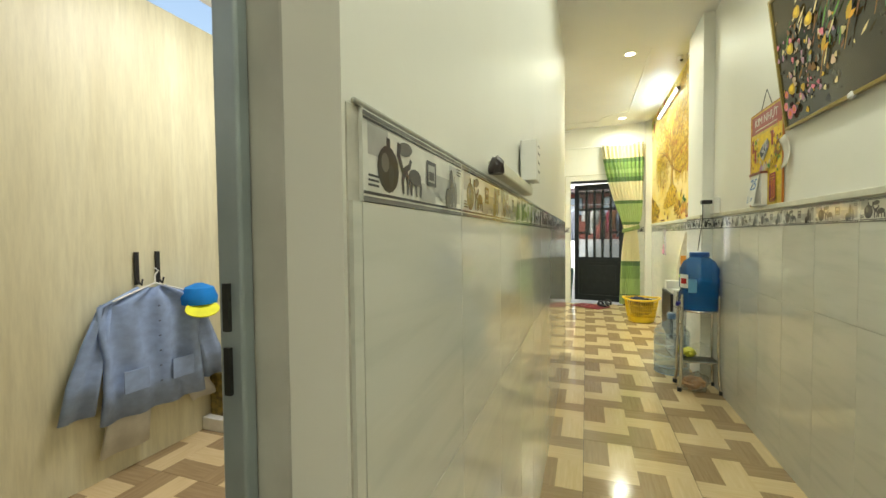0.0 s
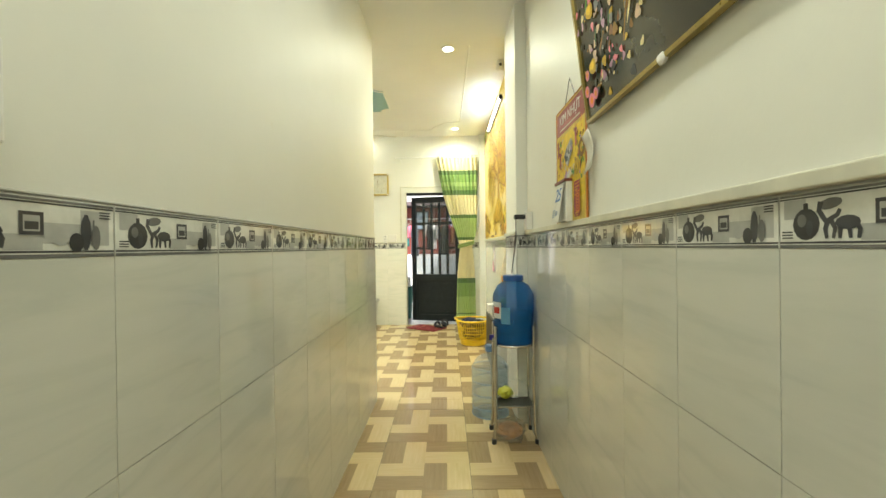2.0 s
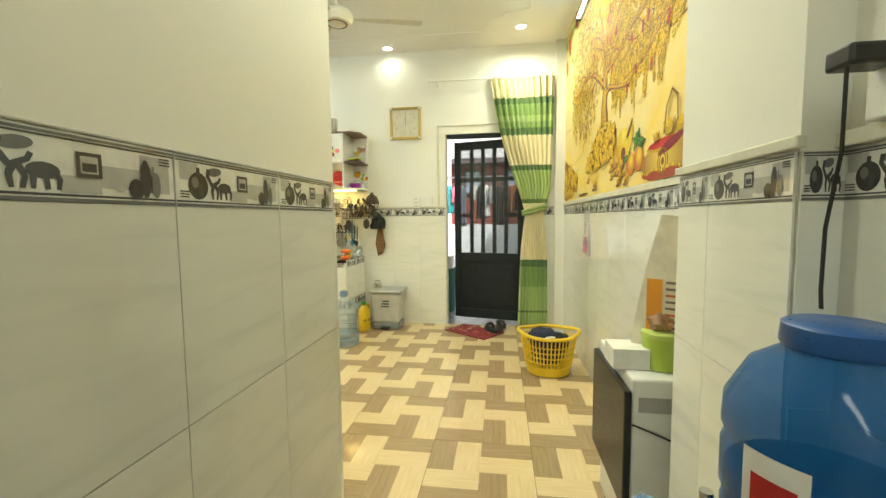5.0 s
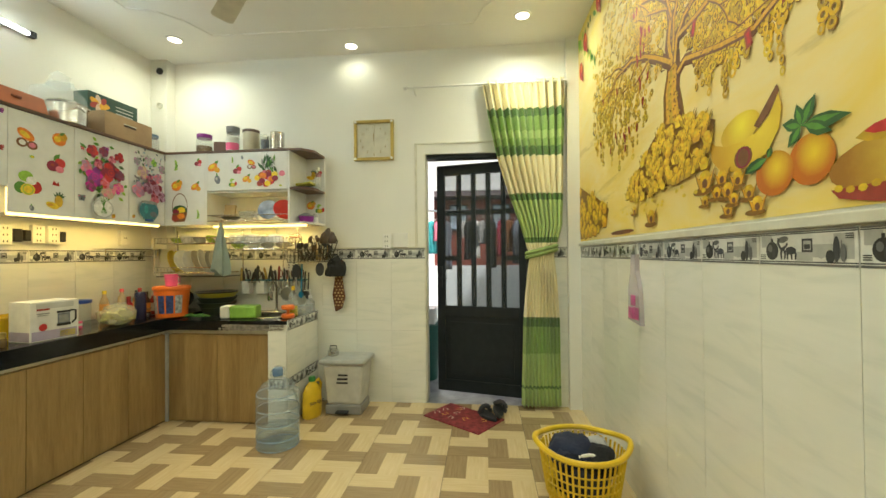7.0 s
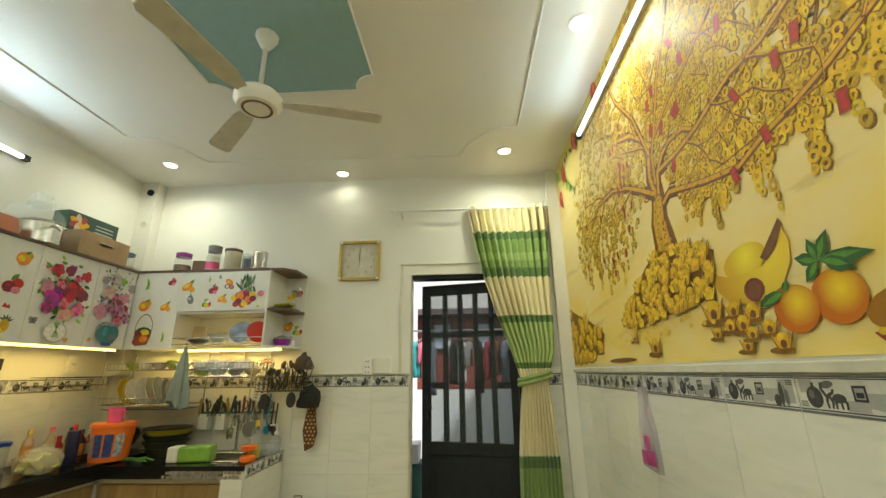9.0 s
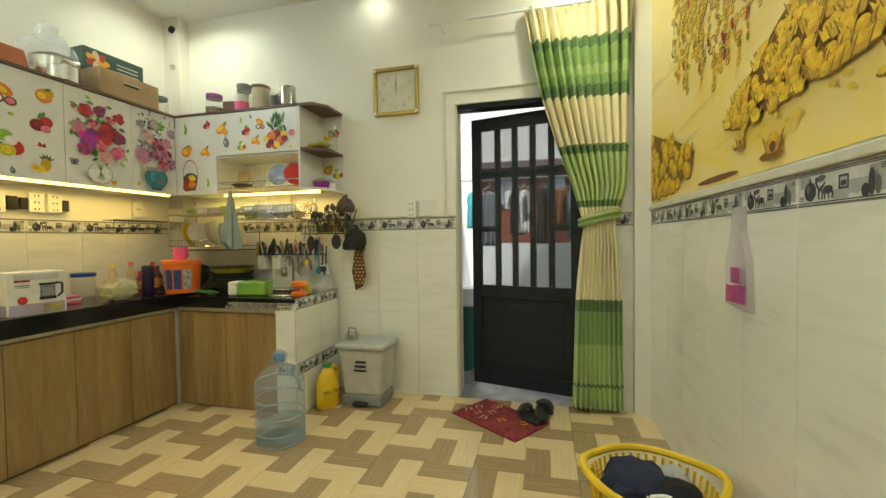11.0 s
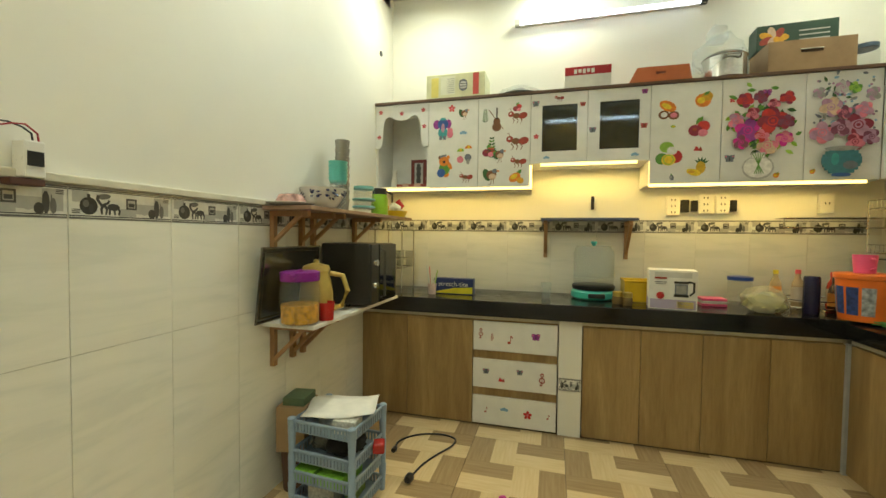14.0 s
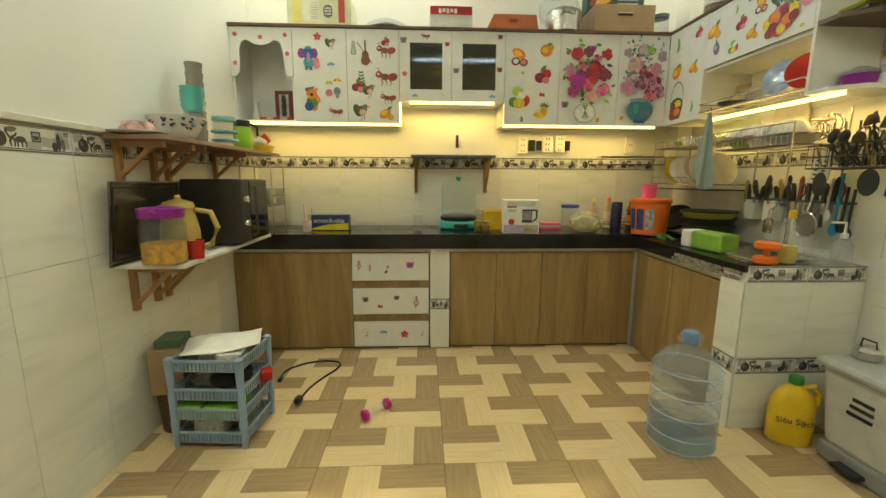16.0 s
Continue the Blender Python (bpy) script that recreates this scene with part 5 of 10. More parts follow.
# wall cabinets
UPS = [(YN, 5.79, "open"), (5.79, 6.13, "a"), (6.13, 6.465, "b"), (6.465, 6.805, "glass"), (6.805, 7.155, "glass"), (7.155, 7.52, "c"), (7.52, 7.915, "d"), (7.915, 8.25, "e")]
STICK = {
    "a": (("elephant", 0.10, 0.40, 0.062), ("bear", 0.11, 0.15, 0.065), ("cloud", 0.24, 0.36, 0.028), ("bird", 0.245, 0.49, 0.04), ("chute", 0.25, 0.21, 0.058), ("ant", 0.26, 0.07, 0.045), ("flower", 0.16, 0.525, 0.028)),
    "b": (("fern", 0.045, 0.47, 0.05), ("violin", 0.12, 0.43, 0.085), ("ant", 0.25, 0.45, 0.06), ("berry", 0.25, 0.50, 0.03), ("fern", 0.09, 0.27, 0.08), ("berry", 0.07, 0.23, 0.045), ("bird", 0.14, 0.21, 0.05), ("ant", 0.25, 0.29, 0.07), ("bird", 0.09, 0.08, 0.06), ("ant", 0.26, 0.16, 0.05), ("mango", 0.25, 0.06, 0.05)),
    "c": (("coconut", 0.095, 0.42, 0.058), ("orange", 0.27, 0.47, 0.052), ("lime", 0.12, 0.33, 0.022), ("berry", 0.255, 0.31, 0.06), ("citrus", 0.10, 0.17, 0.07), ("melon", 0.25, 0.20, 0.034), ("pine", 0.25, 0.09, 0.06), ("plum", 0.12, 0.035, 0.024)),
}


def strip_glow(side, d, u0, u1, v, vert=False, w=0.018):
    bm = box(bm_new(), u0, u1, v, v + w, 0, 0.006) if not vert else box(bm_new(), u0, u0 + w, v, vert, 0, 0.006)
    return mesh("led_strip", bm, STRIP, m=facing(side, d), label="glowing warm LED strip under the wall cabinets", category="light strip", group="LED strips")


def inside_of(parent, ob):
    """Keeps a part that was made in world terms where it is, under its thing."""
    ob.matrix_parent_inverse = parent.matrix_world.inverted()
    return ob


def ring_board(x0, x1, y0, y1, u0, u1, v0, v1, z0, z1):
    """One board with a square opening cut through it."""
    bm = bm_new()
    outer, inner = ((x0, y0), (x1, y0), (x1, y1), (x0, y1)), ((u0, v0), (u1, v0), (u1, v1), (u0, v1))
    o, n = [[[bm.verts.new((x, y, z)) for x, y in loop] for z in (z0, z1)] for loop in (outer, inner)]
    for i in range(4):
        j = (i + 1) % 4
        bm.faces.new((o[0][i], o[0][j], o[1][j], o[1][i]))
        bm.faces.new((n[0][j], n[0][i], n[1][i], n[1][j]))
        bm.faces.new((o[1][i], o[1][j], n[1][j], n[1][i]))
        bm.faces.new((o[0][j], o[0][i], n[0][i], n[0][j]))
    return bm


for i, (a, b, kind) in enumerate(UPS):
    z0 = 1.627 if kind == "glass" else ZU0
    lab = {"open": "white wall cabinet with an open scalloped front", "glass": "white wall cabinet with a dark glass door", "a": "white wall cabinet with toy animal stickers", "b": "white wall cabinet with insect and fern stickers", "c": "white wall cabinet with fruit stickers", "d": "white wall cabinet with a rose bouquet sticker", "e": "white wall cabinet with a blue vase sticker"}[kind]
    t = thing("wall_cabinet", -2.5, (a + b) / 2, z0, lab, "cabinet", "wall cabinets")
    for nm, q in (("side_panel", (a + 0.001, a + 0.016, z0, ZU1, -0.29, -0.017)), ("side_panel", (b - 0.016, b - 0.001, z0, ZU1, -0.29, -0.017)),
                  ("bottom_panel", (a + 0.016, b - 0.016, z0, z0 + 0.016, -0.29, -0.017)), ("top_panel", (a + 0.016, b - 0.016, ZU1 - 0.016, ZU1, -0.29, -0.017)),
                  ("back_panel", (a + 0.016, b - 0.016, z0 + 0.016, ZU1 - 0.016, -0.29, -0.284))):
        inside_of(t, mesh(nm, box(bm_new(), *q), CABWHITE, t, m=facing("W", FU)))
    if kind in "abcde":
        dd, m = door_panel(t, "W", FU, a, b, z0, ZU1, CABWHITE)
        for k, u, v, s in STICK.get(kind, ()):
            sticker(dd, m, k, a + u, z0 + v, s)
        if kind == "d":
            p = Print(0.0001)
            rn = random.Random(2)
            for _ in range(90):
                x, y = rn.gauss(0.185, 0.065), rn.gauss(0.30, 0.08)
                p.leaf(x, y, rn.uniform(0.03, 0.05), 0.02, rn.uniform(0, 6.28), rn.choice(("leaf", "green", "green", "lime")))
            for x, y, r, c1, c2 in ((0.115, 0.43, 0.036, "red", "wine"), (0.295, 0.43, 0.032, "red", "wine"), (0.075, 0.33, 0.036, "pink", "lilac"), (0.13, 0.28, 0.055, "purple", "magenta"), (0.235, 0.32, 0.062, "wine", "red"), (0.215, 0.20, 0.045, "beige", "pink"), (0.285, 0.23, 0.036, "pink", "magenta"), (0.15, 0.36, 0.03, "pink", "wine"), (0.19, 0.25, 0.03, "pink", "red"), (0.10, 0.22, 0.034, "plummy", "magenta"), (0.18, 0.44, 0.03, "plummy", "wine"), (0.29, 0.31, 0.034, "plummy", "wine"), (0.235, 0.40, 0.026, "pink", "wine")):
                rose(p, x, y, r, c1, c2, int(x * 1000))
            p.oval(0.175, 0.09, 0.07, 0.06, "silver", n=20), p.oval(0.175, 0.092, 0.062, 0.052, "white", n=20), p.rect(0.175, 0.15, 0.06, 0.03, "silver"), p.rect(0.175, 0.15, 0.05, 0.022, "white")
            for q in range(5):
                p.limb([(0.15 + q * 0.012, 0.16), (0.2 - q * 0.01, 0.06)], 0.004, 0.004, "green")
            p.done("bouquet_sticker", m @ pose(a - 0.018, z0 - 0.022, 0) @ Matrix.Diagonal((1.1, 1.1, 1, 1)), dd, "rose bouquet in a clear vase, printed")
            for k, u, v, s in (("butterfly_blue", 0.215, 0.485, 0.03), ("butterfly", 0.045, 0.13, 0.034), ("orange", 0.27, 0.035, 0.018), ("flower", 0.05, 0.46, 0.018)):
                sticker(dd, m, k, a + u, z0 + v, s)
        if kind == "e":
            p = Print(0.0001)
            rn = random.Random(5)
            for _ in range(90):
                x, y = rn.gauss(0.17, 0.06), rn.gauss(0.36, 0.07)
                if 0.03 < x < 0.31:
                    p.leaf(x, y, rn.uniform(0.02, 0.04), 0.014, rn.uniform(0, 6.28), rn.choice(("slate", "grey", "leaf", "slate", "sky")))
            for _ in range(60):
                x, y = rn.uniform(0.04, 0.3), rn.uniform(0.25, 0.5)
                p.oval(x, y, 0.006, 0.006, rn.choice(("slate", "lilac", "sky")), n=6)
            for x, y, r, c1, c2 in ((0.08, 0.25, 0.05, "lilac", "pink"), (0.22, 0.28, 0.055, "lilac", "wine"), (0.11, 0.37, 0.045, "beige", "lilac"), (0.21, 0.20, 0.038, "pink", "wine"), (0.24, 0.35, 0.035, "lilac", "pink"), (0.06, 0.44, 0.026, "grey", "lilac"), (0.2, 0.455, 0.026, "lime", "green"), (0.15, 0.27, 0.04, "plummy", "lilac"), (0.27, 0.22, 0.034, "lilac", "plummy"), (0.15, 0.46, 0.03, "silver", "lilac"), (0.27, 0.42, 0.03, "grey", "lilac"), (0.16, 0.34, 0.03, "plummy", "pink")):
                rose(p, x, y, r, c1, c2, int(x * 900))
            for q in range(9):
                w = (0.05, 0.066, 0.076, 0.08, 0.08, 0.075, 0.066, 0.052, 0.036)[8 - q]
                p.rect(0.155, 0.045 + q * 0.015, w * 2, 0.016, "vase")
            p.oval(0.155, 0.17, 0.07, 0.012, "grey"), p.oval(0.13, 0.12, 0.016, 0.03, "teal"), p.oval(0.19, 0.09, 0.03, 0.02, "slate"), p.oval(0.155, 0.045, 0.04, 0.01, "blue")
            p.done("bouquet_sticker", m @ pose(a - 0.018, z0 - 0.022, 0) @ Matrix.Diagonal((1.1, 1.1, 1, 1)), dd, "lilac bouquet in a blue vase, printed")
            sticker(dd, m, "orange", a + 0.04, z0 + 0.05, 0.016)
    elif kind == "glass":
        m = facing("W", FU)
        bm = ring_board(a + 0.0015, b - 0.0015, z0 + 0.0015, ZU1 - 0.0015, a + 0.07, b - 0.06, z0 + 0.075, ZU1 - 0.075, -0.016, 0)
        dd = mesh("door", bm, CABWHITE, t, m=m)
        dd.matrix_parent_inverse = t.matrix_world.inverted()
        g = mesh("door_pane", box(bm_new(), a + 0.068, b - 0.058, z0 + 0.073, ZU1 - 0.073, -0.012, -0.008), make_film("smoked_pane" + str(i), (0.05, 0.055, 0.05), 0.72, 0.04), dd, "smoked glass pane", m=m)
        g.matrix_parent_inverse = dd.matrix_world.inverted()
        for k, u, v, s in (("butterfly", 0.03, 0.37, 0.03), ("ant", 0.17, 0.40, 0.028), ("butterfly_red", 0.31, 0.35, 0.022), ("flower", 0.035, 0.17, 0.02), ("cloud", 0.1, 0.035, 0.022)) if a < 6.6 else (("butterfly_blue", 0.315, 0.40, 0.024), ("butterfly", 0.03, 0.19, 0.028), ("butterfly_red", 0.315, 0.20, 0.026), ("cloud", 0.27, 0.035, 0.025)):
            sticker(dd, m, k, a + u, z0 + v, s)
        for q in range(3):
            mesh("glass_bottle", lathe(bm_new(), [(0.03, 0), (0.032, 0.12), (0.012, 0.16), (0.012, 0.2)], 14), plain("green_bottle" + str(i) + str(q), (0.10, 0.14, 0.05), 0.1), m=pose(-2.46, a + 0.1 + q * 0.07, z0 + 0.018), label="dark green bottle inside the glass cabinet", category="bottle", group="bottles in the cabinet", smooth=True)
    else:
        m = facing("W", FU)
        # scalloped board round an open display niche
        w, top = b - a, ZU1 - z0
        sc = [(0.035, 0.285), (0.05, 0.31), (0.056, 0.36), (0.058, 0.42), (0.064, 0.46), (0.078, 0.488), (0.10, 0.50), (0.125, 0.494), (0.14, 0.48), (0.165, 0.472), (0.195, 0.468), (0.225, 0.472), (0.25, 0.48), (0.265, 0.494), (0.29, 0.50), (0.312, 0.488), (0.326, 0.46), (0.332, 0.42), (0.334, 0.36), (0.34, 0.31), (0.355, 0.285)]
        pts = [(0.002, top - 0.002), (0.002, 0.28), (0.04, 0.285)] + sc + [(w - 0.002, 0.285), (w - 0.002, top - 0.002)]
        bm = bm_new()
        top_y = top - 0.002
        prev = (0.002, 0.28)
        run = [(0.002, 0.28)] + sc + [(w - 0.002, 0.285)]
        for (x0_, y0_), (x1_, y1_) in zip(run, run[1:]):
            prism(bm, [(x0_, y0_), (x1_, y1_), (x1_, top_y), (x0_, top_y)], 0.016, Matrix.Translation((a, z0, -0.016)))
        bmesh.ops.remove_doubles(bm, verts=bm.verts[:], dist=0.0002)
        dd = mesh("scalloped_front", bm, CABWHITE, t, m=m)
        dd.matrix_parent_inverse = t.matrix_world.inverted()
        for u, v in ((0.04, 0.53), (0.195, 0.515), (0.35, 0.53), (0.358, 0.42), (0.03, 0.36)):
            sticker(dd, m, "flower", a + u, z0 + v, 0.018)
bm = box(bm_new(), -2.645, FU + 0.012, YN, 8.245, ZU1 + 0.001, ZU1 + 0.017)
box(bm, -2.645, -1.283, 8.245, YB - 0.005, ZU1 + 0.001, ZU1 + 0.017)
tb = thing("cabinet_top_board", -2.5, 7, ZU1, "dark brown board along the top of the wall cabinets", "board")
ob = mesh("board", bm, EDGEWOOD, tb)
ob.matrix_parent_inverse = tb.matrix_world.inverted()
for a in ((YN + 0.03, 6.46, 1.47, False), (6.53, 7.09, 1.612, False), (7.17, 8.2, 1.47, False), (6.46, 0, 1.47, 1.62), (7.155, 0, 1.47, 1.62)):
    strip_glow("W", FU - 0.012, a[0], a[1], a[2], a[3])
strip_glow("N", 8.30, -1.95, -1.16, 1.464)

# north run: door, flap, open shelf, rounded corner shelf
t = thing("wall_cabinet", -2.16, 8.4, ZU0, "white corner wall cabinet with fruit basket sticker", "cabinet", "wall cabinets")
ob = mesh("body", box(bm_new(), -2.338, -1.99, ZU0, ZU1, -0.30, -0.017), CABWHITE, t, m=facing("N", 8.25))
ob.matrix_parent_inverse = t.matrix_world.inverted()
dd, m = door_panel(t, "N", 8.25, -2.338, -1.99, ZU0, ZU1, CABWHITE)
for k, u, v, s in (("veg", 0.10, 0.48, 0.055), ("berry", 0.29, 0.50, 0.035), ("orange", 0.10, 0.32, 0.055), ("mango", 0.27, 0.31, 0.045), ("basket", 0.13, 0.13, 0.11), ("veg", 0.29, 0.08, 0.045)):
    sticker(dd, m, k, -2.338 + u, ZU0 + v, s)
t = thing("wall_cabinet", -1.63, 8.4, ZU0, "white wall cabinet with a stickered flap above an open dish shelf", "cabinet", "wall cabinets")
m = facing("N", 8.25)
for nm, q in (("side_panel", (-1.989, -1.974, ZU0, ZU1, -0.30, -0.0)), ("side_panel", (-1.294, -1.28, ZU0, ZU1, -0.30, 0.0)), ("shelf_board", (-1.974, -1.294, 1.742, 1.756, -0.30, -0.017)), ("top_panel", (-1.974, -1.294, ZU1 - 0.014, ZU1, -0.30, -0.017)), ("back_panel", (-1.974, -1.294, ZU0, ZU1 - 0.014, -0.306, -0.301))):
    inside_of(t, mesh(nm, box(bm_new(), *q), CABWHITE, t, m=m))
dd, m = door_panel(t, "N", 8.25, -1.973, -1.295, 1.757, ZU1 - 0.002, CABWHITE, "flap")
for k, u, v, s in (("mango", 0.06, 0.19, 0.055), ("plum", 0.09, 0.09, 0.05), ("veg", 0.22, 0.24, 0.03), ("berry", 0.26, 0.16, 0.04), ("citrus", 0.22, 0.06, 0.035), ("coconut", 0.38, 0.2, 0.04), ("mango", 0.34, 0.09, 0.04), ("plum", 0.3, 0.26, 0.02), ("lime", 0.62, 0.03, 0.02)):
    sticker(dd, m, k, -1.973 + u, 1.757 + v, s)
p = Print()
rn = random.Random(9)
for _ in range(26):
    p.leaf(0.53 + rn.uniform(-0.06, 0.06), 0.14 + rn.uniform(-0.03, 0.08), 0.07, 0.02, rn.uniform(0.8, 2.4), rn.choice(("leaf", "green", "grey")))
for _ in range(26):
    p.oval(0.53 + rn.gauss(0, 0.04), 0.10 + rn.gauss(0, 0.03), 0.026, 0.023, rn.choice(("red", "pink", "brick", "orange", "yellow", "wine")))
p.done("fruit_pile_sticker", m @ pose(-1.973, 1.757, 0), dd, "fruit pile print")
t = thing("corner_shelf", -1.2, 8.4, ZU0, "white open corner shelf with rounded boards and fruit stickers", "shelf")


def quarter(x0, y0, x1, y1, n=6):
    """Board from the side panel's front edge to the wall, with a chamfered outer corner."""
    return [(x0, y1), (x0, y0), (x0 + (x1 - x0) * 0.55, y0), (x1, y0 + 0.09), (x1, y1)]


SHB = quarter(-1.279, 8.25, -1.115, YB - 0.006)
for z, mt, nm in ((ZU0 - 0.002, CABWHITE, "shelf_board"), (1.757, EDGEWOOD, "shelf_board"), (ZU1 - 0.002, EDGEWOOD, "top_board")):
    ob = mesh(nm, prism(bm_new(), SHB, 0.018), mt, t, m=pose(0, 0, z))
    ob.matrix_parent_inverse = t.matrix_world.inverted()
ob = mesh("back_panel", box(bm_new(), -1.279, -1.115, YB - 0.006, YB - 0.001, ZU0, ZU1), CABWHITE, t)
ob.matrix_parent_inverse = t.matrix_world.inverted()
mb = facing("N", YB - 0.0065)
for k, u, v, s in (("pine", -1.23, 1.92, 0.05), ("berry", -1.17, 1.93, 0.035), ("orange", -1.24, 1.66, 0.045), ("citrus", -1.16, 1.63, 0.04)):
    sticker(t, mb, k, u, v, s)

# ---- loose things ----


def M(name, c, rough=0.4, **kw):
    return plain(name, c, rough, **kw)


CLEAR = make_film("clear_plastic", (0.75, 0.80, 0.80), 0.15, 0.06, 0.15)
CLEARGLASS = make_film("clear_glass", (0.7, 0.76, 0.74), 0.10, 0.02, 0.15)
BLUEJUG = make_film("blue_water_bottle", (0.015, 0.20, 0.58), 0.42, 0.06, 0.55)
PALEJUG = make_film("pale_blue_bottle", (0.48, 0.60, 0.70), 0.20, 0.05, 0.16)
WATER = make_film("bottle_water", (0.20, 0.45, 0.68), 0.05, 0.02, 0.18)
YELLOWP = M("yellow_plastic", (0.75, 0.50, 0.02), 0.32)
BLUEP = M("blue_plastic", (0.01, 0.06, 0.35), 0.3)
REDP = M("red_plastic", (0.45, 0.02, 0.02), 0.25)
PINKP = M("pink_plastic", (0.85, 0.12, 0.30), 0.35)
PURPLEP = M("purple_plastic", (0.25, 0.02, 0.28), 0.3)
ORANGEP = M("orange_plastic", (0.80, 0.17, 0.02), 0.35)
GREENP = M("lime_plastic", (0.28, 0.55, 0.03), 0.3)
TEALP = M("teal_plastic", (0.05, 0.45, 0.40), 0.3)
GREYBLUE = M("grey_blue_plastic", (0.26, 0.35, 0.46), 0.4)
GREYP = M("grey_plastic", (0.52, 0.51, 0.47), 0.45)
CARD = M("cardboard", (0.36, 0.24, 0.13), 0.8, bump=0.2)
PAPER = M("paper", (0.76, 0.75, 0.70), 0.7)
CERAMIC = M("white_ceramic", (0.75, 0.74, 0.70), 0.12)
DARKMETAL = M("dark_metal", (0.06, 0.06, 0.055), 0.3, metal=0.7)
LETTER = {}


def add(t, name, bm, mat, label="", smooth=True, bevel=0.0, par=None):
    """A part, modelled in its thing's own coordinates."""
    ob = mesh(name, bm, mat, None, label, smooth=smooth and not bevel, bevel=bevel)
    ob.parent = par or t
    return ob


def words(t, text, size, x, y, z, mat, rx=90, rz=0, name="lettering", th=0.0006, align="CENTER"):
    cu = bpy.data.curves.new(name, "FONT")
    cu.body, cu.size, cu.extrude, cu.align_x, cu.align_y = text, size, th, align, "CENTER"
    cu.resolution_u = 3
    tmp = bpy.data.objects.new(name, cu)
    me = bpy.data.meshes.new_from_object(tmp)
    bpy.data.objects.remove(tmp)
    me.materials.append(mat)
    ob = new(name, me)
    ob.matrix_world = pose(x, y, z, rx, 0, rz)
    ob.parent = t
    return ob


def jar(name, x, y, z, r, h, body, lid, label, fill=None, cat="jar", group="", lidh=0.025, lidr=1.02, neck=0.85):
    t = thing(name, x, y, z, label, cat, group)
    add(t, "jar_body", lathe(bm_new(), [(r * 0.9, 0), (r, 0.01), (r, h * 0.8), (r * neck, h * 0.92), (r * neck, h)], 22), body)
    if fill:
        add(t, "contents", lathe(bm_new(), [(r * 0.86, 0.006), (r * 0.93, 0.012), (r * 0.93, h * 0.45)], 18), fill)
    add(t, "lid", lathe(bm_new(), [(r * neck * lidr * 1.05, h - 0.005), (r * neck * lidr * 1.08, h + lidh - 0.004), (r * neck * 0.9, h + lidh)], 22), lid)
    return t


def carton(name, x, y, z, w, d, h, mat, label, rz=0, cat="box", bars=()):
    """A box; bars: printed strips (side, u, v, w, h, material)."""
    t = thing(name, x, y, z, label, cat, rz=rz)
    add(t, "carton", box(bm_new(), -w / 2, w / 2, -d / 2, d / 2, 0, h), mat, bevel=0.002)
    for side, u, v, bw, bh, mt in bars:
        bm = bm_new()
        e = 0.0008
        if side == "+x":
            box(bm, w / 2, w / 2 + e, u - bw / 2, u + bw / 2, v - bh / 2, v + bh / 2)
        elif side == "-y":
            box(bm, u - bw / 2, u + bw / 2, -d / 2 - e, -d / 2, v - bh / 2, v + bh / 2)
        else:
            box(bm, u - bw / 2, u + bw / 2, v - bh / 2, v + bh / 2, h, h + e)
        add(t, "print_panel", bm, mt)
    return t


def bottle(name, x, y, z, prof, mat, cap, label, group="", cat="bottle", capr=0.014, caph=0.02, band=None, sy=1.0):
    t = thing(name, x, y, z, label, cat, group)
    add(t, "bottle_body", lathe(bm_new(), prof, 20, sy=sy), mat)
    hz = prof[-1][1]
    if cap:
        add(t, "cap", lathe(bm_new(), [(capr, hz - 0.004), (capr, hz + caph - 0.003), (capr * 0.8, hz + caph)], 14), cap)
    if band:
        z0, z1, r, mt = band
        add(t, "label_band", lathe(bm_new(), [(r, z0), (r, z1)], 20, cap=False, sy=sy), mt)
    return t


def lumps(seed, r, n, squash=0.7):
    """A crumpled bag: one closed body with an uneven surface."""
    rn = random.Random(seed)
    bm = bmesh.new()
    bmesh.ops.create_icosphere(bm, subdivisions=3, radius=r)
    for v in bm.verts:
        d = v.co.normalized()
        k = 1 + 0.30 * noise.noise(d * 2.2 + Vector((seed, 0, 0))) + 0.14 * noise.noise(d * 6 + Vector((seed, 3, 0)))
        v.co = Vector((d.x * r * k, d.y * r * k, max(-r * 0.62, d.z * r * squash * k)))
        v.co.z += r * 0.62
    return bm


JUGP = [(0.115, 0), (0.132, 0.012), (0.135, 0.05), (0.128, 0.07), (0.135, 0.09), (0.135, 0.14), (0.127, 0.16), (0.135, 0.18), (0.135, 0.23), (0.127, 0.25), (0.135, 0.27), (0.135, 0.32), (0.13, 0.35), (0.10, 0.40), (0.05, 0.432), (0.028, 0.44), (0.028, 0.475)]


# paler film: the light bands along the ribs are put into its colour
RIBFILM = make_film("bottle_rib_sheen", (0.62, 0.72, 0.82), 0.35, 0.05, 0.1)


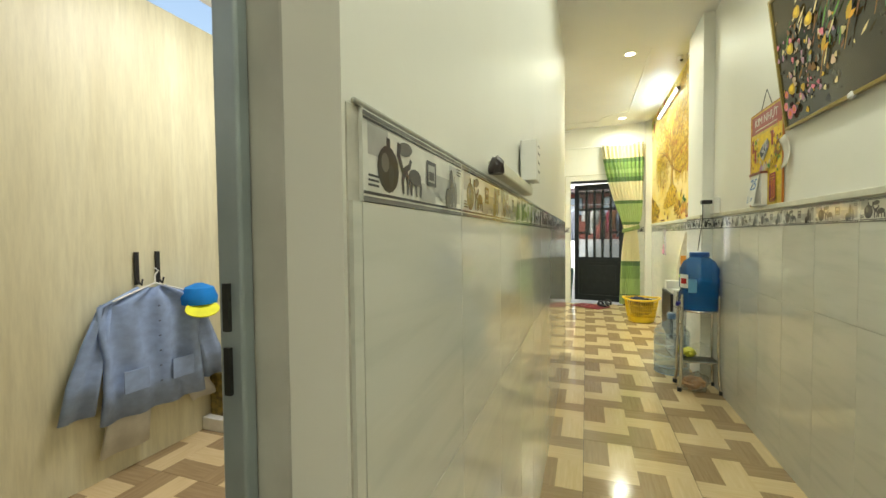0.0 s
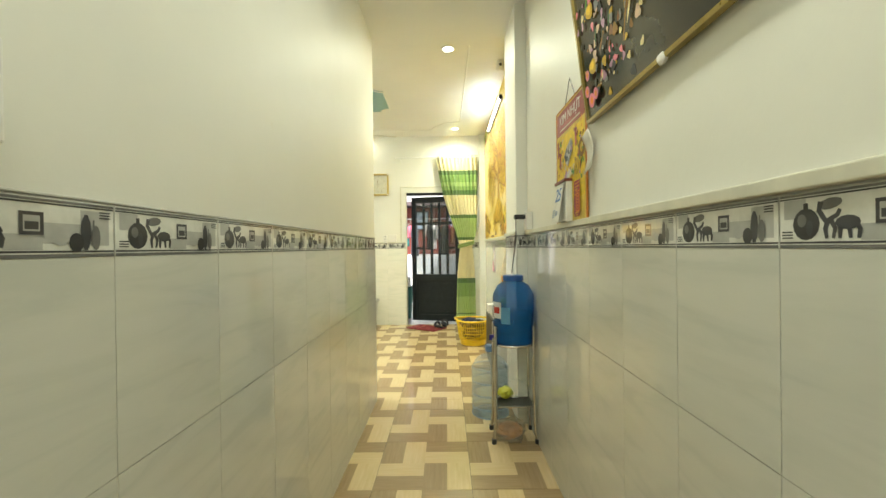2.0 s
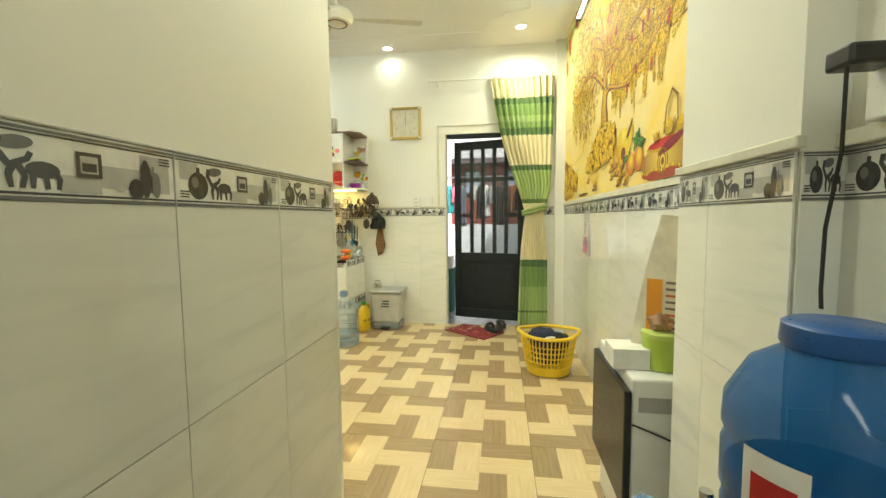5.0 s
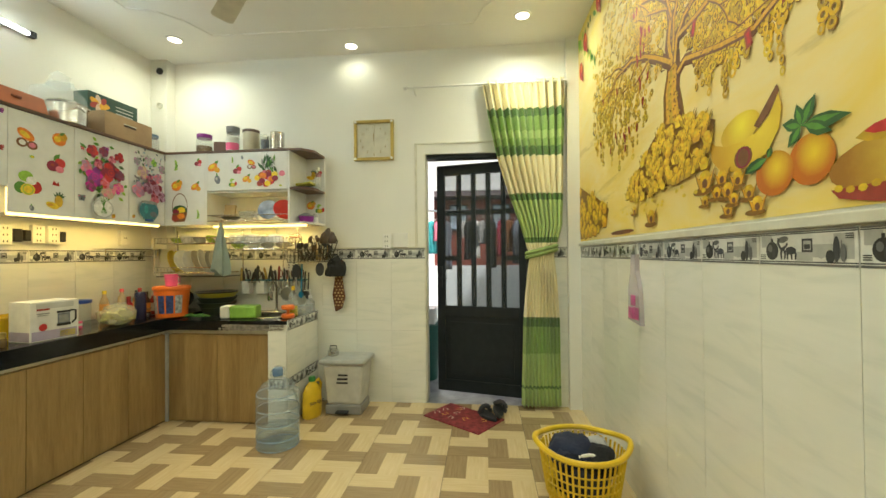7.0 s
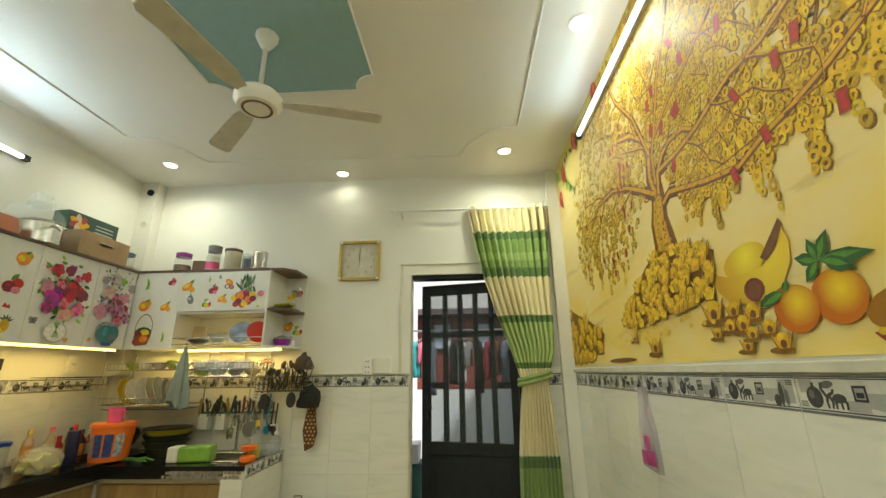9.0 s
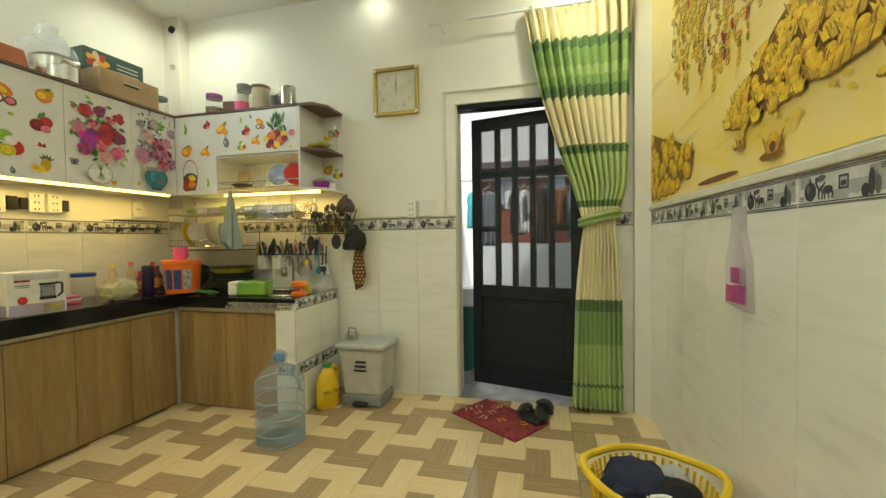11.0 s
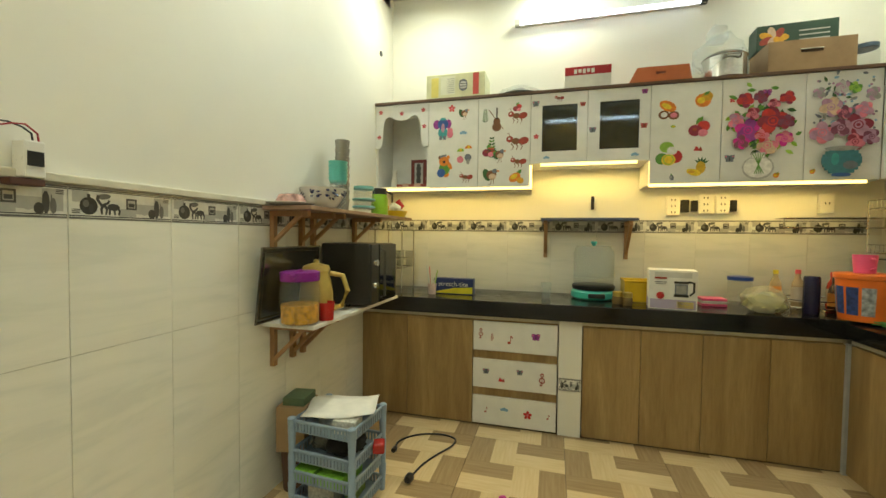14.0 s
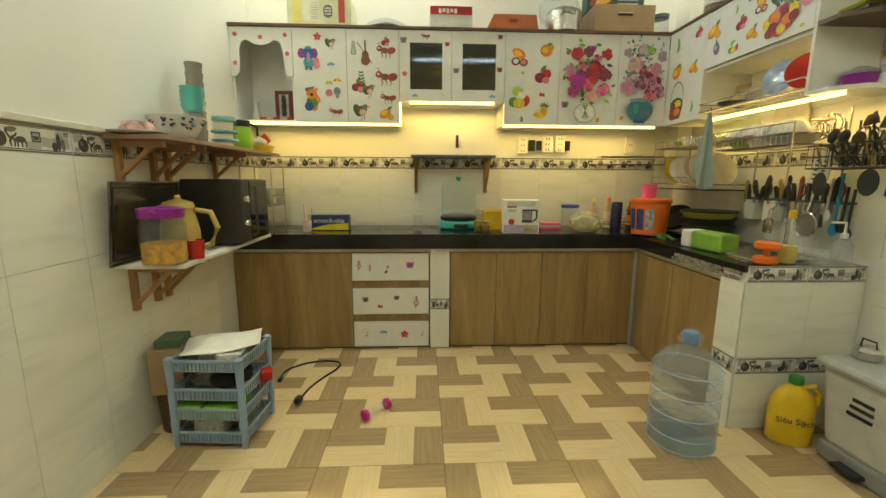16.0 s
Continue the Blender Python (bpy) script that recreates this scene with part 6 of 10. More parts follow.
def water_jug(x, y, z, level, label):
    t = thing("water_bottle", x, y, z, label, "water bottle", "big water bottles")
    add(t, "bottle_body", lathe(bm_new(), JUGP, 32), PALEJUG)
    if level:
        add(t, "water", lathe(bm_new(), [(0.11, 0.004), (0.127, 0.014), (0.129, 0.05), (0.122, 0.07), (0.128, 0.09), (0.128, level)], 28), WATER)
    add(t, "cap", lathe(bm_new(), [(0.032, 0.455), (0.033, 0.49), (0.028, 0.5)], 18), M("bottle_cap_blue", (0.05, 0.17, 0.4), 0.35))
    add(t, "neck_wrap", lumps(7, 0.045, 1, 0.9), CLEAR, "crumpled clear plastic over the neck").location = (0, 0, 0.445)
    # rings at the ribs, pale to stand for light caught there
    for rz_ in (0.012, 0.07, 0.16, 0.25, 0.345):
        add(t, "rib_ring", tube(bm_new(), [(0.131 * math.cos(a), 0.131 * math.sin(a), rz_) for a in [2 * math.pi * i / 28 for i in range(28)]], 0.0035, 5, closed=True), RIBFILM)
    add(t, "carry_handle", tube(bm_new(), [(0.13, 0, 0.30), (0.115, 0, 0.35), (0.10, 0, 0.37)], 0.009), PALEJUG)
    return t


water_jug(-1.11, 7.74, 0, 0.12, "almost empty pale blue water bottle standing on the kitchen floor")
water_jug(0.69, 5.12, 0, 0.30, "pale blue water bottle on the floor behind the stand")

# blue dispenser bottle on its steel stand
JX, JY = 0.80, 4.735
st = thing("bottle_stand", JX, JY, 0, "grey steel four-legged stand under a blue water dispenser", "stand")
for k, (dx, dy) in enumerate(((-0.125, -0.055), (0.12, -0.055), (-0.12, 0.11), (0.12, 0.11))):
    bm = tube(bm_new(), [(dx * 0.95, dy, 0.72), (dx * 0.96, dy, 0.35), (dx * 1.0, dy * 1.1, 0.1), (dx * 1.08, dy * 1.2, 0.012)], 0.011, 10)
    leg = add(st, "leg", bm, STEEL)
    add(st, "rubber_foot", lathe(bm_new(), [(0.015, 0), (0.015, 0.03)], 10, T(dx * 1.08, dy * 1.2, 0)), BLACK, par=leg)
add(st, "top_ring", tube(bm_new(), [(0.125 * math.cos(a), 0.025 + 0.125 * math.sin(a), 0.60) for a in [2 * math.pi * i / 24 for i in range(24)]], 0.008, 8, closed=True), STEEL)
add(st, "top_plate", lathe(bm_new(), [(0.118, 0.588), (0.118, 0.594)], 24, T(0, 0.025, 0)), STEEL)
add(st, "lower_ring", tube(bm_new(), [(-0.12, -0.055, 0.22), (0.12, -0.055, 0.22), (0.12, 0.11, 0.22), (-0.12, 0.11, 0.22)], 0.005, 8, closed=True), STEEL)
add(st, "lower_shelf", box(bm_new(), -0.115, 0.115, -0.05, 0.105, 0.215, 0.22), DARKMETAL)
jg = thing("water_dispenser", JX + 0.005, JY + 0.025, 0.596, "deep blue ribbed water dispenser bottle with a screw lid", "water bottle", "big water bottles")
prof = [(0.10, 0), (0.118, 0.012), (0.122, 0.05), (0.115, 0.065), (0.125, 0.085), (0.128, 0.14), (0.121, 0.155), (0.130, 0.175), (0.130, 0.235), (0.123, 0.25), (0.130, 0.268), (0.128, 0.31), (0.10, 0.365), (0.062, 0.392), (0.056, 0.40)]
add(jg, "bottle_body", lathe(bm_new(), prof, 36), BLUEJUG)
add(jg, "water", lathe(bm_new(), [(0.095, 0.006), (0.112, 0.014), (0.116, 0.05), (0.110, 0.065), (0.118, 0.085), (0.122, 0.14), (0.116, 0.155), (0.124, 0.175), (0.124, 0.2)], 30), make_film("deep_blue_water", (0.0, 0.10, 0.36), 0.4, 0.02))
add(jg, "screw_lid", lathe(bm_new(), [(0.064, 0.398), (0.066, 0.402), (0.064, 0.428), (0.058, 0.432)], 28), M("lid_blue", (0.015, 0.09, 0.33), 0.3))
bm = tube(bm_new(), [(-0.118, -0.02, 0.05), (-0.15, -0.035, 0.05)], 0.012, 10)
tube(bm, [(-0.148, -0.034, 0.062), (-0.15, -0.035, 0.03)], 0.011, 10)
add(jg, "tap", bm, M("tap_navy", (0.02, 0.02, 0.25), 0.3))
# curved paper labels on its side
for a0, a1, z0, z1, mt, off in ((3.35, 3.95, 0.17, 0.27, M("jug_label_white", (0.75, 0.75, 0.75), 0.4), 0.0015), (3.95, 4.4, 0.14, 0.24, M("jug_label_pale", (0.14, 0.36, 0.58), 0.4), 0.001), (3.45, 3.86, 0.20, 0.24, REDP, 0.0022)):
    bm = bm_new()
    vs = [[bm.verts.new(((0.130 + off) * math.cos(a0 + (a1 - a0) * i / 8), (0.130 + off) * math.sin(a0 + (a1 - a0) * i / 8), z)) for z in (z0, z1)] for i in range(9)]
    for i in range(8):
        bm.faces.new((vs[i][0], vs[i + 1][0], vs[i + 1][1], vs[i][1]))
    add(jg, "paper_label", bm, mt)
ob_ = thing("fruit_bag", 0.80, 4.75, 0.005, "clear bag of orange fruit slipped between the stand's legs", "bag")
add(ob_, "fruit", lumps(3, 0.075, 1, 0.6), M("orange_fruit", (0.62, 0.24, 0.03), 0.5, vary=0.5)).location = (-0.03, -0.01, 0)
b = add(ob_, "bag_film", lumps(5, 0.095, 1, 0.75), make_film("crinkled_film", (0.72, 0.68, 0.55), 0.25, 0.15))
b.rotation_euler = (0.3, -0.5, 0)
yb = thing("yellow_green_bag", 0.80, 4.85, 0.22, "small yellow and white bags on the stand's lower shelf", "bag")
add(yb, "yellow_bag", lumps(12, 0.05, 1), M("limeyellow_film", (0.60, 0.60, 0.05), 0.4)).location = (-0.04, 0, 0)
add(yb, "white_bag", lumps(15, 0.07, 1, 0.9), CLEAR).location = (0.04, 0.02, 0)

# charger box on the pillar with its cord
cb = thing("wall_socket_box", XR - 0.001, 4.825, 1.315, "white surface socket box with a black charger plugged in", "socket")
add(cb, "socket_box", box(bm_new(), -0.04, 0, -0.045, 0.045, 0, 0.115), WHITE, bevel=0.004)
add(cb, "plug", box(bm_new(), -0.11, -0.041, -0.02, 0.03, 0.07, 0.10), BLACK, bevel=0.005)
add(cb, "conduit", box(bm_new(), -0.02, 0, -0.02, 0.02, -0.005, 0.0), CREAM)
add(cb, "cord", tube(bm_new(), [(-0.10, 0.0, 0.07), (-0.10, 0.0, -0.05), (-0.115, 0.0, -0.16), (-0.13, -0.02, -0.25), (-0.135, -0.03, -0.275)], 0.003, 6), BLACK)

# appliance behind the pillar with boxes on it
ap = thing("small_fridge", 0.87, 5.72, 0, "low white appliance with a black front panel, standing beside the pillar", "appliance")
add(ap, "appliance_body", box(bm_new(), -0.10, 0.12, -0.22, 0.22, 0.22, 0.65), WHITE, bevel=0.008)
add(ap, "front_panel", box(bm_new(), -0.125, -0.101, -0.225, 0.225, 0.20, 0.61), BLACK, bevel=0.006)
add(ap, "base_stool", box(bm_new(), -0.09, 0.11, -0.21, 0.21, 0.0, 0.215), WHITE, bevel=0.004)
add(ap, "rating_plate", box(bm_new(), -0.08, 0.03, -0.2216, -0.2206, 0.54, 0.59), M("silver_label", (0.4, 0.4, 0.38), 0.4))
add(ap, "cable", tube(bm_new(), [(-0.10, -0.226, 0.50), (-0.02, -0.228, 0.47), (0.05, -0.228, 0.44), (0.12, -0.228, 0.42)], 0.003, 6), BLACK)
carton("white_box", 0.79, 5.64, 0.652, 0.12, 0.12, 0.07, PAPER, "small white box with tissue inside, on the appliance")
t = thing("lime_tub", 0.90, 5.62, 0.652, "lime green plastic tub with a bag on its lid", "tub")
add(t, "tub_body", lathe(bm_new(), [(0.06, 0), (0.065, 0.11)], 22), M("lime_tub_plastic", (0.42, 0.55, 0.08), 0.35))
add(t, "lid", lathe(bm_new(), [(0.068, 0.11), (0.068, 0.125), (0.06, 0.13)], 22), M("lime_lid", (0.48, 0.58, 0.14), 0.35))
add(t, "tied_bag", lumps(21, 0.045, 1, 0.8), M("brown_snack_bag", (0.36, 0.19, 0.08), 0.35, vary=0.5)).location = (0, 0, 0.13)
sk2 = thing("hanging_sack", 0.90, 5.60, 0.72, "folded white and orange printed sack hung on the wall", "sack", rz=55)
bm = prism(bm_new(), [(-0.11, 0), (0.11, 0.0), (0.10, 0.2), (0.085, 0.36), (0.06, 0.45), (-0.02, 0.46), (-0.06, 0.30), (-0.09, 0.14)], 0.03, Matrix(((0, 0, 1, 0), (-1, 0, 0, 0), (0, 1, 0, 0), (0, 0, 0, 1))))
add(sk2, "sack_cloth", bm, M("sack_white", (0.72, 0.66, 0.52), 0.5, vary=0.2, bump=0.5), smooth=False)
for q in range(9):
    add(sk2, "printed_line", box(bm_new(), -0.0012, -0.0002, -0.075, 0.0, 0.05 + q * 0.022, 0.058 + q * 0.022), M("sack_print" + str(q % 3), (0.20, 0.14, 0.12) if q % 3 else (0.6, 0.15, 0.04), 0.5))
add(sk2, "orange_panel", box(bm_new(), -0.0012, -0.0002, 0.01, 0.06, 0.02, 0.24), M("sack_orange", (0.75, 0.30, 0.03), 0.5))

# laundry basket
bk = thing("laundry_basket", 0.705, 7.26, 0, "yellow slatted plastic laundry basket holding dark clothes", "basket")
R0, R1, HB = 0.155, 0.205, 0.30
add(bk, "basket_base", lathe(bm_new(), [(R0 - 0.01, 0), (R0 + 0.003, 0.01), (R0 + 0.012, 0.075), (R0 + 0.006, 0.075), (R0 - 0.004, 0.012)], 36), YELLOWP)
sl = None
for i in range(44):
    a = 2 * math.pi * i / 44
    bm = bm_new()
    ra, rb = R0 + 0.012, R1 - 0.004
    tube(bm, [(ra * math.cos(a), ra * math.sin(a), 0.07), (rb * math.cos(a), rb * math.sin(a), HB - 0.02)], 0.0055, 5)
    add(bk, "slat", bm, YELLOWP)
for z in (0.11, 0.15, 0.19, 0.23):
    r = R0 + 0.012 + (R1 - R0 - 0.016) * (z - 0.07) / (HB - 0.09)
    add(bk, "hoop", tube(bm_new(), [(r * math.cos(a), r * math.sin(a), z) for a in [2 * math.pi * i / 36 for i in range(36)]], 0.004, 5, closed=True), YELLOWP)
add(bk, "rim", tube(bm_new(), [(R1 * math.cos(a) * (1 + 0.10 * abs(math.cos(a)) ** 8), R1 * math.sin(a), HB + 0.022 * abs(math.cos(a)) ** 6) for a in [2 * math.pi * i / 40 for i in range(40)]], 0.014, 8, closed=True), YELLOWP)
cl = thing("clothes_heap", 0.70, 7.26, 0.09, "navy, black and white clothes heaped in the laundry basket", "clothes")
for q, (x, y, z, r, c, sd) in enumerate(((-0.03, 0.02, 0.08, 0.12, (0.012, 0.018, 0.045), 31), (0.07, -0.04, 0.10, 0.09, (0.01, 0.01, 0.012), 33), (0.09, 0.07, 0.14, 0.055, (0.38, 0.38, 0.38), 35), (-0.08, -0.03, 0.12, 0.07, (0.015, 0.02, 0.05), 37), (0.0, 0.0, -0.02, 0.13, (0.03, 0.03, 0.04), 39))):
    add(cl, "garment", lumps(sd, r, 1, 0.7), M("garment_cloth" + str(q), c, 0.9, bump=0.4)).location = (x, y, z)
add(cl, "white_stripe", tube(bm_new(), [(-0.13, 0.02, 0.14), (-0.11, 0.05, 0.2), (-0.06, 0.06, 0.222), (-0.02, 0.03, 0.21)], 0.006), PAPER)
add(cl, "white_stripe", tube(bm_new(), [(-0.03, -0.09, 0.19), (0.02, -0.09, 0.2), (0.06, -0.08, 0.19)], 0.008), PAPER)

# hanging snack bag, door mat, shoe, bin, detergent jug
bg = thing("hanging_bag", XM - 0.008, 7.30, 0.885, "clear bag with pink packets hung on the tiled wall", "bag")
bm = prism(bm_new(), [(-0.085, 0), (0.08, 0.01), (0.075, 0.16), (0.04, 0.26), (0.03, 0.34), (-0.03, 0.34), (-0.03, 0.26), (-0.07, 0.16)], 0.02, Matrix(((0, 0, -1, 0), (1, 0, 0, 0), (0, 1, 0, 0), (0, 0, 0, 1))))
add(bg, "bag_film", bm, make_film("milky_bag_film", (0.75, 0.68, 0.72), 0.4, 0.15, 0.1), smooth=False)
for q, (y, z, s) in enumerate(((-0.035, 0.05, 0.034), (0.035, 0.045, 0.032), (0.0, 0.11, 0.03))):
    add(bg, "pink_packet", box(bm_new(), -0.024, -0.021, y - s, y + s, z - s * 0.8, z + s), M("packet_pink" + str(q), (0.55, 0.08, 0.30), 0.3, vary=0.5), bevel=0.002)
mt_ = thing("door_mat", 0.07, 8.27, 0, "dark red patterned door mat lying askew by the back door", "mat", rz=-35)
add(mt_, "mat_body", box(bm_new(), -0.26, 0.26, -0.165, 0.165, 0.001, 0.010), M("mat_red", (0.24, 0.03, 0.035), 0.9, vary=0.5, scale=30, bump=0.6), bevel=0.004)
p = Print(0.0001)
p.lift = 0.0112
rn = random.Random(8)
for _ in range(9):
    x, y, a = rn.uniform(-0.2, 0.2), rn.uniform(-0.11, 0.11), rn.uniform(0, 6)
    p.limb([(x, y), (x + 0.03 * math.cos(a), y + 0.03 * math.sin(a)), (x + 0.05 * math.cos(a + 0.8), y + 0.05 * math.sin(a + 0.8)), (x + 0.03 * math.cos(a + 1.8), y + 0.04 * math.sin(a + 1.8))], 0.009, 0.006, "amber" if rn.random() < 0.5 else "beige")
ob = p.done("mat_pattern", Matrix.Identity(4), None, "faded curling pattern")
ob.parent = mt_
sh = thing("slipper_pair", 0.275, 8.30, 0.011, "black rubber slippers tipped on the door mat", "slippers", rz=20)
for k, (x, rz, ry) in enumerate(((-0.03, 10, 0), (0.055, -25, 35))):
    bm = prism(bm_new(), [(px * 1.0, py) for px, py in ell(0.045, 0.115, 16, wob=0.08)], 0.025)
    b = add(sh, "slipper", bm, M("black_rubber" + str(k), (0.02, 0.02, 0.022), 0.6), bevel=0.006)
    b.rotation_euler, b.location = (0, radians(ry), radians(rz)), (x, 0, 0.028 * k)
    bm = bm_new()
    for i in range(10):
        pass
    c = add(sh, "strap", tube(bm, [(0.045 * math.cos(a), 0.03, 0.02 + 0.05 * math.sin(a)) for a in [math.pi * i / 9 for i in range(10)]], 0.018, 8), M("strap_rubber" + str(k), (0.03, 0.03, 0.035), 0.6), par=b)
bn = thing("pedal_bin", -0.86, 8.38, 0, "light grey plastic pedal bin with printed marks, against the wall", "bin", rz=0)
bm = bm_new()
for f in ((0.15, 0.115, 0.10, 0.10, 0.36),):
    a = [bm.verts.new(v) for v in ((-0.135, -0.11, 0.07), (0.135, -0.11, 0.07), (0.135, 0.11, 0.07), (-0.135, 0.11, 0.07))]
    c = [bm.verts.new(v) for v in ((-0.165, -0.13, 0.385), (0.165, -0.13, 0.385), (0.165, 0.13, 0.385), (-0.165, 0.13, 0.385))]
    bm.faces.new(a[::-1]), bm.faces.new(c)
    for i in range(4):
        bm.faces.new((a[i], a[(i + 1) % 4], c[(i + 1) % 4], c[i]))
add(bn, "bin_body", bm, GREYP, bevel=0.02)
add(bn, "bin_base", box(bm_new(), -0.145, 0.145, -0.12, 0.115, 0, 0.075), M("bin_base_grey", (0.25, 0.25, 0.24), 0.5), bevel=0.012)
add(bn, "bin_lid", box(bm_new(), -0.185, 0.185, -0.15, 0.14, 0.385, 0.425), M("bin_lid_grey", (0.40, 0.41, 0.39), 0.4), bevel=0.018)
add(bn, "pedal", box(bm_new(), -0.05, 0.05, -0.165, -0.115, 0.02, 0.035), BLACK, bevel=0.006)
for i in range(3):
    add(bn, "printed_mark", box(bm_new(), -0.05 + i * 0.008, 0.04, -0.1275 - i * 0.0015, -0.1265 + 0.004, 0.24 + i * 0.03, 0.252 + i * 0.03), BLACK)
kt = thing("steel_kettle", -0.98, 8.38, 0.425, "small steel pot standing on the bin lid", "pot")
add(kt, "pot_body", lathe(bm_new(), [(0.035, 0), (0.045, 0.01), (0.045, 0.04), (0.03, 0.055)], 18), STEEL)
add(kt, "pot_handle", tube(bm_new(), [(-0.03, 0, 0.05), (-0.025, 0, 0.08), (0.025, 0, 0.08), (0.03, 0, 0.05)], 0.004), DARKMETAL)
dj = thing("detergent_jug", -1.085, 8.21, 0, "yellow dish soap jug with green cap beside the tiled counter end", "jug", rz=65)
add(dj, "jug_body", lathe(bm_new(), [(0.07, 0), (0.082, 0.012), (0.085, 0.10), (0.08, 0.19), (0.055, 0.24), (0.028, 0.265), (0.024, 0.275)], 26, sy=0.62), YELLOWP)
add(dj, "jug_cap", lathe(bm_new(), [(0.026, 0.272), (0.026, 0.30), (0.022, 0.305)], 16), M("cap_green", (0.03, 0.22, 0.04), 0.35))
add(dj, "jug_handle", tube(bm_new(), [(0.03, 0, 0.26), (0.065, 0, 0.27), (0.085, 0, 0.235), (0.08, 0, 0.19)], 0.012, 10), YELLOWP)
b = words(dj, "Siêu Sạch", 0.036, 0, -0.0545, 0.12, M("label_black", (0.02, 0.02, 0.05), 0.4))
b.name = "printed_words"
b2 = thing("dark_jug", -1.0, 8.44, 0, "dark olive bottle behind the soap jug", "bottle")
add(b2, "bottle_body", lathe(bm_new(), [(0.05, 0), (0.052, 0.2), (0.03, 0.25), (0.02, 0.27)], 18), M("olive_plastic", (0.08, 0.09, 0.02), 0.4))

# ---- the south wall: shelves and what they carry ----


def shelf_on_wall(x0, x1, z, depth, label, brackets, mat, drop=0.17):
    t = thing("wall_shelf", (x0 + x1) / 2, YN + 0.007, z, label, "shelf", "wall shelves")
    c = (x0 + x1) / 2
    add(t, "shelf_board", box(bm_new(), x0 - c, x1 - c, 0, depth, -0.009, 0.009), mat, bevel=0.002)
    for x in brackets:
        bm = box(bm_new(), x - c - 0.012, x - c + 0.012, 0, 0.022, -drop, -0.01)
        box(bm, x - c - 0.012, x - c + 0.012, 0.022, depth * 0.8, -0.034, -0.01)
        k = math.hypot(depth * 0.6, drop * 0.75)
        box(bm, -0.009, 0.009, -0.008, 0.008, 0, k, T(x - c, 0.018, -drop * 0.85, -math.degrees(math.atan2(depth * 0.6, drop * 0.75)), 0, 0))
        add(t, "bracket", bm, PINE)
    return t


shelf_on_wall(-2.42, -1.18, 1.278, 0.24, "long wooden wall shelf on pine brackets, crowded with bowls and cups", (-1.24, -1.45, -1.55, -2.0), M("shelf_brown", (0.30, 0.19, 0.13), 0.5, vary=0.25))
shelf_on_wall(-2.11, -1.17, 0.775, 0.26, "white wooden wall shelf on pine brackets carrying the microwave", (-1.24, -1.38, -1.46), PAPER, 0.20)
mw = thing("microwave", -1.77, 5.575, 0.80, "black microwave oven on the lower wall shelf", "microwave")
MWB = M("microwave_black", (0.035, 0.034, 0.03), 0.38)
add(mw, "oven_body", box(bm_new(), -0.165, 0.165, -0.145, 0.135, 0, 0.32), MWB, bevel=0.008)
add(mw, "oven_door", box(bm_new(), -0.162, 0.07, 0.136, 0.15, 0.005, 0.315), M("oven_glass", (0.012, 0.012, 0.012), 0.08), bevel=0.004)
add(mw, "door_handle", tube(bm_new(), [(0.06, 0.152, 0.03), (0.06, 0.175, 0.04), (0.06, 0.175, 0.28), (0.06, 0.152, 0.29)], 0.007), MWB)
add(mw, "control_panel", box(bm_new(), 0.075, 0.162, 0.136, 0.146, 0.005, 0.315), MWB)
for z in (0.22, 0.10):
    add(mw, "knob", lathe(bm_new(), [(0.02, 0), (0.017, 0.015)], 16, T(0.118, 0.147, z, -90)), STEEL)
for x in (-0.14, 0.14):
    add(mw, "foot", lathe(bm_new(), [(0.012, -0.014), (0.012, 0)], 10, T(x, 0, 0)), BLACK)
tr = thing("baking_tray", -1.315, 5.43, 0.787, "dark metal tray leaning upright on the wall behind a jar", "tray")
bm = box(bm_new(), -0.21, 0.21, 0, 0.004, 0, 0.32)
tube(bm, [(-0.21, 0.006, 0.004), (0.21, 0.006, 0.004), (0.21, 0.006, 0.32), (-0.21, 0.006, 0.32)], 0.007, 8, closed=True)
tube(bm, [(-0.19, 0.006, 0.02), (0.19, 0.006, 0.02), (0.19, 0.006, 0.30), (-0.19, 0.006, 0.30)], 0.004, 6, closed=True)
b = add(tr, "tray_sheet", bm, M("tray_metal", (0.20, 0.19, 0.16), 0.18, metal=0.85), smooth=False)
b.rotation_euler = (radians(-6), 0, 0)
pk = jar("pickle_jar", -1.195, 5.585, 0.785, 0.083, 0.19, CLEARGLASS, PURPLEP, "glass jar of yellow pickles with a purple lid, on the shelf", M("pickles", (0.66, 0.33, 0.015), 0.4, vary=0.6, scale=60), lidh=0.035, neck=0.9)
add(pk, "lid_handle", tube(bm_new(), [(-0.03, 0, 0.21), (0.03, 0.02, 0.225), (0.09, 0.02, 0.205)], 0.012), PURPLEP)
ke = thing("yellow_kettle", -1.355, 5.56, 0.785, "mustard yellow plastic pitcher with a lid and a big handle", "pitcher")
YK = M("mustard_plastic", (0.56, 0.42, 0.11), 0.3)
add(ke, "pitcher_body", lathe(bm_new(), [(0.065, 0), (0.075, 0.02), (0.076, 0.11), (0.066, 0.17), (0.056, 0.2), (0.06, 0.215)], 24), YK)
add(ke, "pitcher_lid", lathe(bm_new(), [(0.064, 0.213), (0.058, 0.235), (0.012, 0.25), (0.012, 0.262), (0.006, 0.266)], 24), YK)
add(ke, "pitcher_handle", tube(bm_new(), [(-0.03, 0.055, 0.20), (-0.04, 0.115, 0.19), (-0.05, 0.135, 0.12), (-0.04, 0.11, 0.05), (-0.03, 0.07, 0.035)], 0.012, 10), YK)
add(ke, "pitcher_spout", tube(bm_new(), [(-0.045, -0.01, 0.17), (-0.075, -0.01, 0.21)], 0.014, 10), YK)
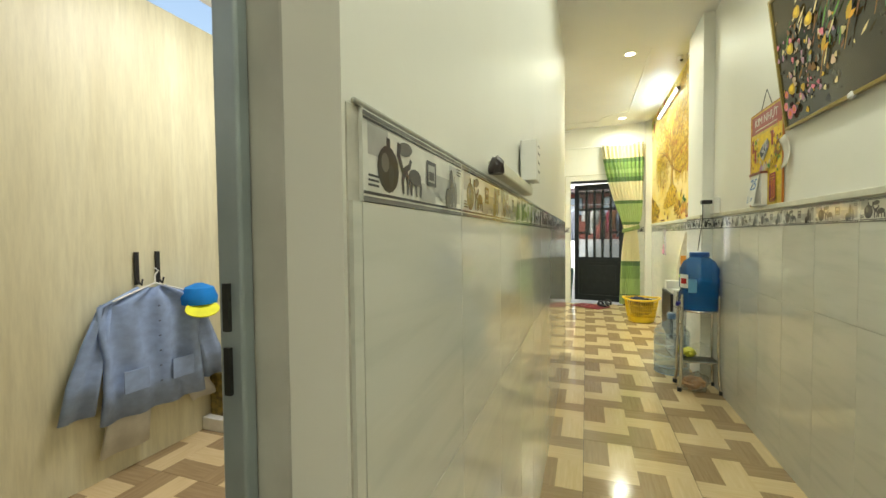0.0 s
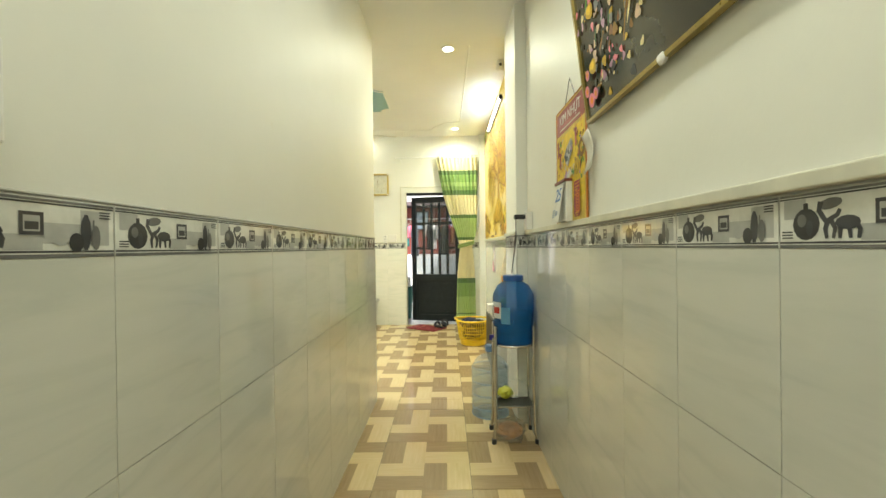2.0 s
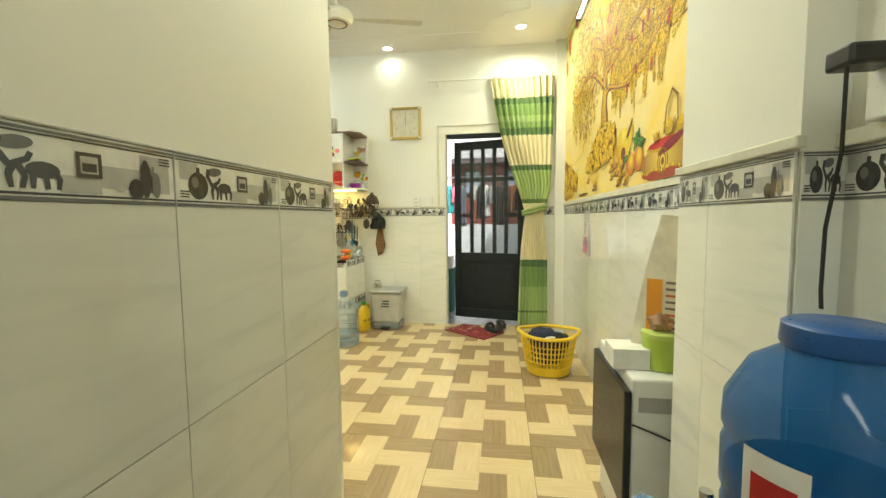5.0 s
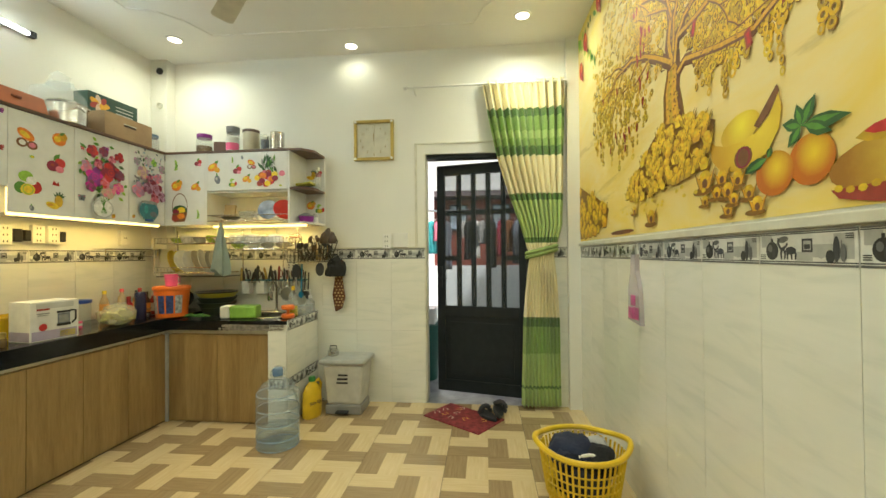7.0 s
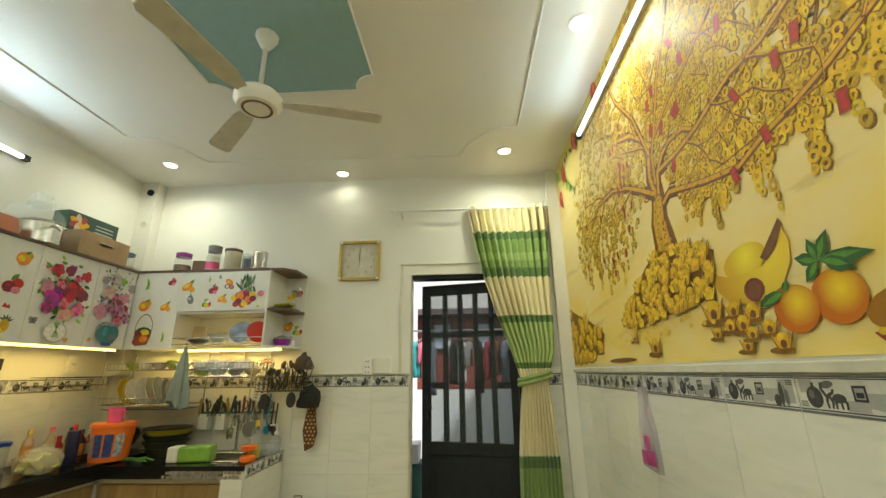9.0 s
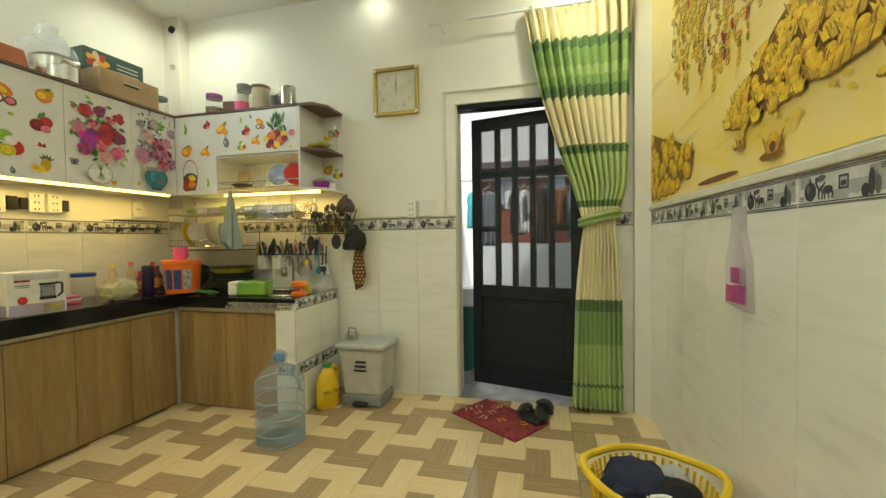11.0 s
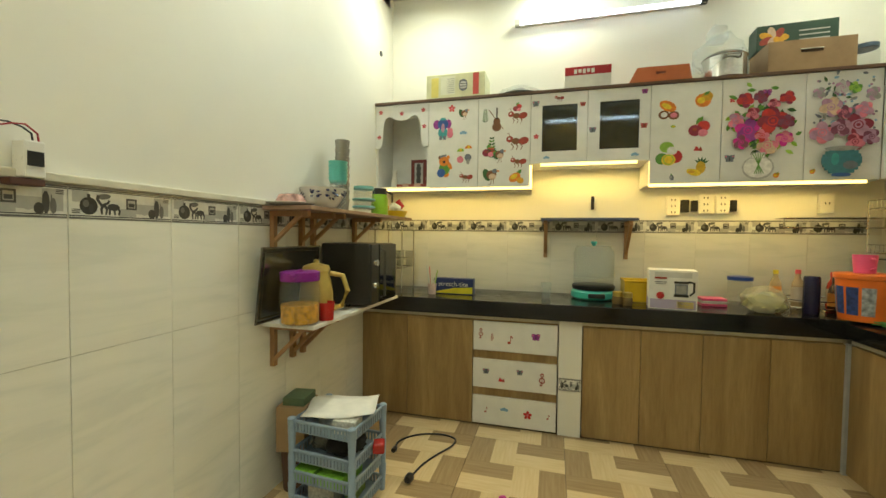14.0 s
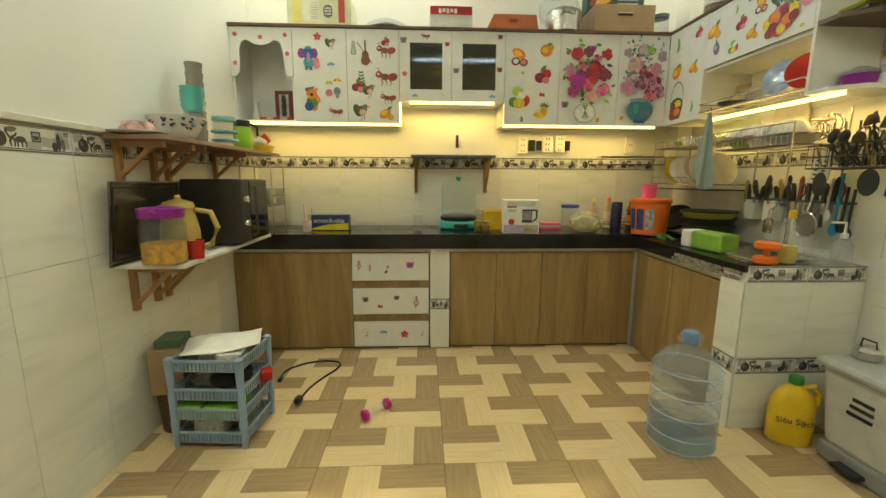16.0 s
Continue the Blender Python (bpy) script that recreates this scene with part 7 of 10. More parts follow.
cu = thing("red_cup", -1.30, 5.645, 0.785, "small red plastic cup on the shelf's edge", "cup")
add(cu, "cup_body", lathe(bm_new(), [(0.033, 0), (0.038, 0.08), (0.035, 0.08), (0.031, 0.004)], 20), REDP)

ZS = 1.288
t = thing("rice_plate", -1.25, 5.5, ZS, "white plate under a red-patterned bowl on the upper shelf", "plate")
add(t, "plate", lathe(bm_new(), [(0.05, 0), (0.10, 0.012), (0.102, 0.015), (0.05, 0.006)], 26), CERAMIC)
add(t, "bowl", lathe(bm_new(), [(0.025, 0.055), (0.05, 0.05), (0.066, 0.018), (0.066, 0.016)], 24), M("red_floral_ceramic", (0.62, 0.36, 0.32), 0.2, vary=0.6, scale=40), "upturned bowl with red flowers")
t = thing("serving_bowl", -1.43, 5.55, ZS, "white serving bowl painted with dark blue flowers", "bowl")
add(t, "bowl", lathe(bm_new(), [(0.05, 0), (0.065, 0.010), (0.092, 0.05), (0.112, 0.095), (0.108, 0.095), (0.06, 0.018)], 30), CERAMIC)
rn = random.Random(6)
bm = bm_new()
for i in range(70):
    a = rn.choice((0.25, 1.0, 1.75, 2.5, 5.6, 4.6)) + rn.uniform(-0.3, 0.3)
    z = rn.uniform(0.045, 0.085)
    r = 0.092 + (z - 0.05) * 0.445 + 0.0015
    m_ = T(r * math.cos(a), r * math.sin(a), z) @ Matrix.Rotation(a, 4, "Z") @ Matrix.Rotation(radians(62), 4, "Y")
    prism(bm, ell(rn.uniform(0.004, 0.012), rn.uniform(0.004, 0.009), 7), 0.0012, m_)
add(t, "painted_flowers", bm, M("cobalt_glaze", (0.03, 0.04, 0.12), 0.2), smooth=False)


def cup_stack(name, x, y, z, r, n, step, mat, label, top=None, cat="cup", r2=None, lip=0.0):
    t = thing(name, x, y, z, label, cat)
    for i in range(n):
        mt2 = top if (top and i >= n - 5) else mat
        q = (r2 or r) if (top and i >= n - 5) else r
        add(t, "stacked_cup", lathe(bm_new(), [(q * 0.8, i * step), (q, i * step + step * 1.6 + lip), (q * 0.96, i * step + step * 1.6 + lip)], 18), mt2)
    return t


cup_stack("plastic_cups", -1.585, 5.54, ZS, 0.044, 12, 0.020, CLEAR, "tower of clear and teal stacked plastic cups", M("cup_teal", (0.12, 0.50, 0.46), 0.3), r2=0.05)
cup_stack("steel_cups", -1.70, 5.50, ZS, 0.04, 8, 0.045, M("smoky_cup", (0.34, 0.33, 0.30), 0.25, metal=0.5), "tall tower of steel and glass cups stacked on the shelf", r2=0.05)
t = cup_stack("glass_bowls", -1.86, 5.55, ZS, 0.064, 6, 0.022, CLEARGLASS, "stack of teal-rimmed glass bowls", cat="bowl")
for q, (r, z) in enumerate(((0.058, 0.135), (0.066, 0.075), (0.066, 0.032))):
    add(t, "bowl_rim", lathe(bm_new(), [(r - 0.004, z), (r + 0.001, z + 0.004), (r, z + (0.022 if q == 0 else 0.010)), (r - 0.008, z + 0.012)], 20), M("faded_teal" + str(q), (0.20, 0.50, 0.48), 0.3, vary=0.3))
gf = thing("green_flask", -2.06, 5.56, ZS, "lime green flask with a black lid and handle", "flask")
add(gf, "flask_body", lathe(bm_new(), [(0.05, 0), (0.052, 0.01), (0.052, 0.10), (0.045, 0.13)], 22), GREENP)
add(gf, "flask_lid", lathe(bm_new(), [(0.046, 0.13), (0.046, 0.165), (0.03, 0.17)], 22), BLACK)
add(gf, "flask_handle", tube(bm_new(), [(0.0, 0.045, 0.15), (0, 0.085, 0.13), (0, 0.085, 0.08)], 0.007), BLACK)
sb = thing("snack_bags", -2.28, 5.56, ZS, "yellow basket with colourful packets and a red cup", "basket")
add(sb, "wire_basket", lathe(bm_new(), [(0.08, -0.002), (0.10, 0.04), (0.096, 0.04), (0.078, 0.004)], 20), YELLOWP)
for q, (dx, dy, r, c) in enumerate(((-0.03, 0.0, 0.035, (0.05, 0.1, 0.3)), (0.04, 0.03, 0.04, (0.7, 0.65, 0.5)), (0.0, -0.04, 0.03, (0.7, 0.45, 0.03)))):
    add(sb, "packet", lumps(41 + q, r, 1, 0.9), M("packet" + str(q), c, 0.3, vary=0.6)).location = (dx, dy, 0.03)
add(sb, "red_cup", lathe(bm_new(), [(0.022, 0), (0.03, 0.06)], 16, T(-0.02, 0.06, 0.06, 40, 20, 0)), REDP)
# glass rack between shelf and worktop
gr = thing("glass_rack", -2.42, 5.50, 0.78, "wire rack of drinking glasses beside the microwave", "rack")
bm = bm_new()
for z in (0.16, 0.22):
    tube(bm, [(-0.12, -0.08, z), (0.12, -0.08, z), (0.12, 0.12, z), (-0.12, 0.12, z)], 0.004, 6, closed=True)
for x, y in ((-0.12, -0.08), (0.12, -0.08), (0.12, 0.12), (-0.12, 0.12)):
    tube(bm, [(x, y, 0), (x, y, 0.42)], 0.005, 6)
for i in range(6):
    tube(bm, [(-0.12, -0.06 + i * 0.034, 0.16), (0.12, -0.06 + i * 0.034, 0.16)], 0.0025, 5)
add(gr, "wire_frame", bm, STEEL)
for i in range(7):
    x, y = -0.08 + (i % 3) * 0.08, -0.04 + (i // 3) * 0.07
    tt = thing("drinking_glass", -2.42 + x, 5.50 + y, 0.944, "clear drinking glass in the wire rack", "glass", "glasses in the rack")
    add(tt, "glass_body", lathe(bm_new(), [(0.024, 0), (0.03, 0.11), (0.028, 0.11), (0.022, 0.005)], 16), CLEARGLASS)

# ---- on the worktop ----
ZT = 0.777
t = carton("wrap_box", -2.35, 5.98, ZT, 0.065, 0.27, 0.105, M("wrap_blue", (0.02, 0.035, 0.14), 0.35), "dark blue and yellow cling wrap box")
bm = prism(bm_new(), [(-0.13, 0.005), (0.13, 0.005), (0.13, 0.05), (0.0, 0.042), (-0.13, 0.012)], 0.001, facing("W", 0.0328))
add(t, "yellow_swoosh", bm, M("wrap_yellow", (0.7, 0.6, 0.03), 0.35), smooth=False)
w_ = words(t, "stretch-tite", 0.045, 0.0335, 0.0, 0.066, PAPER, 90, 90)
t = thing("brush_cup", -2.28, 5.845, ZT, "cup holding toothbrushes and straws", "cup")
add(t, "cup_body", lathe(bm_new(), [(0.025, 0), (0.03, 0.07), (0.028, 0.07), (0.022, 0.004)], 18), M("pink_white_cup", (0.7, 0.55, 0.52), 0.3, vary=0.3))
for i in range(5):
    a = i * 1.3
    add(t, "straw", tube(bm_new(), [(0.01 * math.cos(a), 0.01 * math.sin(a), 0.01), (0.035 * math.cos(a), 0.04 * math.sin(a), 0.15 + 0.01 * i)], 0.0035, 6), M("straw" + str(i), ((0.75, 0.75, 0.7), (0.4, 0.6, 0.1), (0.7, 0.7, 0.6), (0.7, 0.2, 0.2), (0.6, 0.7, 0.7))[i], 0.4))
t = thing("drinking_glass", -2.36, 6.58, ZT, "clear drinking glass standing alone on the worktop", "glass")
add(t, "glass_body", lathe(bm_new(), [(0.027, 0), (0.034, 0.10), (0.031, 0.10), (0.024, 0.008)], 20), CLEARGLASS)
t = thing("food_steamer", -2.46, 6.87, ZT, "glass food steamer on a round teal base", "steamer")
add(t, "steamer_base", lathe(bm_new(), [(0.12, 0), (0.135, 0.012), (0.135, 0.045), (0.12, 0.06)], 32), TEALP)
add(t, "black_rim", lathe(bm_new(), [(0.125, 0.06), (0.13, 0.07), (0.13, 0.085), (0.122, 0.09)], 32), BLACK)
add(t, "control_knob", box(bm_new(), 0.11, 0.14, -0.04, 0.06, 0.015, 0.045), BLACK, bevel=0.008)
add(t, "glass_bowl", lathe(bm_new(), [(0.12, 0.088), (0.125, 0.14), (0.125, 0.29), (0.105, 0.335), (0.10, 0.335), (0.12, 0.285), (0.12, 0.14)], 32), CLEARGLASS)
add(t, "lid_knob", lathe(bm_new(), [(0.008, 0.335), (0.02, 0.355), (0.018, 0.365)], 14), TEALP)
t = jar("spice_jar", -2.27, 6.99, ZT, 0.03, 0.05, M("brown_glass", (0.20, 0.13, 0.05), 0.2), M("gold_lid", (0.55, 0.40, 0.10), 0.3, metal=0.8), "small spice jar with a gold lid", group="spice jars")
t = jar("spice_jar", -2.23, 7.04, ZT, 0.026, 0.05, M("brown_glass_b", (0.20, 0.13, 0.05), 0.2), M("gold_lid_b", (0.50, 0.38, 0.12), 0.3, metal=0.8), "small spice jar with a gold lid", group="spice jars")
t = thing("yellow_basket", -2.46, 7.20, ZT, "yellow plastic basket behind the kettle box", "basket")
bm = bm_new()
for z0, z1, s0, s1 in ((0, 0.004, 0.10, 0.10),):
    box(bm, -0.075, 0.075, -0.15, 0.15, 0, 0.005)
for x0, x1, y0, y1 in ((-0.08, -0.075, -0.155, 0.155), (0.075, 0.08, -0.155, 0.155), (-0.075, 0.075, -0.155, -0.15), (-0.075, 0.075, 0.15, 0.155)):
    box(bm, x0, x1, y0, y1, 0, 0.125)
tube(bm, [(-0.08, -0.156, 0.125), (0.08, -0.156, 0.125), (0.08, 0.156, 0.125), (-0.08, 0.156, 0.125)], 0.007, 8, closed=True)
add(t, "basket_body", bm, YELLOWP, smooth=False)
t = carton("kettle_box", -2.24, 7.265, ZT, 0.16, 0.235, 0.215, PAPER, "white carton printed with a black glass kettle", rz=-8, bars=(("+x", 0, 0.03, 0.22, 0.05, M("box_mauve", (0.42, 0.36, 0.48), 0.5)), ("+x", 0.06, 0.028, 0.08, 0.035, M("box_yellow", (0.70, 0.55, 0.15), 0.5)), ("+x", 0.0, 0.19, 0.18, 0.03, M("box_grey", (0.55, 0.55, 0.52), 0.5)), ("-y", 0, 0.03, 0.15, 0.05, M("box_mauve_b", (0.42, 0.36, 0.48), 0.5))))
p = Print(0.0002)
p.oval(0.04, 0.08, 0.034, 0.01, "silver"), p.rect(0.04, 0.112, 0.062, 0.06, "slate"), p.rect(0.04, 0.112, 0.048, 0.045, "grey"), p.rect(0.04, 0.15, 0.07, 0.012, "black"), p.rect(0.04, 0.078, 0.07, 0.014, "black"), p.limb([(0.072, 0.155), (0.10, 0.15), (0.10, 0.10), (0.08, 0.08)], 0.012, 0.01, "black"), p.oval(-0.06, 0.075, 0.02, 0.02, "red"), p.rect(-0.06, 0.15, 0.06, 0.006, "grey"), p.rect(-0.06, 0.14, 0.05, 0.004, "grey"), p.rect(-0.06, 0.172, 0.06, 0.01, "brick")
ob = p.done("kettle_print", facing("W", 0.081), None, "printed kettle picture")
ob.parent = t
t = thing("pink_container", -2.40, 7.52, ZT, "flat stack of pink and white food containers", "container")
for i, mtt in enumerate((PINKP, CERAMIC, PINKP)):
    add(t, "container", box(bm_new(), -0.05, 0.05, -0.065, 0.065, i * 0.016, i * 0.016 + 0.014), mtt, bevel=0.003)
t = jar("blue_lid_jar", -2.50, 7.70, ZT, 0.062, 0.15, CLEAR, BLUEP, "clear plastic jar with a blue lid", lidh=0.02, neck=0.97)
t = thing("vegetable_bag", -2.23, 7.71, ZT, "clear bag stuffed with pale vegetables", "bag")
add(t, "vegetables", lumps(51, 0.085, 1, 0.65), M("vegetables", (0.45, 0.45, 0.20), 0.6, vary=0.6, scale=25))
b = add(t, "bag_film", lumps(53, 0.105, 1, 0.7), make_film("veg_film", (0.80, 0.76, 0.60), 0.30, 0.18))
t = thing("sauce_tray", -2.44, 8.02, ZT, "round wire tray of sauce bottles", "tray")
bm = bm_new()
for z in (0.02, 0.06):
    tube(bm, [(0.13 * math.cos(a), 0.15 * math.sin(a), z) for a in [2 * math.pi * i / 26 for i in range(26)]], 0.004, 6, closed=True)
add(t, "wire_tray", bm, STEEL)
BP = [(0.026, 0), (0.029, 0.01), (0.029, 0.10), (0.024, 0.125), (0.013, 0.145), (0.012, 0.165)]
for i, (x, y, c, cc, h, lab) in enumerate(((-2.50, 7.88, (0.55, 0.30, 0.05), (0.7, 0.55, 0.03), 1.15, "clear sauce bottle with a yellow cap"), (-2.44, 7.96, (0.55, 0.22, 0.04), (0.8, 0.12, 0.15), 1.2, "clear sauce bottle with a pink cap"), (-2.46, 8.04, (0.42, 0.03, 0.03), (0.4, 0.02, 0.02), 0.8, "red chilli sauce bottle"), (-2.45, 8.13, (0.45, 0.05, 0.03), (0.5, 0.03, 0.03), 1.15, "red sauce bottle with a red cap"), (-2.36, 8.09, (0.05, 0.02, 0.01), (0.02, 0.02, 0.02), 1.0, "dark soy sauce bottle"), (-2.38, 8.18, (0.30, 0.03, 0.02), (0.6, 0.55, 0.5), 0.9, "brown sauce bottle with a pale cap"), (-2.54, 8.2, (0.5, 0.2, 0.05), (0.02, 0.02, 0.02), 1.0, "brown sauce bottle with a black cap"))):
    bottle("sauce_bottle", x, y, ZT + 0.004, [(r, z * h) for r, z in BP], make_film("sauce" + str(i), (0.80, 0.62, 0.38), 0.45, 0.08, 0.3) if i < 2 else M("sauce" + str(i), c, 0.12, vary=0.3), M("sauce_cap" + str(i), cc, 0.35), lab, "sauce bottles", band=(0.03 * h, 0.10 * h, 0.0297, M("sauce_label" + str(i), (0.60, 0.25, 0.05) if i % 2 == 0 else (0.62, 0.55, 0.45), 0.4)))
t = thing("black_flask", -2.27, 7.94, ZT, "tall black and blue can", "can")
add(t, "can_body", lathe(bm_new(), [(0.034, 0), (0.036, 0.01), (0.036, 0.19), (0.03, 0.2)], 22), M("navy_can", (0.02, 0.02, 0.06), 0.2, metal=0.4))
bu = thing("orange_bucket", -2.165, 8.115, ZT, "orange paint bucket with blue label panels", "bucket")
add(bu, "bucket_body", lathe(bm_new(), [(0.105, 0), (0.12, 0.20), (0.128, 0.205), (0.128, 0.225), (0.122, 0.23)], 30), ORANGEP)
for k in range(5):
    a0 = 3.5 + k * 0.52
    bm = bm_new()
    vs = [[bm.verts.new(((0.1065 + z * 0.075) * math.cos(a0 + 0.42 * i / 6), (0.1065 + z * 0.075) * math.sin(a0 + 0.42 * i / 6), z)) for z in (0.03, 0.165)] for i in range(7)]
    for i in range(6):
        bm.faces.new((vs[i][0], vs[i + 1][0], vs[i + 1][1], vs[i][1]))
    add(bu, "label_panel", bm, M("bucket_label" + str(k), ((0.03, 0.06, 0.22), (0.40, 0.42, 0.45), (0.04, 0.08, 0.30))[k % 3], 0.35, vary=0.6, scale=50))
pc = thing("pink_cup", -2.15, 8.09, ZT + 0.231, "bright pink plastic cup on the bucket's lid", "cup")
add(pc, "cup_body", lathe(bm_new(), [(0.04, 0), (0.047, 0.09), (0.044, 0.09), (0.038, 0.004)], 22), PINKP)
add(pc, "cup_handle", tube(bm_new(), [(0.044, 0, 0.075), (0.07, 0, 0.07), (0.07, 0, 0.03), (0.042, 0, 0.02)], 0.005), PINKP)
t = thing("pan_stack", -1.98, 8.385, 0.763, "stacked dark and olive basins", "basin")
for i, (r, z, c) in enumerate(((0.13, 0.0, (0.05, 0.06, 0.03)), (0.15, 0.04, (0.06, 0.07, 0.03)), (0.155, 0.085, (0.03, 0.04, 0.03)), (0.158, 0.12, (0.40, 0.36, 0.04)), (0.158, 0.13, (0.02, 0.02, 0.02)))):
    add(t, "basin", lathe(bm_new(), [(r * 0.75, z), (r, z + 0.05), (r * 0.96, z + 0.05)], 30), M("basin" + str(i), c, 0.4))
t = thing("frying_pan", -2.36, 8.42, 0.777, "black pan leaning in the corner", "pan")
add(t, "pan_body", lathe(bm_new(), [(0.09, 0), (0.12, 0.05), (0.115, 0.05), (0.088, 0.005)], 26, T(0, 0, 0.06, 40, 0, 30)), BLACK)
t = thing("tissue_box", -1.63, 8.135, 0.763, "green and white pack of tissues", "tissue pack", rz=8)
add(t, "pack_body", box(bm_new(), -0.05, 0.15, -0.055, 0.055, 0, 0.095), M("tissue_green", (0.22, 0.42, 0.06), 0.35, vary=0.25), bevel=0.012)
add(t, "white_end", box(bm_new(), -0.12, -0.051, -0.055, 0.055, 0, 0.095), PAPER, bevel=0.012)
gh = thing("herb_bundle", -1.93, 8.07, 0.777, "flat green herbs on the worktop", "vegetable")
rn = random.Random(13)
bm = bm_new()
for i in range(22):
    x, y, a = rn.uniform(-0.06, 0.06), rn.uniform(-0.03, 0.03), rn.uniform(-0.5, 0.5)
    tube(bm, [(x - 0.04 * math.cos(a), y - 0.04 * math.sin(a), 0.004 + i * 0.0008), (x, y, 0.01 + i * 0.0008), (x + 0.05 * math.cos(a), y + 0.05 * math.sin(a), 0.003)], 0.003, 5)
add(gh, "stems", bm, M("herb_green", (0.06, 0.20, 0.03), 0.6))
sr = thing("orange_soap_rest", -1.235, 8.13, 0.763, "orange plastic sponge rest at the counter corner", "soap holder")
for z in (0.0, 0.065):
    add(sr, "ring_dish", lathe(bm_new(), [(0.04, z), (0.048, z + 0.008), (0.048, z + 0.028), (0.04, z + 0.034)], 22), ORANGEP)
add(sr, "stem", lathe(bm_new(), [(0.012, 0.03), (0.012, 0.07)], 10), ORANGEP)
bottle("soap_bottle", -1.245, 8.235, 0.763, [(0.032, 0), (0.036, 0.01), (0.033, 0.12), (0.036, 0.16), (0.015, 0.19), (0.013, 0.205)], CLEAR, YELLOWP, "dish soap bottle a third full of yellow soap", caph=0.03)
t = bpy.data.objects["soap_bottle"]
add(t, "soap", lathe(bm_new(), [(0.03, 0.003), (0.0335, 0.012), (0.0315, 0.08)], 18), M("yellow_soap", (0.65, 0.50, 0.02), 0.2))
t = bottle("pump_bottle", -1.20, 8.44, 0.763, [(0.035, 0), (0.038, 0.01), (0.036, 0.09), (0.013, 0.12)], make_film("lilac_bottle", (0.6, 0.62, 0.68), 0.25, 0.1, 0.2), PAPER, "clear pump bottle with a white pump head")
add(t, "pump_head", tube(bm_new(), [(0, 0, 0.13), (0, 0, 0.185), (-0.045, -0.02, 0.182)], 0.006), PAPER)
t = thing("clear_tub", -1.215, 8.36, 0.763, "clear open food tub", "tub")
add(t, "tub_body", lathe(bm_new(), [(0.05, 0), (0.066, 0.07), (0.063, 0.07), (0.048, 0.004)], 24), CLEAR)
fa = thing("faucet", -1.50, 8.46, 0.763, "chrome kitchen tap over the sink", "tap")
add(fa, "spout", tube(bm_new(), [(0, 0, 0), (0, 0, 0.20), (0, -0.02, 0.24), (0, -0.07, 0.245), (0, -0.10, 0.22), (0, -0.105, 0.17)], 0.010, 12), STEEL)
add(fa, "spray_head", lathe(bm_new(), [(0.013, 0.10), (0.022, 0.115), (0.02, 0.17), (0.012, 0.175)], 16, T(0, -0.105, 0)), STEEL)
add(fa, "tap_base", lathe(bm_new(), [(0.024, 0), (0.022, 0.02)], 16), STEEL)

# ---- west wall above the worktop ----
ms = thing("small_wall_shelf", XW + 0.007, 6.83, 1.283, "narrow blue-grey shelf on two pine brackets", "shelf", "wall shelves")
add(ms, "shelf_board", box(bm_new(), 0, 0.22, -0.295, 0.295, -0.008, 0.008), M("bluegrey_board", (0.10, 0.13, 0.22), 0.4), bevel=0.002)
for y in (-0.265, 0.255):
    bm = box(bm_new(), 0.0, 0.022, y - 0.012, y + 0.012, -0.26, -0.009)
    box(bm, 0.022, 0.19, y - 0.012, y + 0.012, -0.035, -0.009)
    box(bm, -0.009, 0.009, -0.009, 0.009, 0, 0.26, T(0.02, y, -0.22, 0, 42, 0))
    add(ms, "bracket", bm, PINE)


def socket(side, d, u, v, w, h, n, label, black=False):
    t = new("wall_socket")
    t.matrix_world = facing(side, d) @ pose(u, v, 0)
    tagged(t, label, "socket", "wall sockets")
    add(t, "socket_plate", box(bm_new(), -w / 2, w / 2, -h / 2, h / 2, 0, 0.028), WHITE if not black else BLACK, bevel=0.003)
    for i in range(n):
        yy = -h / 2 + h * (i + 0.5) / n
        for dx in (-0.01, 0.01):
            add(t, "socket_slot", box(bm_new(), dx - 0.003, dx + 0.003, yy - 0.006, yy + 0.006, 0.0281, 0.0288), BLACK)
    return t


socket("W", XW, 7.36, 1.375, 0.075, 0.12, 3, "white triple socket beside a black switch")
socket("W", XW, 7.43, 1.375, 0.045, 0.08, 0, "small black switch box on the cabinet wall", True)
socket("W", XW, 7.545, 1.385, 0.075, 0.12, 3, "white triple socket above the worktop")
socket("W", XW, 7.64, 1.385, 0.075, 0.12, 3, "white triple socket above the worktop")
socket("W", XW, 7.485, 1.375, 0.035, 0.07, 0, "small black switch box on the cabinet wall", True)
socket("W", XW, 7.70, 1.375, 0.035, 0.07, 0, "small black switch box on the cabinet wall", True)
socket("W", XW, 8.18, 1.385, 0.075, 0.12, 1, "white socket near the corner")
socket("W", XW, 6.87, 1.40, 0.02, 0.09, 0, "small black vertical switch over the shelf", True)
socket("N", YB, -0.575, 1.345, 0.07, 0.12, 3, "white triple socket beside the back door")
socket("N", YB, -0.455, 1.355, 0.12, 0.12, 0, "blank white cover plate beside the back door")
socket("E", XR, -2.465, 1.355, 0.13, 0.058, 1, "white six-hole socket strip on the corridor wall")
t = bpy.data.objects["wall_socket.010"]
for i in range(3):
    for dy in (-0.018, 0.018):
        for dx in (-0.012, 0.012):
            add(t, "socket_slot", box(bm_new(), -0.042 + i * 0.036 + dx * 0.7 - 0.003, -0.042 + i * 0.036 + dx * 0.7 + 0.003, dy * 0.7 - 0.004, dy * 0.7 + 0.004, 0.0281, 0.0288), BLACK)
add(t, "black_side", box(bm_new(), 0.066, 0.074, -0.033, 0.029, 0, 0.03), BLACK)
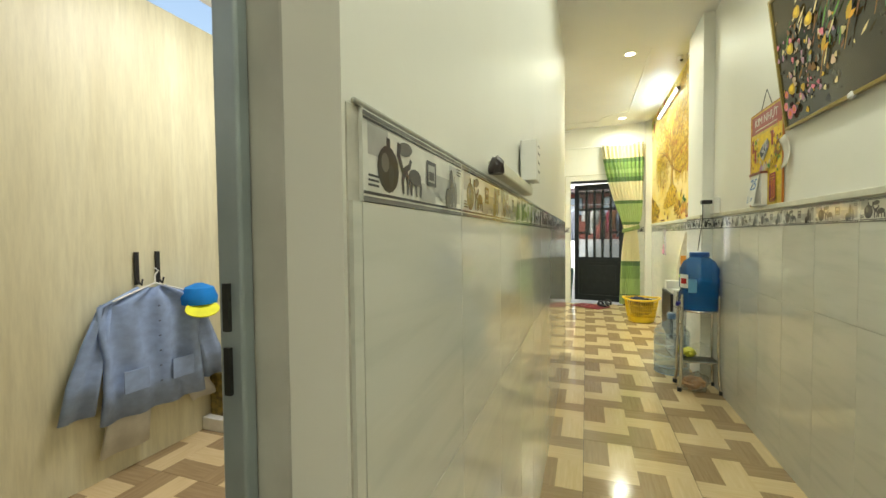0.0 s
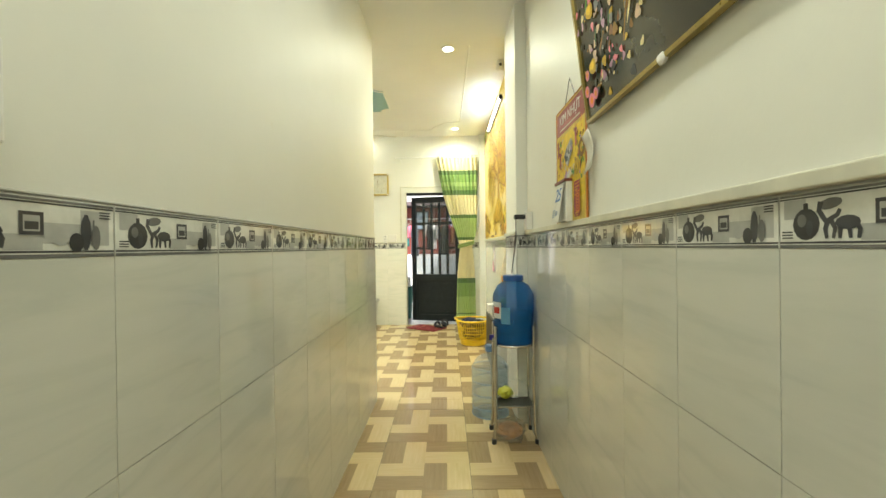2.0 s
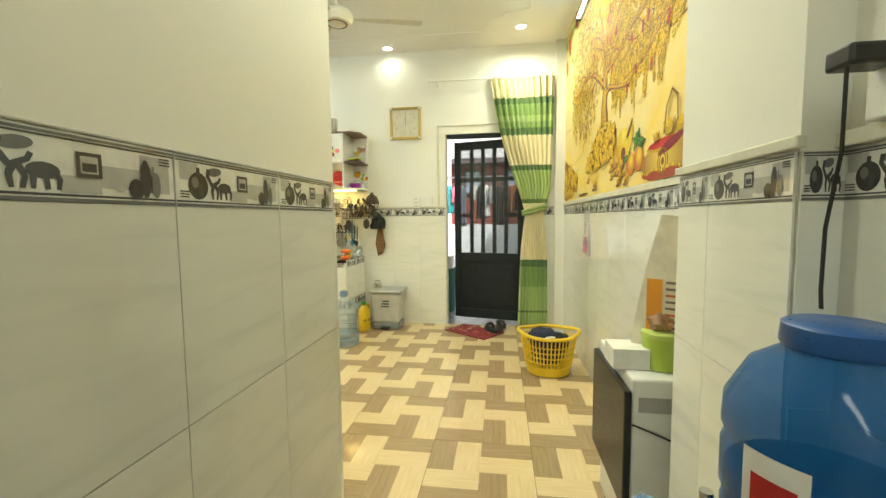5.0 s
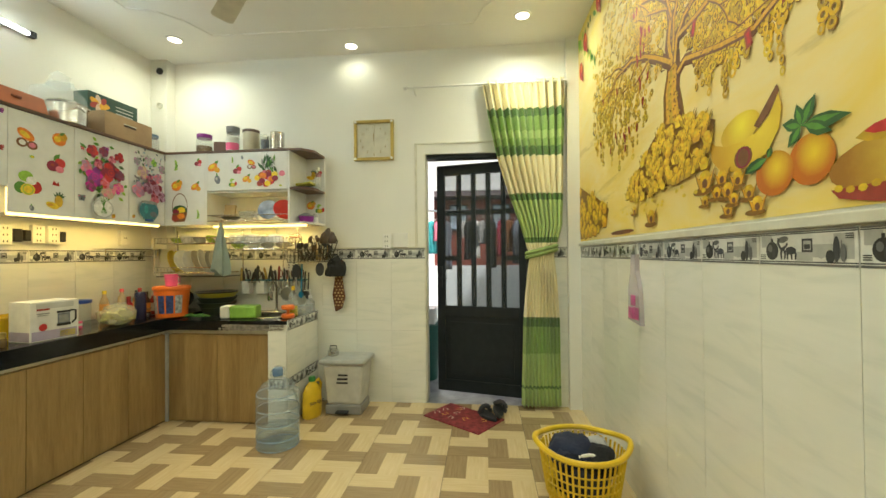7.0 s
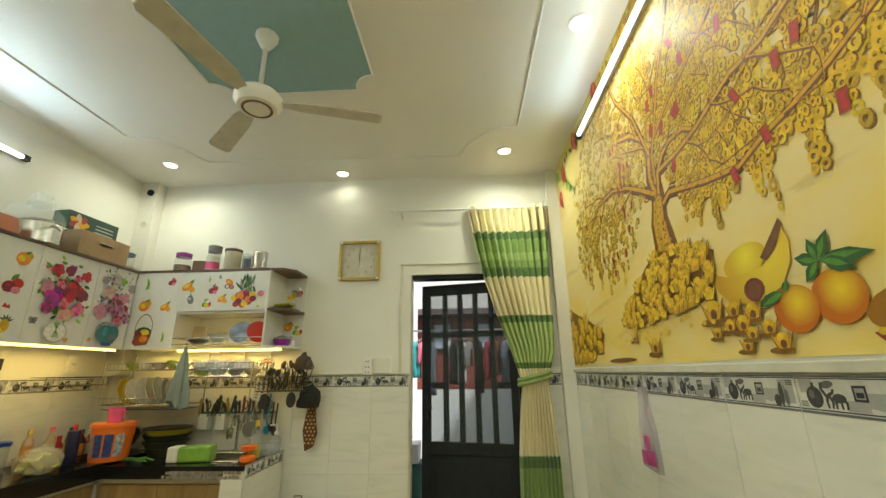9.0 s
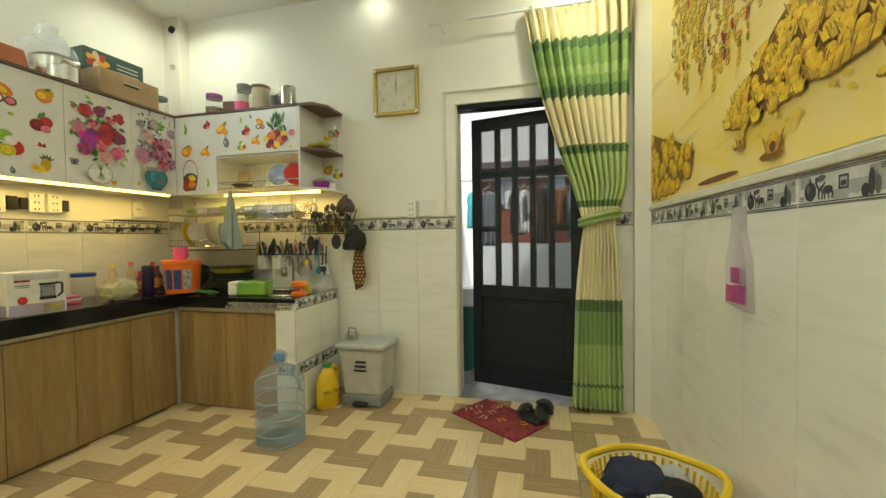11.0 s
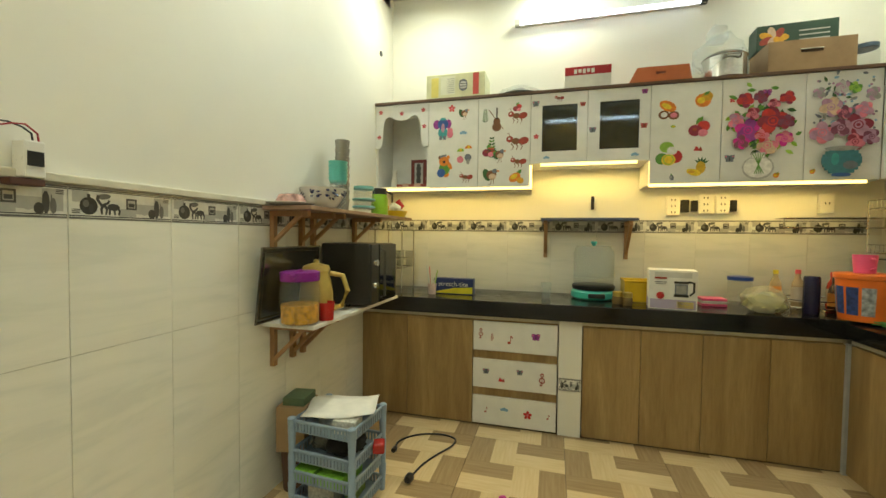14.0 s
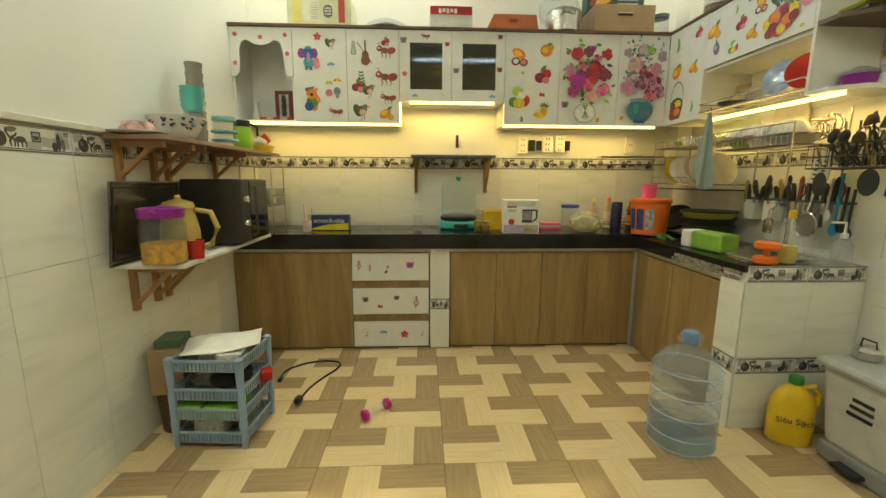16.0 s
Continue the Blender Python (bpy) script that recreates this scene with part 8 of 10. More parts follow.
add(t, "conduit_drop", box(bm_new(), -0.062, -0.05, -0.038, -0.030, 0, 0.012), CREAM)

wr = thing("wall_wire_rack", XW + 0.008, 8.17, 1.24, "empty chrome wire rack on the tiled wall", "rack")
bm = bm_new()
for z in (0.0, 0.055):
    tube(bm, [(0, -0.24, z), (0, 0.24, z), (0.10, 0.24, z), (0.10, -0.24, z)], 0.004, 6, closed=True)
for i in range(9):
    tube(bm, [(0.0, -0.22 + i * 0.055, 0), (0.10, -0.22 + i * 0.055, 0)], 0.002, 5)
for y in (-0.24, 0.24):
    tube(bm, [(0.1, y, 0), (0.1, y, 0.055)], 0.004, 6)
add(wr, "wire_frame", bm, STEEL)

# dish rack on the north wall with dishes
dk = thing("dish_rack", -1.93, 8.40, 1.10, "chrome two-tier wall dish rack over the worktop", "dish rack")
bm = bm_new()
for z, x0, x1 in ((0.0, -0.53, 0.08), (0.24, -0.53, 0.58), (0.19, 0.10, 0.58)):
    tube(bm, [(x0, 0.14, z), (x1, 0.14, z), (x1, -0.12, z), (x0, -0.12, z)], 0.004, 6, closed=True)
    tube(bm, [(x0, -0.12, z + 0.045), (x1, -0.12, z + 0.045)], 0.003, 6)
    n = int((x1 - x0) / 0.03)
    for i in range(n):
        tube(bm, [(x0 + i * 0.03, 0.14, z), (x0 + i * 0.03, -0.12, z), (x0 + i * 0.03, -0.12, z + 0.045)], 0.0018, 4)
for x in (-0.53, 0.08, 0.58):
    tube(bm, [(x, 0.14, -0.02), (x, 0.14, 0.36)], 0.005, 6)
    tube(bm, [(x, -0.12, 0), (x, -0.12, 0.285)], 0.004, 6)
add(dk, "wire_frame", bm, STEEL)
add(dk, "drip_tray", box(bm_new(), -0.52, 0.07, -0.11, 0.13, -0.035, -0.028), DARKMETAL)


def plate(x, y, z, r, rx, ry, rz, mat, label):
    t = thing("plate", x, y, z, label, "plate", "dishes")
    b = add(t, "plate_body", lathe(bm_new(), [(r * 0.55, 0), (r * 0.6, 0.002), (r, 0.014), (r, 0.017), (r * 0.55, 0.007)], 24), mat)
    t.matrix_world = pose(x, y, z, rx, ry, rz)
    return t


def bowl(x, y, z, r, rx, mat, label, h=0.055):
    t = thing("bowl", x, y, z, label, "bowl", "dishes")
    add(t, "bowl_body", lathe(bm_new(), [(r * 0.45, 0), (r * 0.55, 0.008), (r * 0.9, h * 0.6), (r, h), (r * 0.95, h), (r * 0.5, 0.012)], 24), mat)
    t.matrix_world = pose(x, y, z, rx, 0, 0)
    return t


DISH = [CERAMIC, M("blue_rim_ceramic", (0.30, 0.36, 0.50), 0.15, vary=0.5), M("cream_ceramic", (0.60, 0.55, 0.42), 0.15), M("grey_ceramic", (0.45, 0.45, 0.43), 0.2), M("yellow_dish", (0.70, 0.55, 0.03), 0.3), M("green_dish", (0.30, 0.45, 0.05), 0.3)]
rn = random.Random(17)
for i in range(9):
    k = (4, 4, 0, 0, 2, 0, 3, 0, 2)[i]
    plate(-2.40 + i * 0.055, 8.40, 1.19, rn.uniform(0.085, 0.105), 0, 72 + rn.uniform(-6, 6), rn.uniform(-15, 15), DISH[k], ("yellow" if k == 4 else "white" if k == 0 else "cream" if k == 2 else "grey") + " plate standing in the dish rack")
for i in range(6):
    bowl(-2.36 + i * 0.10, 8.40 + rn.uniform(-0.03, 0.03), 1.345, 0.058, rn.uniform(-25, 25), DISH[(5, 0, 3, 5, 0, 0)[i]], "bowl lying in the upper dish rack", 0.05)
for i in range(7):
    bowl(-1.75 + i * 0.055, 8.36, 1.40 + rn.uniform(-0.01, 0.01), 0.072, 180 + rn.uniform(-16, 16), DISH[(0, 3, 0, 0, 3, 0, 0)[i]], "white rice bowl upturned in the rack", 0.06)
for i in range(4):
    bowl(-1.80 + i * 0.13, 8.40, 1.295, 0.06, 5, DISH[(5, 0, 3, 2)[i]], "small bowl in the lower rack", 0.045)
cbd = thing("chopping_board", -1.66, 8.545, 1.36, "pale rounded chopping board standing against the wall", "board")
add(cbd, "board", prism(bm_new(), [(-0.10, 0), (0.10, 0), (0.11, 0.10), (0.09, 0.18), (-0.09, 0.18), (-0.11, 0.10)], 0.012, Matrix(((1, 0, 0, 0), (0, 0, 1, -0.014), (0, 1, 0, 0), (0, 0, 0, 1)))), M("pale_board", (0.62, 0.56, 0.40), 0.4), bevel=0.004)
bm = bm_new()
tw = thing("hanging_towel", -1.835, 8.22, 1.10, "grey-green dish towel hanging in a narrow cone", "towel")
ring_n, rows_ = 18, []
for j in range(12):
    z = 0.40 - j * 0.036
    r = 0.008 + 0.062 * (j / 11) ** 0.9
    rows_.append([bm.verts.new((r * (1 + 0.35 * math.sin(5 * a + j * 0.2)) * math.cos(a), r * 0.5 * (1 + 0.35 * math.sin(4 * a)) * math.sin(a), z + 0.03 * math.sin(2 * a) * j / 11)) for a in [2 * math.pi * i / ring_n for i in range(ring_n)]])
for a_, b_ in zip(rows_, rows_[1:]):
    for i in range(ring_n):
        bm.faces.new((a_[i], a_[(i + 1) % ring_n], b_[(i + 1) % ring_n], b_[i]))
add(tw, "towel_cloth", bm, M("greygreen_cloth", (0.24, 0.29, 0.26), 0.95, bump=0.4))
add(tw, "hanging_loop", tube(bm_new(), [(0, 0, 0.39), (0, 0.01, 0.41), (0, 0, 0.425)], 0.003), BLACK)

# knife rail and utensils
kr = thing("knife_rail", -1.57, 8.52, 1.02, "teal and white knife rail packed with knives and spoons", "knife holder")
add(kr, "rail", box(bm_new(), -0.27, 0.30, -0.03, 0.03, 0, 0.012), M("rail_teal", (0.02, 0.11, 0.15), 0.4))
for i in range(2):
    add(kr, "holder_block", box(bm_new(), -0.26 + i * 0.13, -0.19 + i * 0.13, -0.034, 0.03, -0.11, -0.001), PAPER, bevel=0.004)
for i in range(24):
    x = -0.26 + i * 0.0235
    c = ((0.015, 0.015, 0.015), (0.03, 0.02, 0.015), (0.36, 0.24, 0.05), (0.05, 0.03, 0.02), (0.03, 0.03, 0.03), (0.20, 0.03, 0.02))[rn.choice((0, 0, 1, 1, 2, 3, 4, 4, 5))]
    t = thing("kitchen_knife", -1.57 + x, 8.50 + rn.uniform(-0.02, 0.02), 1.022, "kitchen knife standing in the rail, handle up", "knife", "knives and spoons")
    hh, w0 = rn.uniform(0.075, 0.135), rn.uniform(0.009, 0.014)
    lean = rn.uniform(-0.012, 0.012)
    if i % 4 == 3:
        add(t, "knife_handle", tube(bm_new(), [(0.012 * math.cos(q), 0, 0.06 + 0.03 * math.sin(q)) for q in [2 * math.pi * j / 12 for j in range(12)]], 0.0045, 7, closed=True), M("handle" + str(i), c, 0.4), "scissor ring handle")
    else:
        add(t, "knife_handle", prism(bm_new(), [(-w0 * 0.8, 0), (w0 * 0.8, 0), (w0 + lean, hh * 0.5), (w0 * 0.9 + lean * 2, hh * 0.85), (lean * 2, hh), (-w0 * 0.9 + lean * 2, hh * 0.85), (-w0 * 0.7 + lean, hh * 0.5)], 0.014, Matrix(((1, 0, 0, 0), (0, 0, -1, 0.007), (0, 1, 0, 0), (0, 0, 0, 1)))), M("handle" + str(i), c, 0.4), bevel=0.003)
    add(t, "blade", box(bm_new(), -0.009, 0.009, -0.001, 0.001, -rn.uniform(0.05, 0.13) if i > 11 else -0.02, 0), M("blade_grey" + str(i), (0.30, 0.29, 0.26), 0.35, metal=0.9) if i % 3 == 0 else STEEL, smooth=False)
pb = thing("perforated_board", -1.365, 8.44, 1.11, "cream perforated plastic holder standing over the knives", "utensil holder")
add(pb, "board", box(bm_new(), -0.045, 0.045, -0.004, 0.004, 0, 0.15, T(0, 0, 0, 0, 8, 0)), CREAM, bevel=0.003)
for i in range(6):
    for j in range(2):
        add(pb, "slot", box(bm_new(), -0.028 + j * 0.038, -0.012 + j * 0.038, -0.0052, -0.0042, 0.018 + i * 0.021, 0.026 + i * 0.021, T(0, 0, 0, 0, 8, 0)), DARKMETAL)
sv = thing("sieve", -1.41, 8.46, 0.86, "round wire sieve hanging by its handle", "sieve")
bm = tube(bm_new(), [(0.055 * math.cos(a), 0, 0.055 + 0.06 * math.sin(a)) for a in [2 * math.pi * i / 20 for i in range(20)]], 0.004, 6, closed=True)
tube(bm, [(0, 0, 0.115), (0.015, 0.01, 0.24)], 0.004, 6)
add(sv, "sieve_frame", bm, STEEL)
add(sv, "sieve_mesh", lathe(bm_new(), [(0.003, -0.022), (0.035, -0.014), (0.054, 0)], 20, T(0, 0, 0.055, 90)), M("sieve_grey", (0.25, 0.24, 0.20), 0.5, metal=0.6))
for i, (x, z, l, c) in enumerate(((-1.345, 0.92, 0.22, (0.6, 0.6, 0.6)), (-1.30, 0.86, 0.3, (0.02, 0.25, 0.45)), (-1.27, 0.88, 0.22, (0.03, 0.03, 0.03)), (-1.24, 0.85, 0.24, (0.05, 0.05, 0.05)))):
    t = thing("hanging_utensil", x, 8.49, z, "long-handled cooking utensil hanging from the rack", "utensil", "hanging utensils")
    add(t, "handle", tube(bm_new(), [(0, 0, 0.07), (0.008, 0.0, l)], 0.006, 8), M("utensil" + str(i), c, 0.4, metal=0.3))
    add(t, "utensil_head", lathe(bm_new(), [(0.005, -0.006), (0.02, -0.003), (0.023, 0.004)], 16, T(0, 0, 0.045, 90), sy=1.3), M("utensil_head" + str(i), c, 0.4, metal=0.3))

ub = thing("utensil_basket", -1.17, 8.44, 1.18, "wire basket bristling with chopsticks, brushes and dark utensils", "basket")
bm = bm_new()
for z in (0, 0.05, 0.10):
    tube(bm, [(-0.19, 0.10, z), (0.17, 0.10, z), (0.17, -0.07, z), (-0.19, -0.07, z)], 0.0035, 5, closed=True)
for i in range(13):
    x = -0.19 + i * 0.03
    tube(bm, [(x, 0.10, 0.10), (x, 0.10, 0), (x, -0.07, 0), (x, -0.07, 0.10)], 0.002, 4)
add(ub, "wire_frame", bm, DARKMETAL)
STK = [M("stick" + str(i), c, 0.5) for i, c in enumerate(((0.50, 0.33, 0.12), (0.03, 0.028, 0.02), (0.07, 0.045, 0.03), (0.22, 0.21, 0.18), (0.02, 0.02, 0.02), (0.10, 0.10, 0.05)))]
for i in range(46):
    x, y = rn.uniform(-0.17, 0.15), rn.uniform(-0.05, 0.08)
    dx, dy, l = rn.uniform(-0.06, 0.08), rn.uniform(-0.07, 0.02), rn.uniform(0.09, 0.20)
    if i % 6 == 0:
        x, dx = 0.02 + i * 0.002, rn.uniform(-0.02, 0.03)
    add(ub, "utensil_stick", tube(bm_new(), [(x, y, 0.01), (x + dx * 0.6, y + dy * 0.6, l * 0.6), (x + dx, y + dy, l)], 0.003 if i % 6 == 0 else 0.0045, 5), STK[i % 6])
    if i % 3 == 1:
        add(ub, "utensil_bowl", lathe(bm_new(), [(0.004, -0.012), (0.012, -0.009), (0.018, 0.0), (0.02, 0.008), (0.018, 0.008)], 14, T(x + dx, y + dy, l, rn.uniform(50, 120), rn.uniform(-30, 30), i * 37), sy=rn.uniform(1.0, 1.7)), STK[(2, 4, 3, 4)[i % 4]])
for x, y, z, r in ((-0.20, -0.02, 0.17, 0.045), (-0.13, -0.04, 0.19, 0.05), (0.02, -0.03, 0.13, 0.04)):
    bm = bm_new()
    for q in range(5):
        tube(bm, [(x + r * math.cos(u) * math.cos(q * 0.63), y + r * 0.8 * math.cos(u) * math.sin(q * 0.63), z + r * 0.9 * math.sin(u)) for u in [2 * math.pi * j / 14 for j in range(14)]], 0.0022, 4, closed=True)
    add(ub, "whisk", bm, STEEL)
for q, (x, z) in enumerate(((0.13, 0.18), (0.17, 0.15), (0.10, 0.15))):
    b = add(ub, "brush_bristles", lumps(71 + q, 0.035, 1, 2.0), STK[2])
    b.location = (x, -0.02, z)
for q, (x, z) in enumerate(((-0.12, -0.02), (0.08, -0.01))):
    add(ub, "hanging_ladle", lathe(bm_new(), [(0.004, -0.012), (0.024, -0.008), (0.034, 0.003)], 14, T(x, -0.06, z - 0.05, 90, 0, q * 20), sy=1.6), STK[4])
lm = thing("red_ladle", -1.30, 8.36, 1.38, "red plastic spatula lying over the basket", "spatula")
add(lm, "spatula_body", lathe(bm_new(), [(0.01, 0), (0.05, 0.008), (0.052, 0.012)], 18, T(0, 0, 0, 12, 8, 0), sy=0.5), M("spatula_red", (0.5, 0.09, 0.04), 0.35))
dc = thing("dark_cloth", -0.985, 8.46, 1.06, "black cloth hanging from the basket's end", "cloth")
add(dc, "cloth", lumps(61, 0.075, 1, 1.5), M("black_cloth", (0.02, 0.02, 0.018), 0.95, bump=0.5))
mi_ = thing("oven_mitt", -0.975, 8.50, 0.76, "brown checked oven mitt hanging beside the basket", "oven mitt")
bm = prism(bm_new(), [(-0.03, 0), (0.03, 0.03), (0.055, 0.12), (0.04, 0.22), (0.02, 0.38), (-0.01, 0.42), (-0.03, 0.30), (-0.055, 0.14)], 0.022, Matrix(((1, 0, 0, 0), (0, 0, -1, 0.01), (0, 1, 0, 0), (0, 0, 0, 1))))
add(mi_, "mitt_cloth", bm, M("mitt_brown", (0.13, 0.05, 0.02), 0.95, bump=0.4), bevel=0.008)
for r_ in range(12):
    for c_ in range(3):
        if 0.03 < 0.05 + r_ * 0.026 < 0.33:
            add(mi_, "check_patch", box(bm_new(), -0.035 + c_ * 0.028 + (r_ % 2) * 0.012, -0.022 + c_ * 0.028 + (r_ % 2) * 0.012, -0.0128, -0.0120, 0.05 + r_ * 0.026, 0.062 + r_ * 0.026), M("mitt_tan" + str(r_ % 2), (0.50, 0.36, 0.16), 0.9), smooth=False)

# dishes on the open shelf over the rack
orr = thing("shelf_wire_tray", -1.63, 8.33, ZU0 + 0.03, "chrome wire tray in the open cabinet shelf", "rack")
bm = bm_new()
for z in (0, 0.045):
    tube(bm, [(-0.33, -0.09, z), (0.33, -0.09, z), (0.33, 0.20, z), (-0.33, 0.20, z)], 0.004, 6, closed=True)
for i in range(22):
    tube(bm, [(-0.33 + i * 0.031, -0.09, 0), (-0.33 + i * 0.031, 0.20, 0)], 0.002, 4)
add(orr, "wire_frame", bm, STEEL)
bowl(-1.83, 8.34, 1.52, 0.075, 0, DARKMETAL, "dark pot lid on the wire tray", 0.035)
bowl(-1.68, 8.34, 1.522, 0.07, 10, CLEARGLASS, "clear glass bowl on the wire tray", 0.08)
plate(-1.48, 8.30, 1.60, 0.08, 75, 0, 10, DISH[1], "blue-rimmed white plate standing on the wire tray")
plate(-1.36, 8.32, 1.60, 0.085, 70, 20, 30, M("red_plate", (0.62, 0.03, 0.02), 0.3), "red plastic plate standing on the wire tray")
bowl(-1.58, 8.38, 1.522, 0.06, 0, DISH[0], "white bowl on the wire tray", 0.06)
t = thing("bamboo_mat", -1.9, 8.42, 1.53, "folded tan cloth standing on the tray", "cloth")
add(t, "cloth", box(bm_new(), -0.05, 0.05, -0.01, 0.01, 0, 0.14, T(0, 0, 0, -12, 0, 0)), M("tan_cloth", (0.50, 0.38, 0.2), 0.9), bevel=0.005)
# corner shelf contents
t = thing("purple_pot", -1.21, 8.40, ZU0 + 0.017, "purple pot with a grey lid on the corner shelf", "pot")
add(t, "pot_body", lathe(bm_new(), [(0.05, 0), (0.062, 0.05)], 22), PURPLEP)
add(t, "pot_lid", lathe(bm_new(), [(0.064, 0.05), (0.06, 0.06), (0.02, 0.08)], 22), M("lid_grey", (0.25, 0.24, 0.26), 0.3))
for i, (x, y) in enumerate(((-1.17, 8.49), (-1.15, 8.44))):
    jar("mini_jar", x, y, ZU0 + 0.017, 0.022, 0.05, CERAMIC, DISH[3], "small white jar on the corner shelf", group="small jars")
t = thing("banana_tray", -1.20, 8.38, 1.776, "green bananas on a dark tray", "fruit")
add(t, "tray", box(bm_new(), -0.07, 0.07, -0.08, 0.08, 0, 0.01), DARKMETAL, bevel=0.002)
for i in range(4):
    add(t, "banana", tube(bm_new(), [(-0.06, -0.06 + i * 0.03, 0.025), (0, -0.05 + i * 0.03, 0.032), (0.06, -0.06 + i * 0.03, 0.04)], 0.012, 8), M("banana" + str(i), (0.40, 0.38, 0.04), 0.5, vary=0.3))
t = bottle("oil_bottle", -1.14, 8.47, 1.776, [(0.025, 0), (0.027, 0.13), (0.01, 0.17)], CLEAR, PAPER, "small clear bottle on the corner shelf")

# ---- on top of the wall cabinets ----
ZK = ZU1 + 0.018
t = carton("appliance_box", -2.47, 5.965, ZK, 0.22, 0.40, 0.165, M("ricebox", (0.62, 0.62, 0.40), 0.5), "pale green and red appliance carton", bars=(("+x", -0.14, 0.08, 0.05, 0.13, M("cg_yellow", (0.7, 0.6, 0.15), 0.5)), ("+x", -0.05, 0.09, 0.10, 0.12, M("cg_pale", (0.70, 0.70, 0.55), 0.5)), ("+x", 0.14, 0.09, 0.04, 0.14, M("cg_red", (0.5, 0.05, 0.04), 0.5))))
w2 = words(t, "CE Gol", 0.055, 0.112, -0.145, 0.085, REDP, 90, 0)
w2.matrix_world = facing("W", 0.1125) @ pose(-0.145, 0.085, 0, 0, 0, 90)
p = Print()
p.oval(0.055, 0.085, 0.03, 0.04, "slate"), p.oval(0.055, 0.085, 0.022, 0.03, "silver")
for i in range(4):
    p.rect(0.055, 0.06 + i * 0.017, 0.05, 0.004, "black")
for q in range(8):
    p.rect(-0.03, 0.04 + q * 0.013, 0.05, 0.003, "grey")
ob = p.done("box_print", facing("W", 0.1118), None, "printed pot picture")
ob.parent = t
t = thing("lid_pile", -2.45, 6.38, ZK, "black pan lid wrapped in clear plastic", "lid")
add(t, "pan_lid", lathe(bm_new(), [(0.12, 0), (0.13, 0.01), (0.05, 0.05), (0.02, 0.06)], 26), DARKMETAL)
add(t, "plastic_wrap", lathe(bm_new(), [(0.15, 0.0), (0.14, 0.03), (0.06, 0.068), (0.02, 0.075)], 16), CLEAR)
t = carton("red_box", -2.46, 6.80, ZK, 0.22, 0.27, 0.13, PAPER, "white and red gift carton", bars=(("+x", 0, 0.105, 0.268, 0.05, M("box_red", (0.45, 0.02, 0.03), 0.4)), ("+z", 0, 0, 0.218, 0.268, M("box_red_top", (0.40, 0.02, 0.03), 0.4))))
for q in range(5):
    add(t, "printed_bar", box(bm_new(), 0.1112, 0.1122, -0.08 + q * 0.025, -0.062 + q * 0.025, 0.088 + (q % 2) * 0.006, 0.115), PAPER)
t = thing("orange_case", -2.45, 7.20, ZK, "flat orange-brown case with sloping sides", "case")
bm = bm_new()
a = [bm.verts.new(v) for v in ((-0.11, -0.17, 0), (0.11, -0.17, 0), (0.11, 0.17, 0), (-0.11, 0.17, 0))]
c = [bm.verts.new(v) for v in ((-0.09, -0.12, 0.10), (0.085, -0.12, 0.10), (0.085, 0.16, 0.10), (-0.09, 0.16, 0.10))]
bm.faces.new(a[::-1]), bm.faces.new(c)
for i in range(4):
    bm.faces.new((a[i], a[(i + 1) % 4], c[(i + 1) % 4], c[i]))
add(t, "case_body", bm, M("orange_case", (0.42, 0.11, 0.03), 0.4), bevel=0.006)
add(t, "case_latch", box(bm_new(), 0.09, 0.102, -0.02, 0.03, 0.05, 0.062), M("latch_dark", (0.2, 0.05, 0.02), 0.4))
t = thing("steel_pots", -2.45, 7.56, ZK, "steel pots with a knotted clear plastic bag over them", "pot")
add(t, "pot_body", lathe(bm_new(), [(0.10, 0), (0.11, 0.01), (0.11, 0.13), (0.116, 0.135)], 28), STEEL)
add(t, "pot_lid", lathe(bm_new(), [(0.115, 0.135), (0.09, 0.155), (0.02, 0.17)], 28), STEEL)
add(t, "pot_handle", tube(bm_new(), [(0.108, -0.04, 0.10), (0.13, -0.04, 0.115), (0.13, 0.04, 0.115), (0.108, 0.04, 0.10)], 0.005), STEEL)
b = add(t, "plastic_bag", lumps(71, 0.13, 1, 0.9), CLEAR)
b.location = (-0.02, -0.03, 0.07)
add(t, "bag_knot", lumps(73, 0.055, 1, 1.2), CLEAR).location = (0.0, -0.04, 0.235)
t = carton("brown_carton", -2.47, 7.94, ZK, 0.23, 0.40, 0.17, CARD, "brown cardboard carton with a hand hole")
add(t, "hand_hole", box(bm_new(), 0.1155, 0.1165, -0.05, 0.05, 0.10, 0.116), M("hole_dark", (0.08, 0.05, 0.03), 0.9), bevel=0.004)
add(t, "hole_rim", tube(bm_new(), [(0.117, -0.052, 0.118), (0.117, 0.052, 0.118)], 0.003), CREAM)
t = carton("green_carton", -2.52, 7.92, ZK + 0.171, 0.12, 0.38, 0.14, M("darkgreen_card", (0.03, 0.07, 0.05), 0.4), "dark green carton with a printed flower, on top of another box", rz=-3)
p = Print()
for i in range(7):
    p.oval(-0.11 + 0.04 * math.cos(i * 0.9), 0.065 + 0.03 * math.sin(i * 0.9), 0.035, 0.02, ("amber", "brick", "beige")[i % 3], i * 0.9)
for i in range(3):
    p.rect(0.08, 0.09 - i * 0.025, 0.14, 0.007, "silver")
ob = p.done("flower_print", facing("W", 0.0608), None, "printed flower and lines")
ob.parent = t
jar("blue_lid_jar", -2.44, 8.22, ZK, 0.06, 0.12, CLEARGLASS, M("slate_lid", (0.10, 0.16, 0.24), 0.4), "glass jar with a slate blue lid", lidh=0.02)
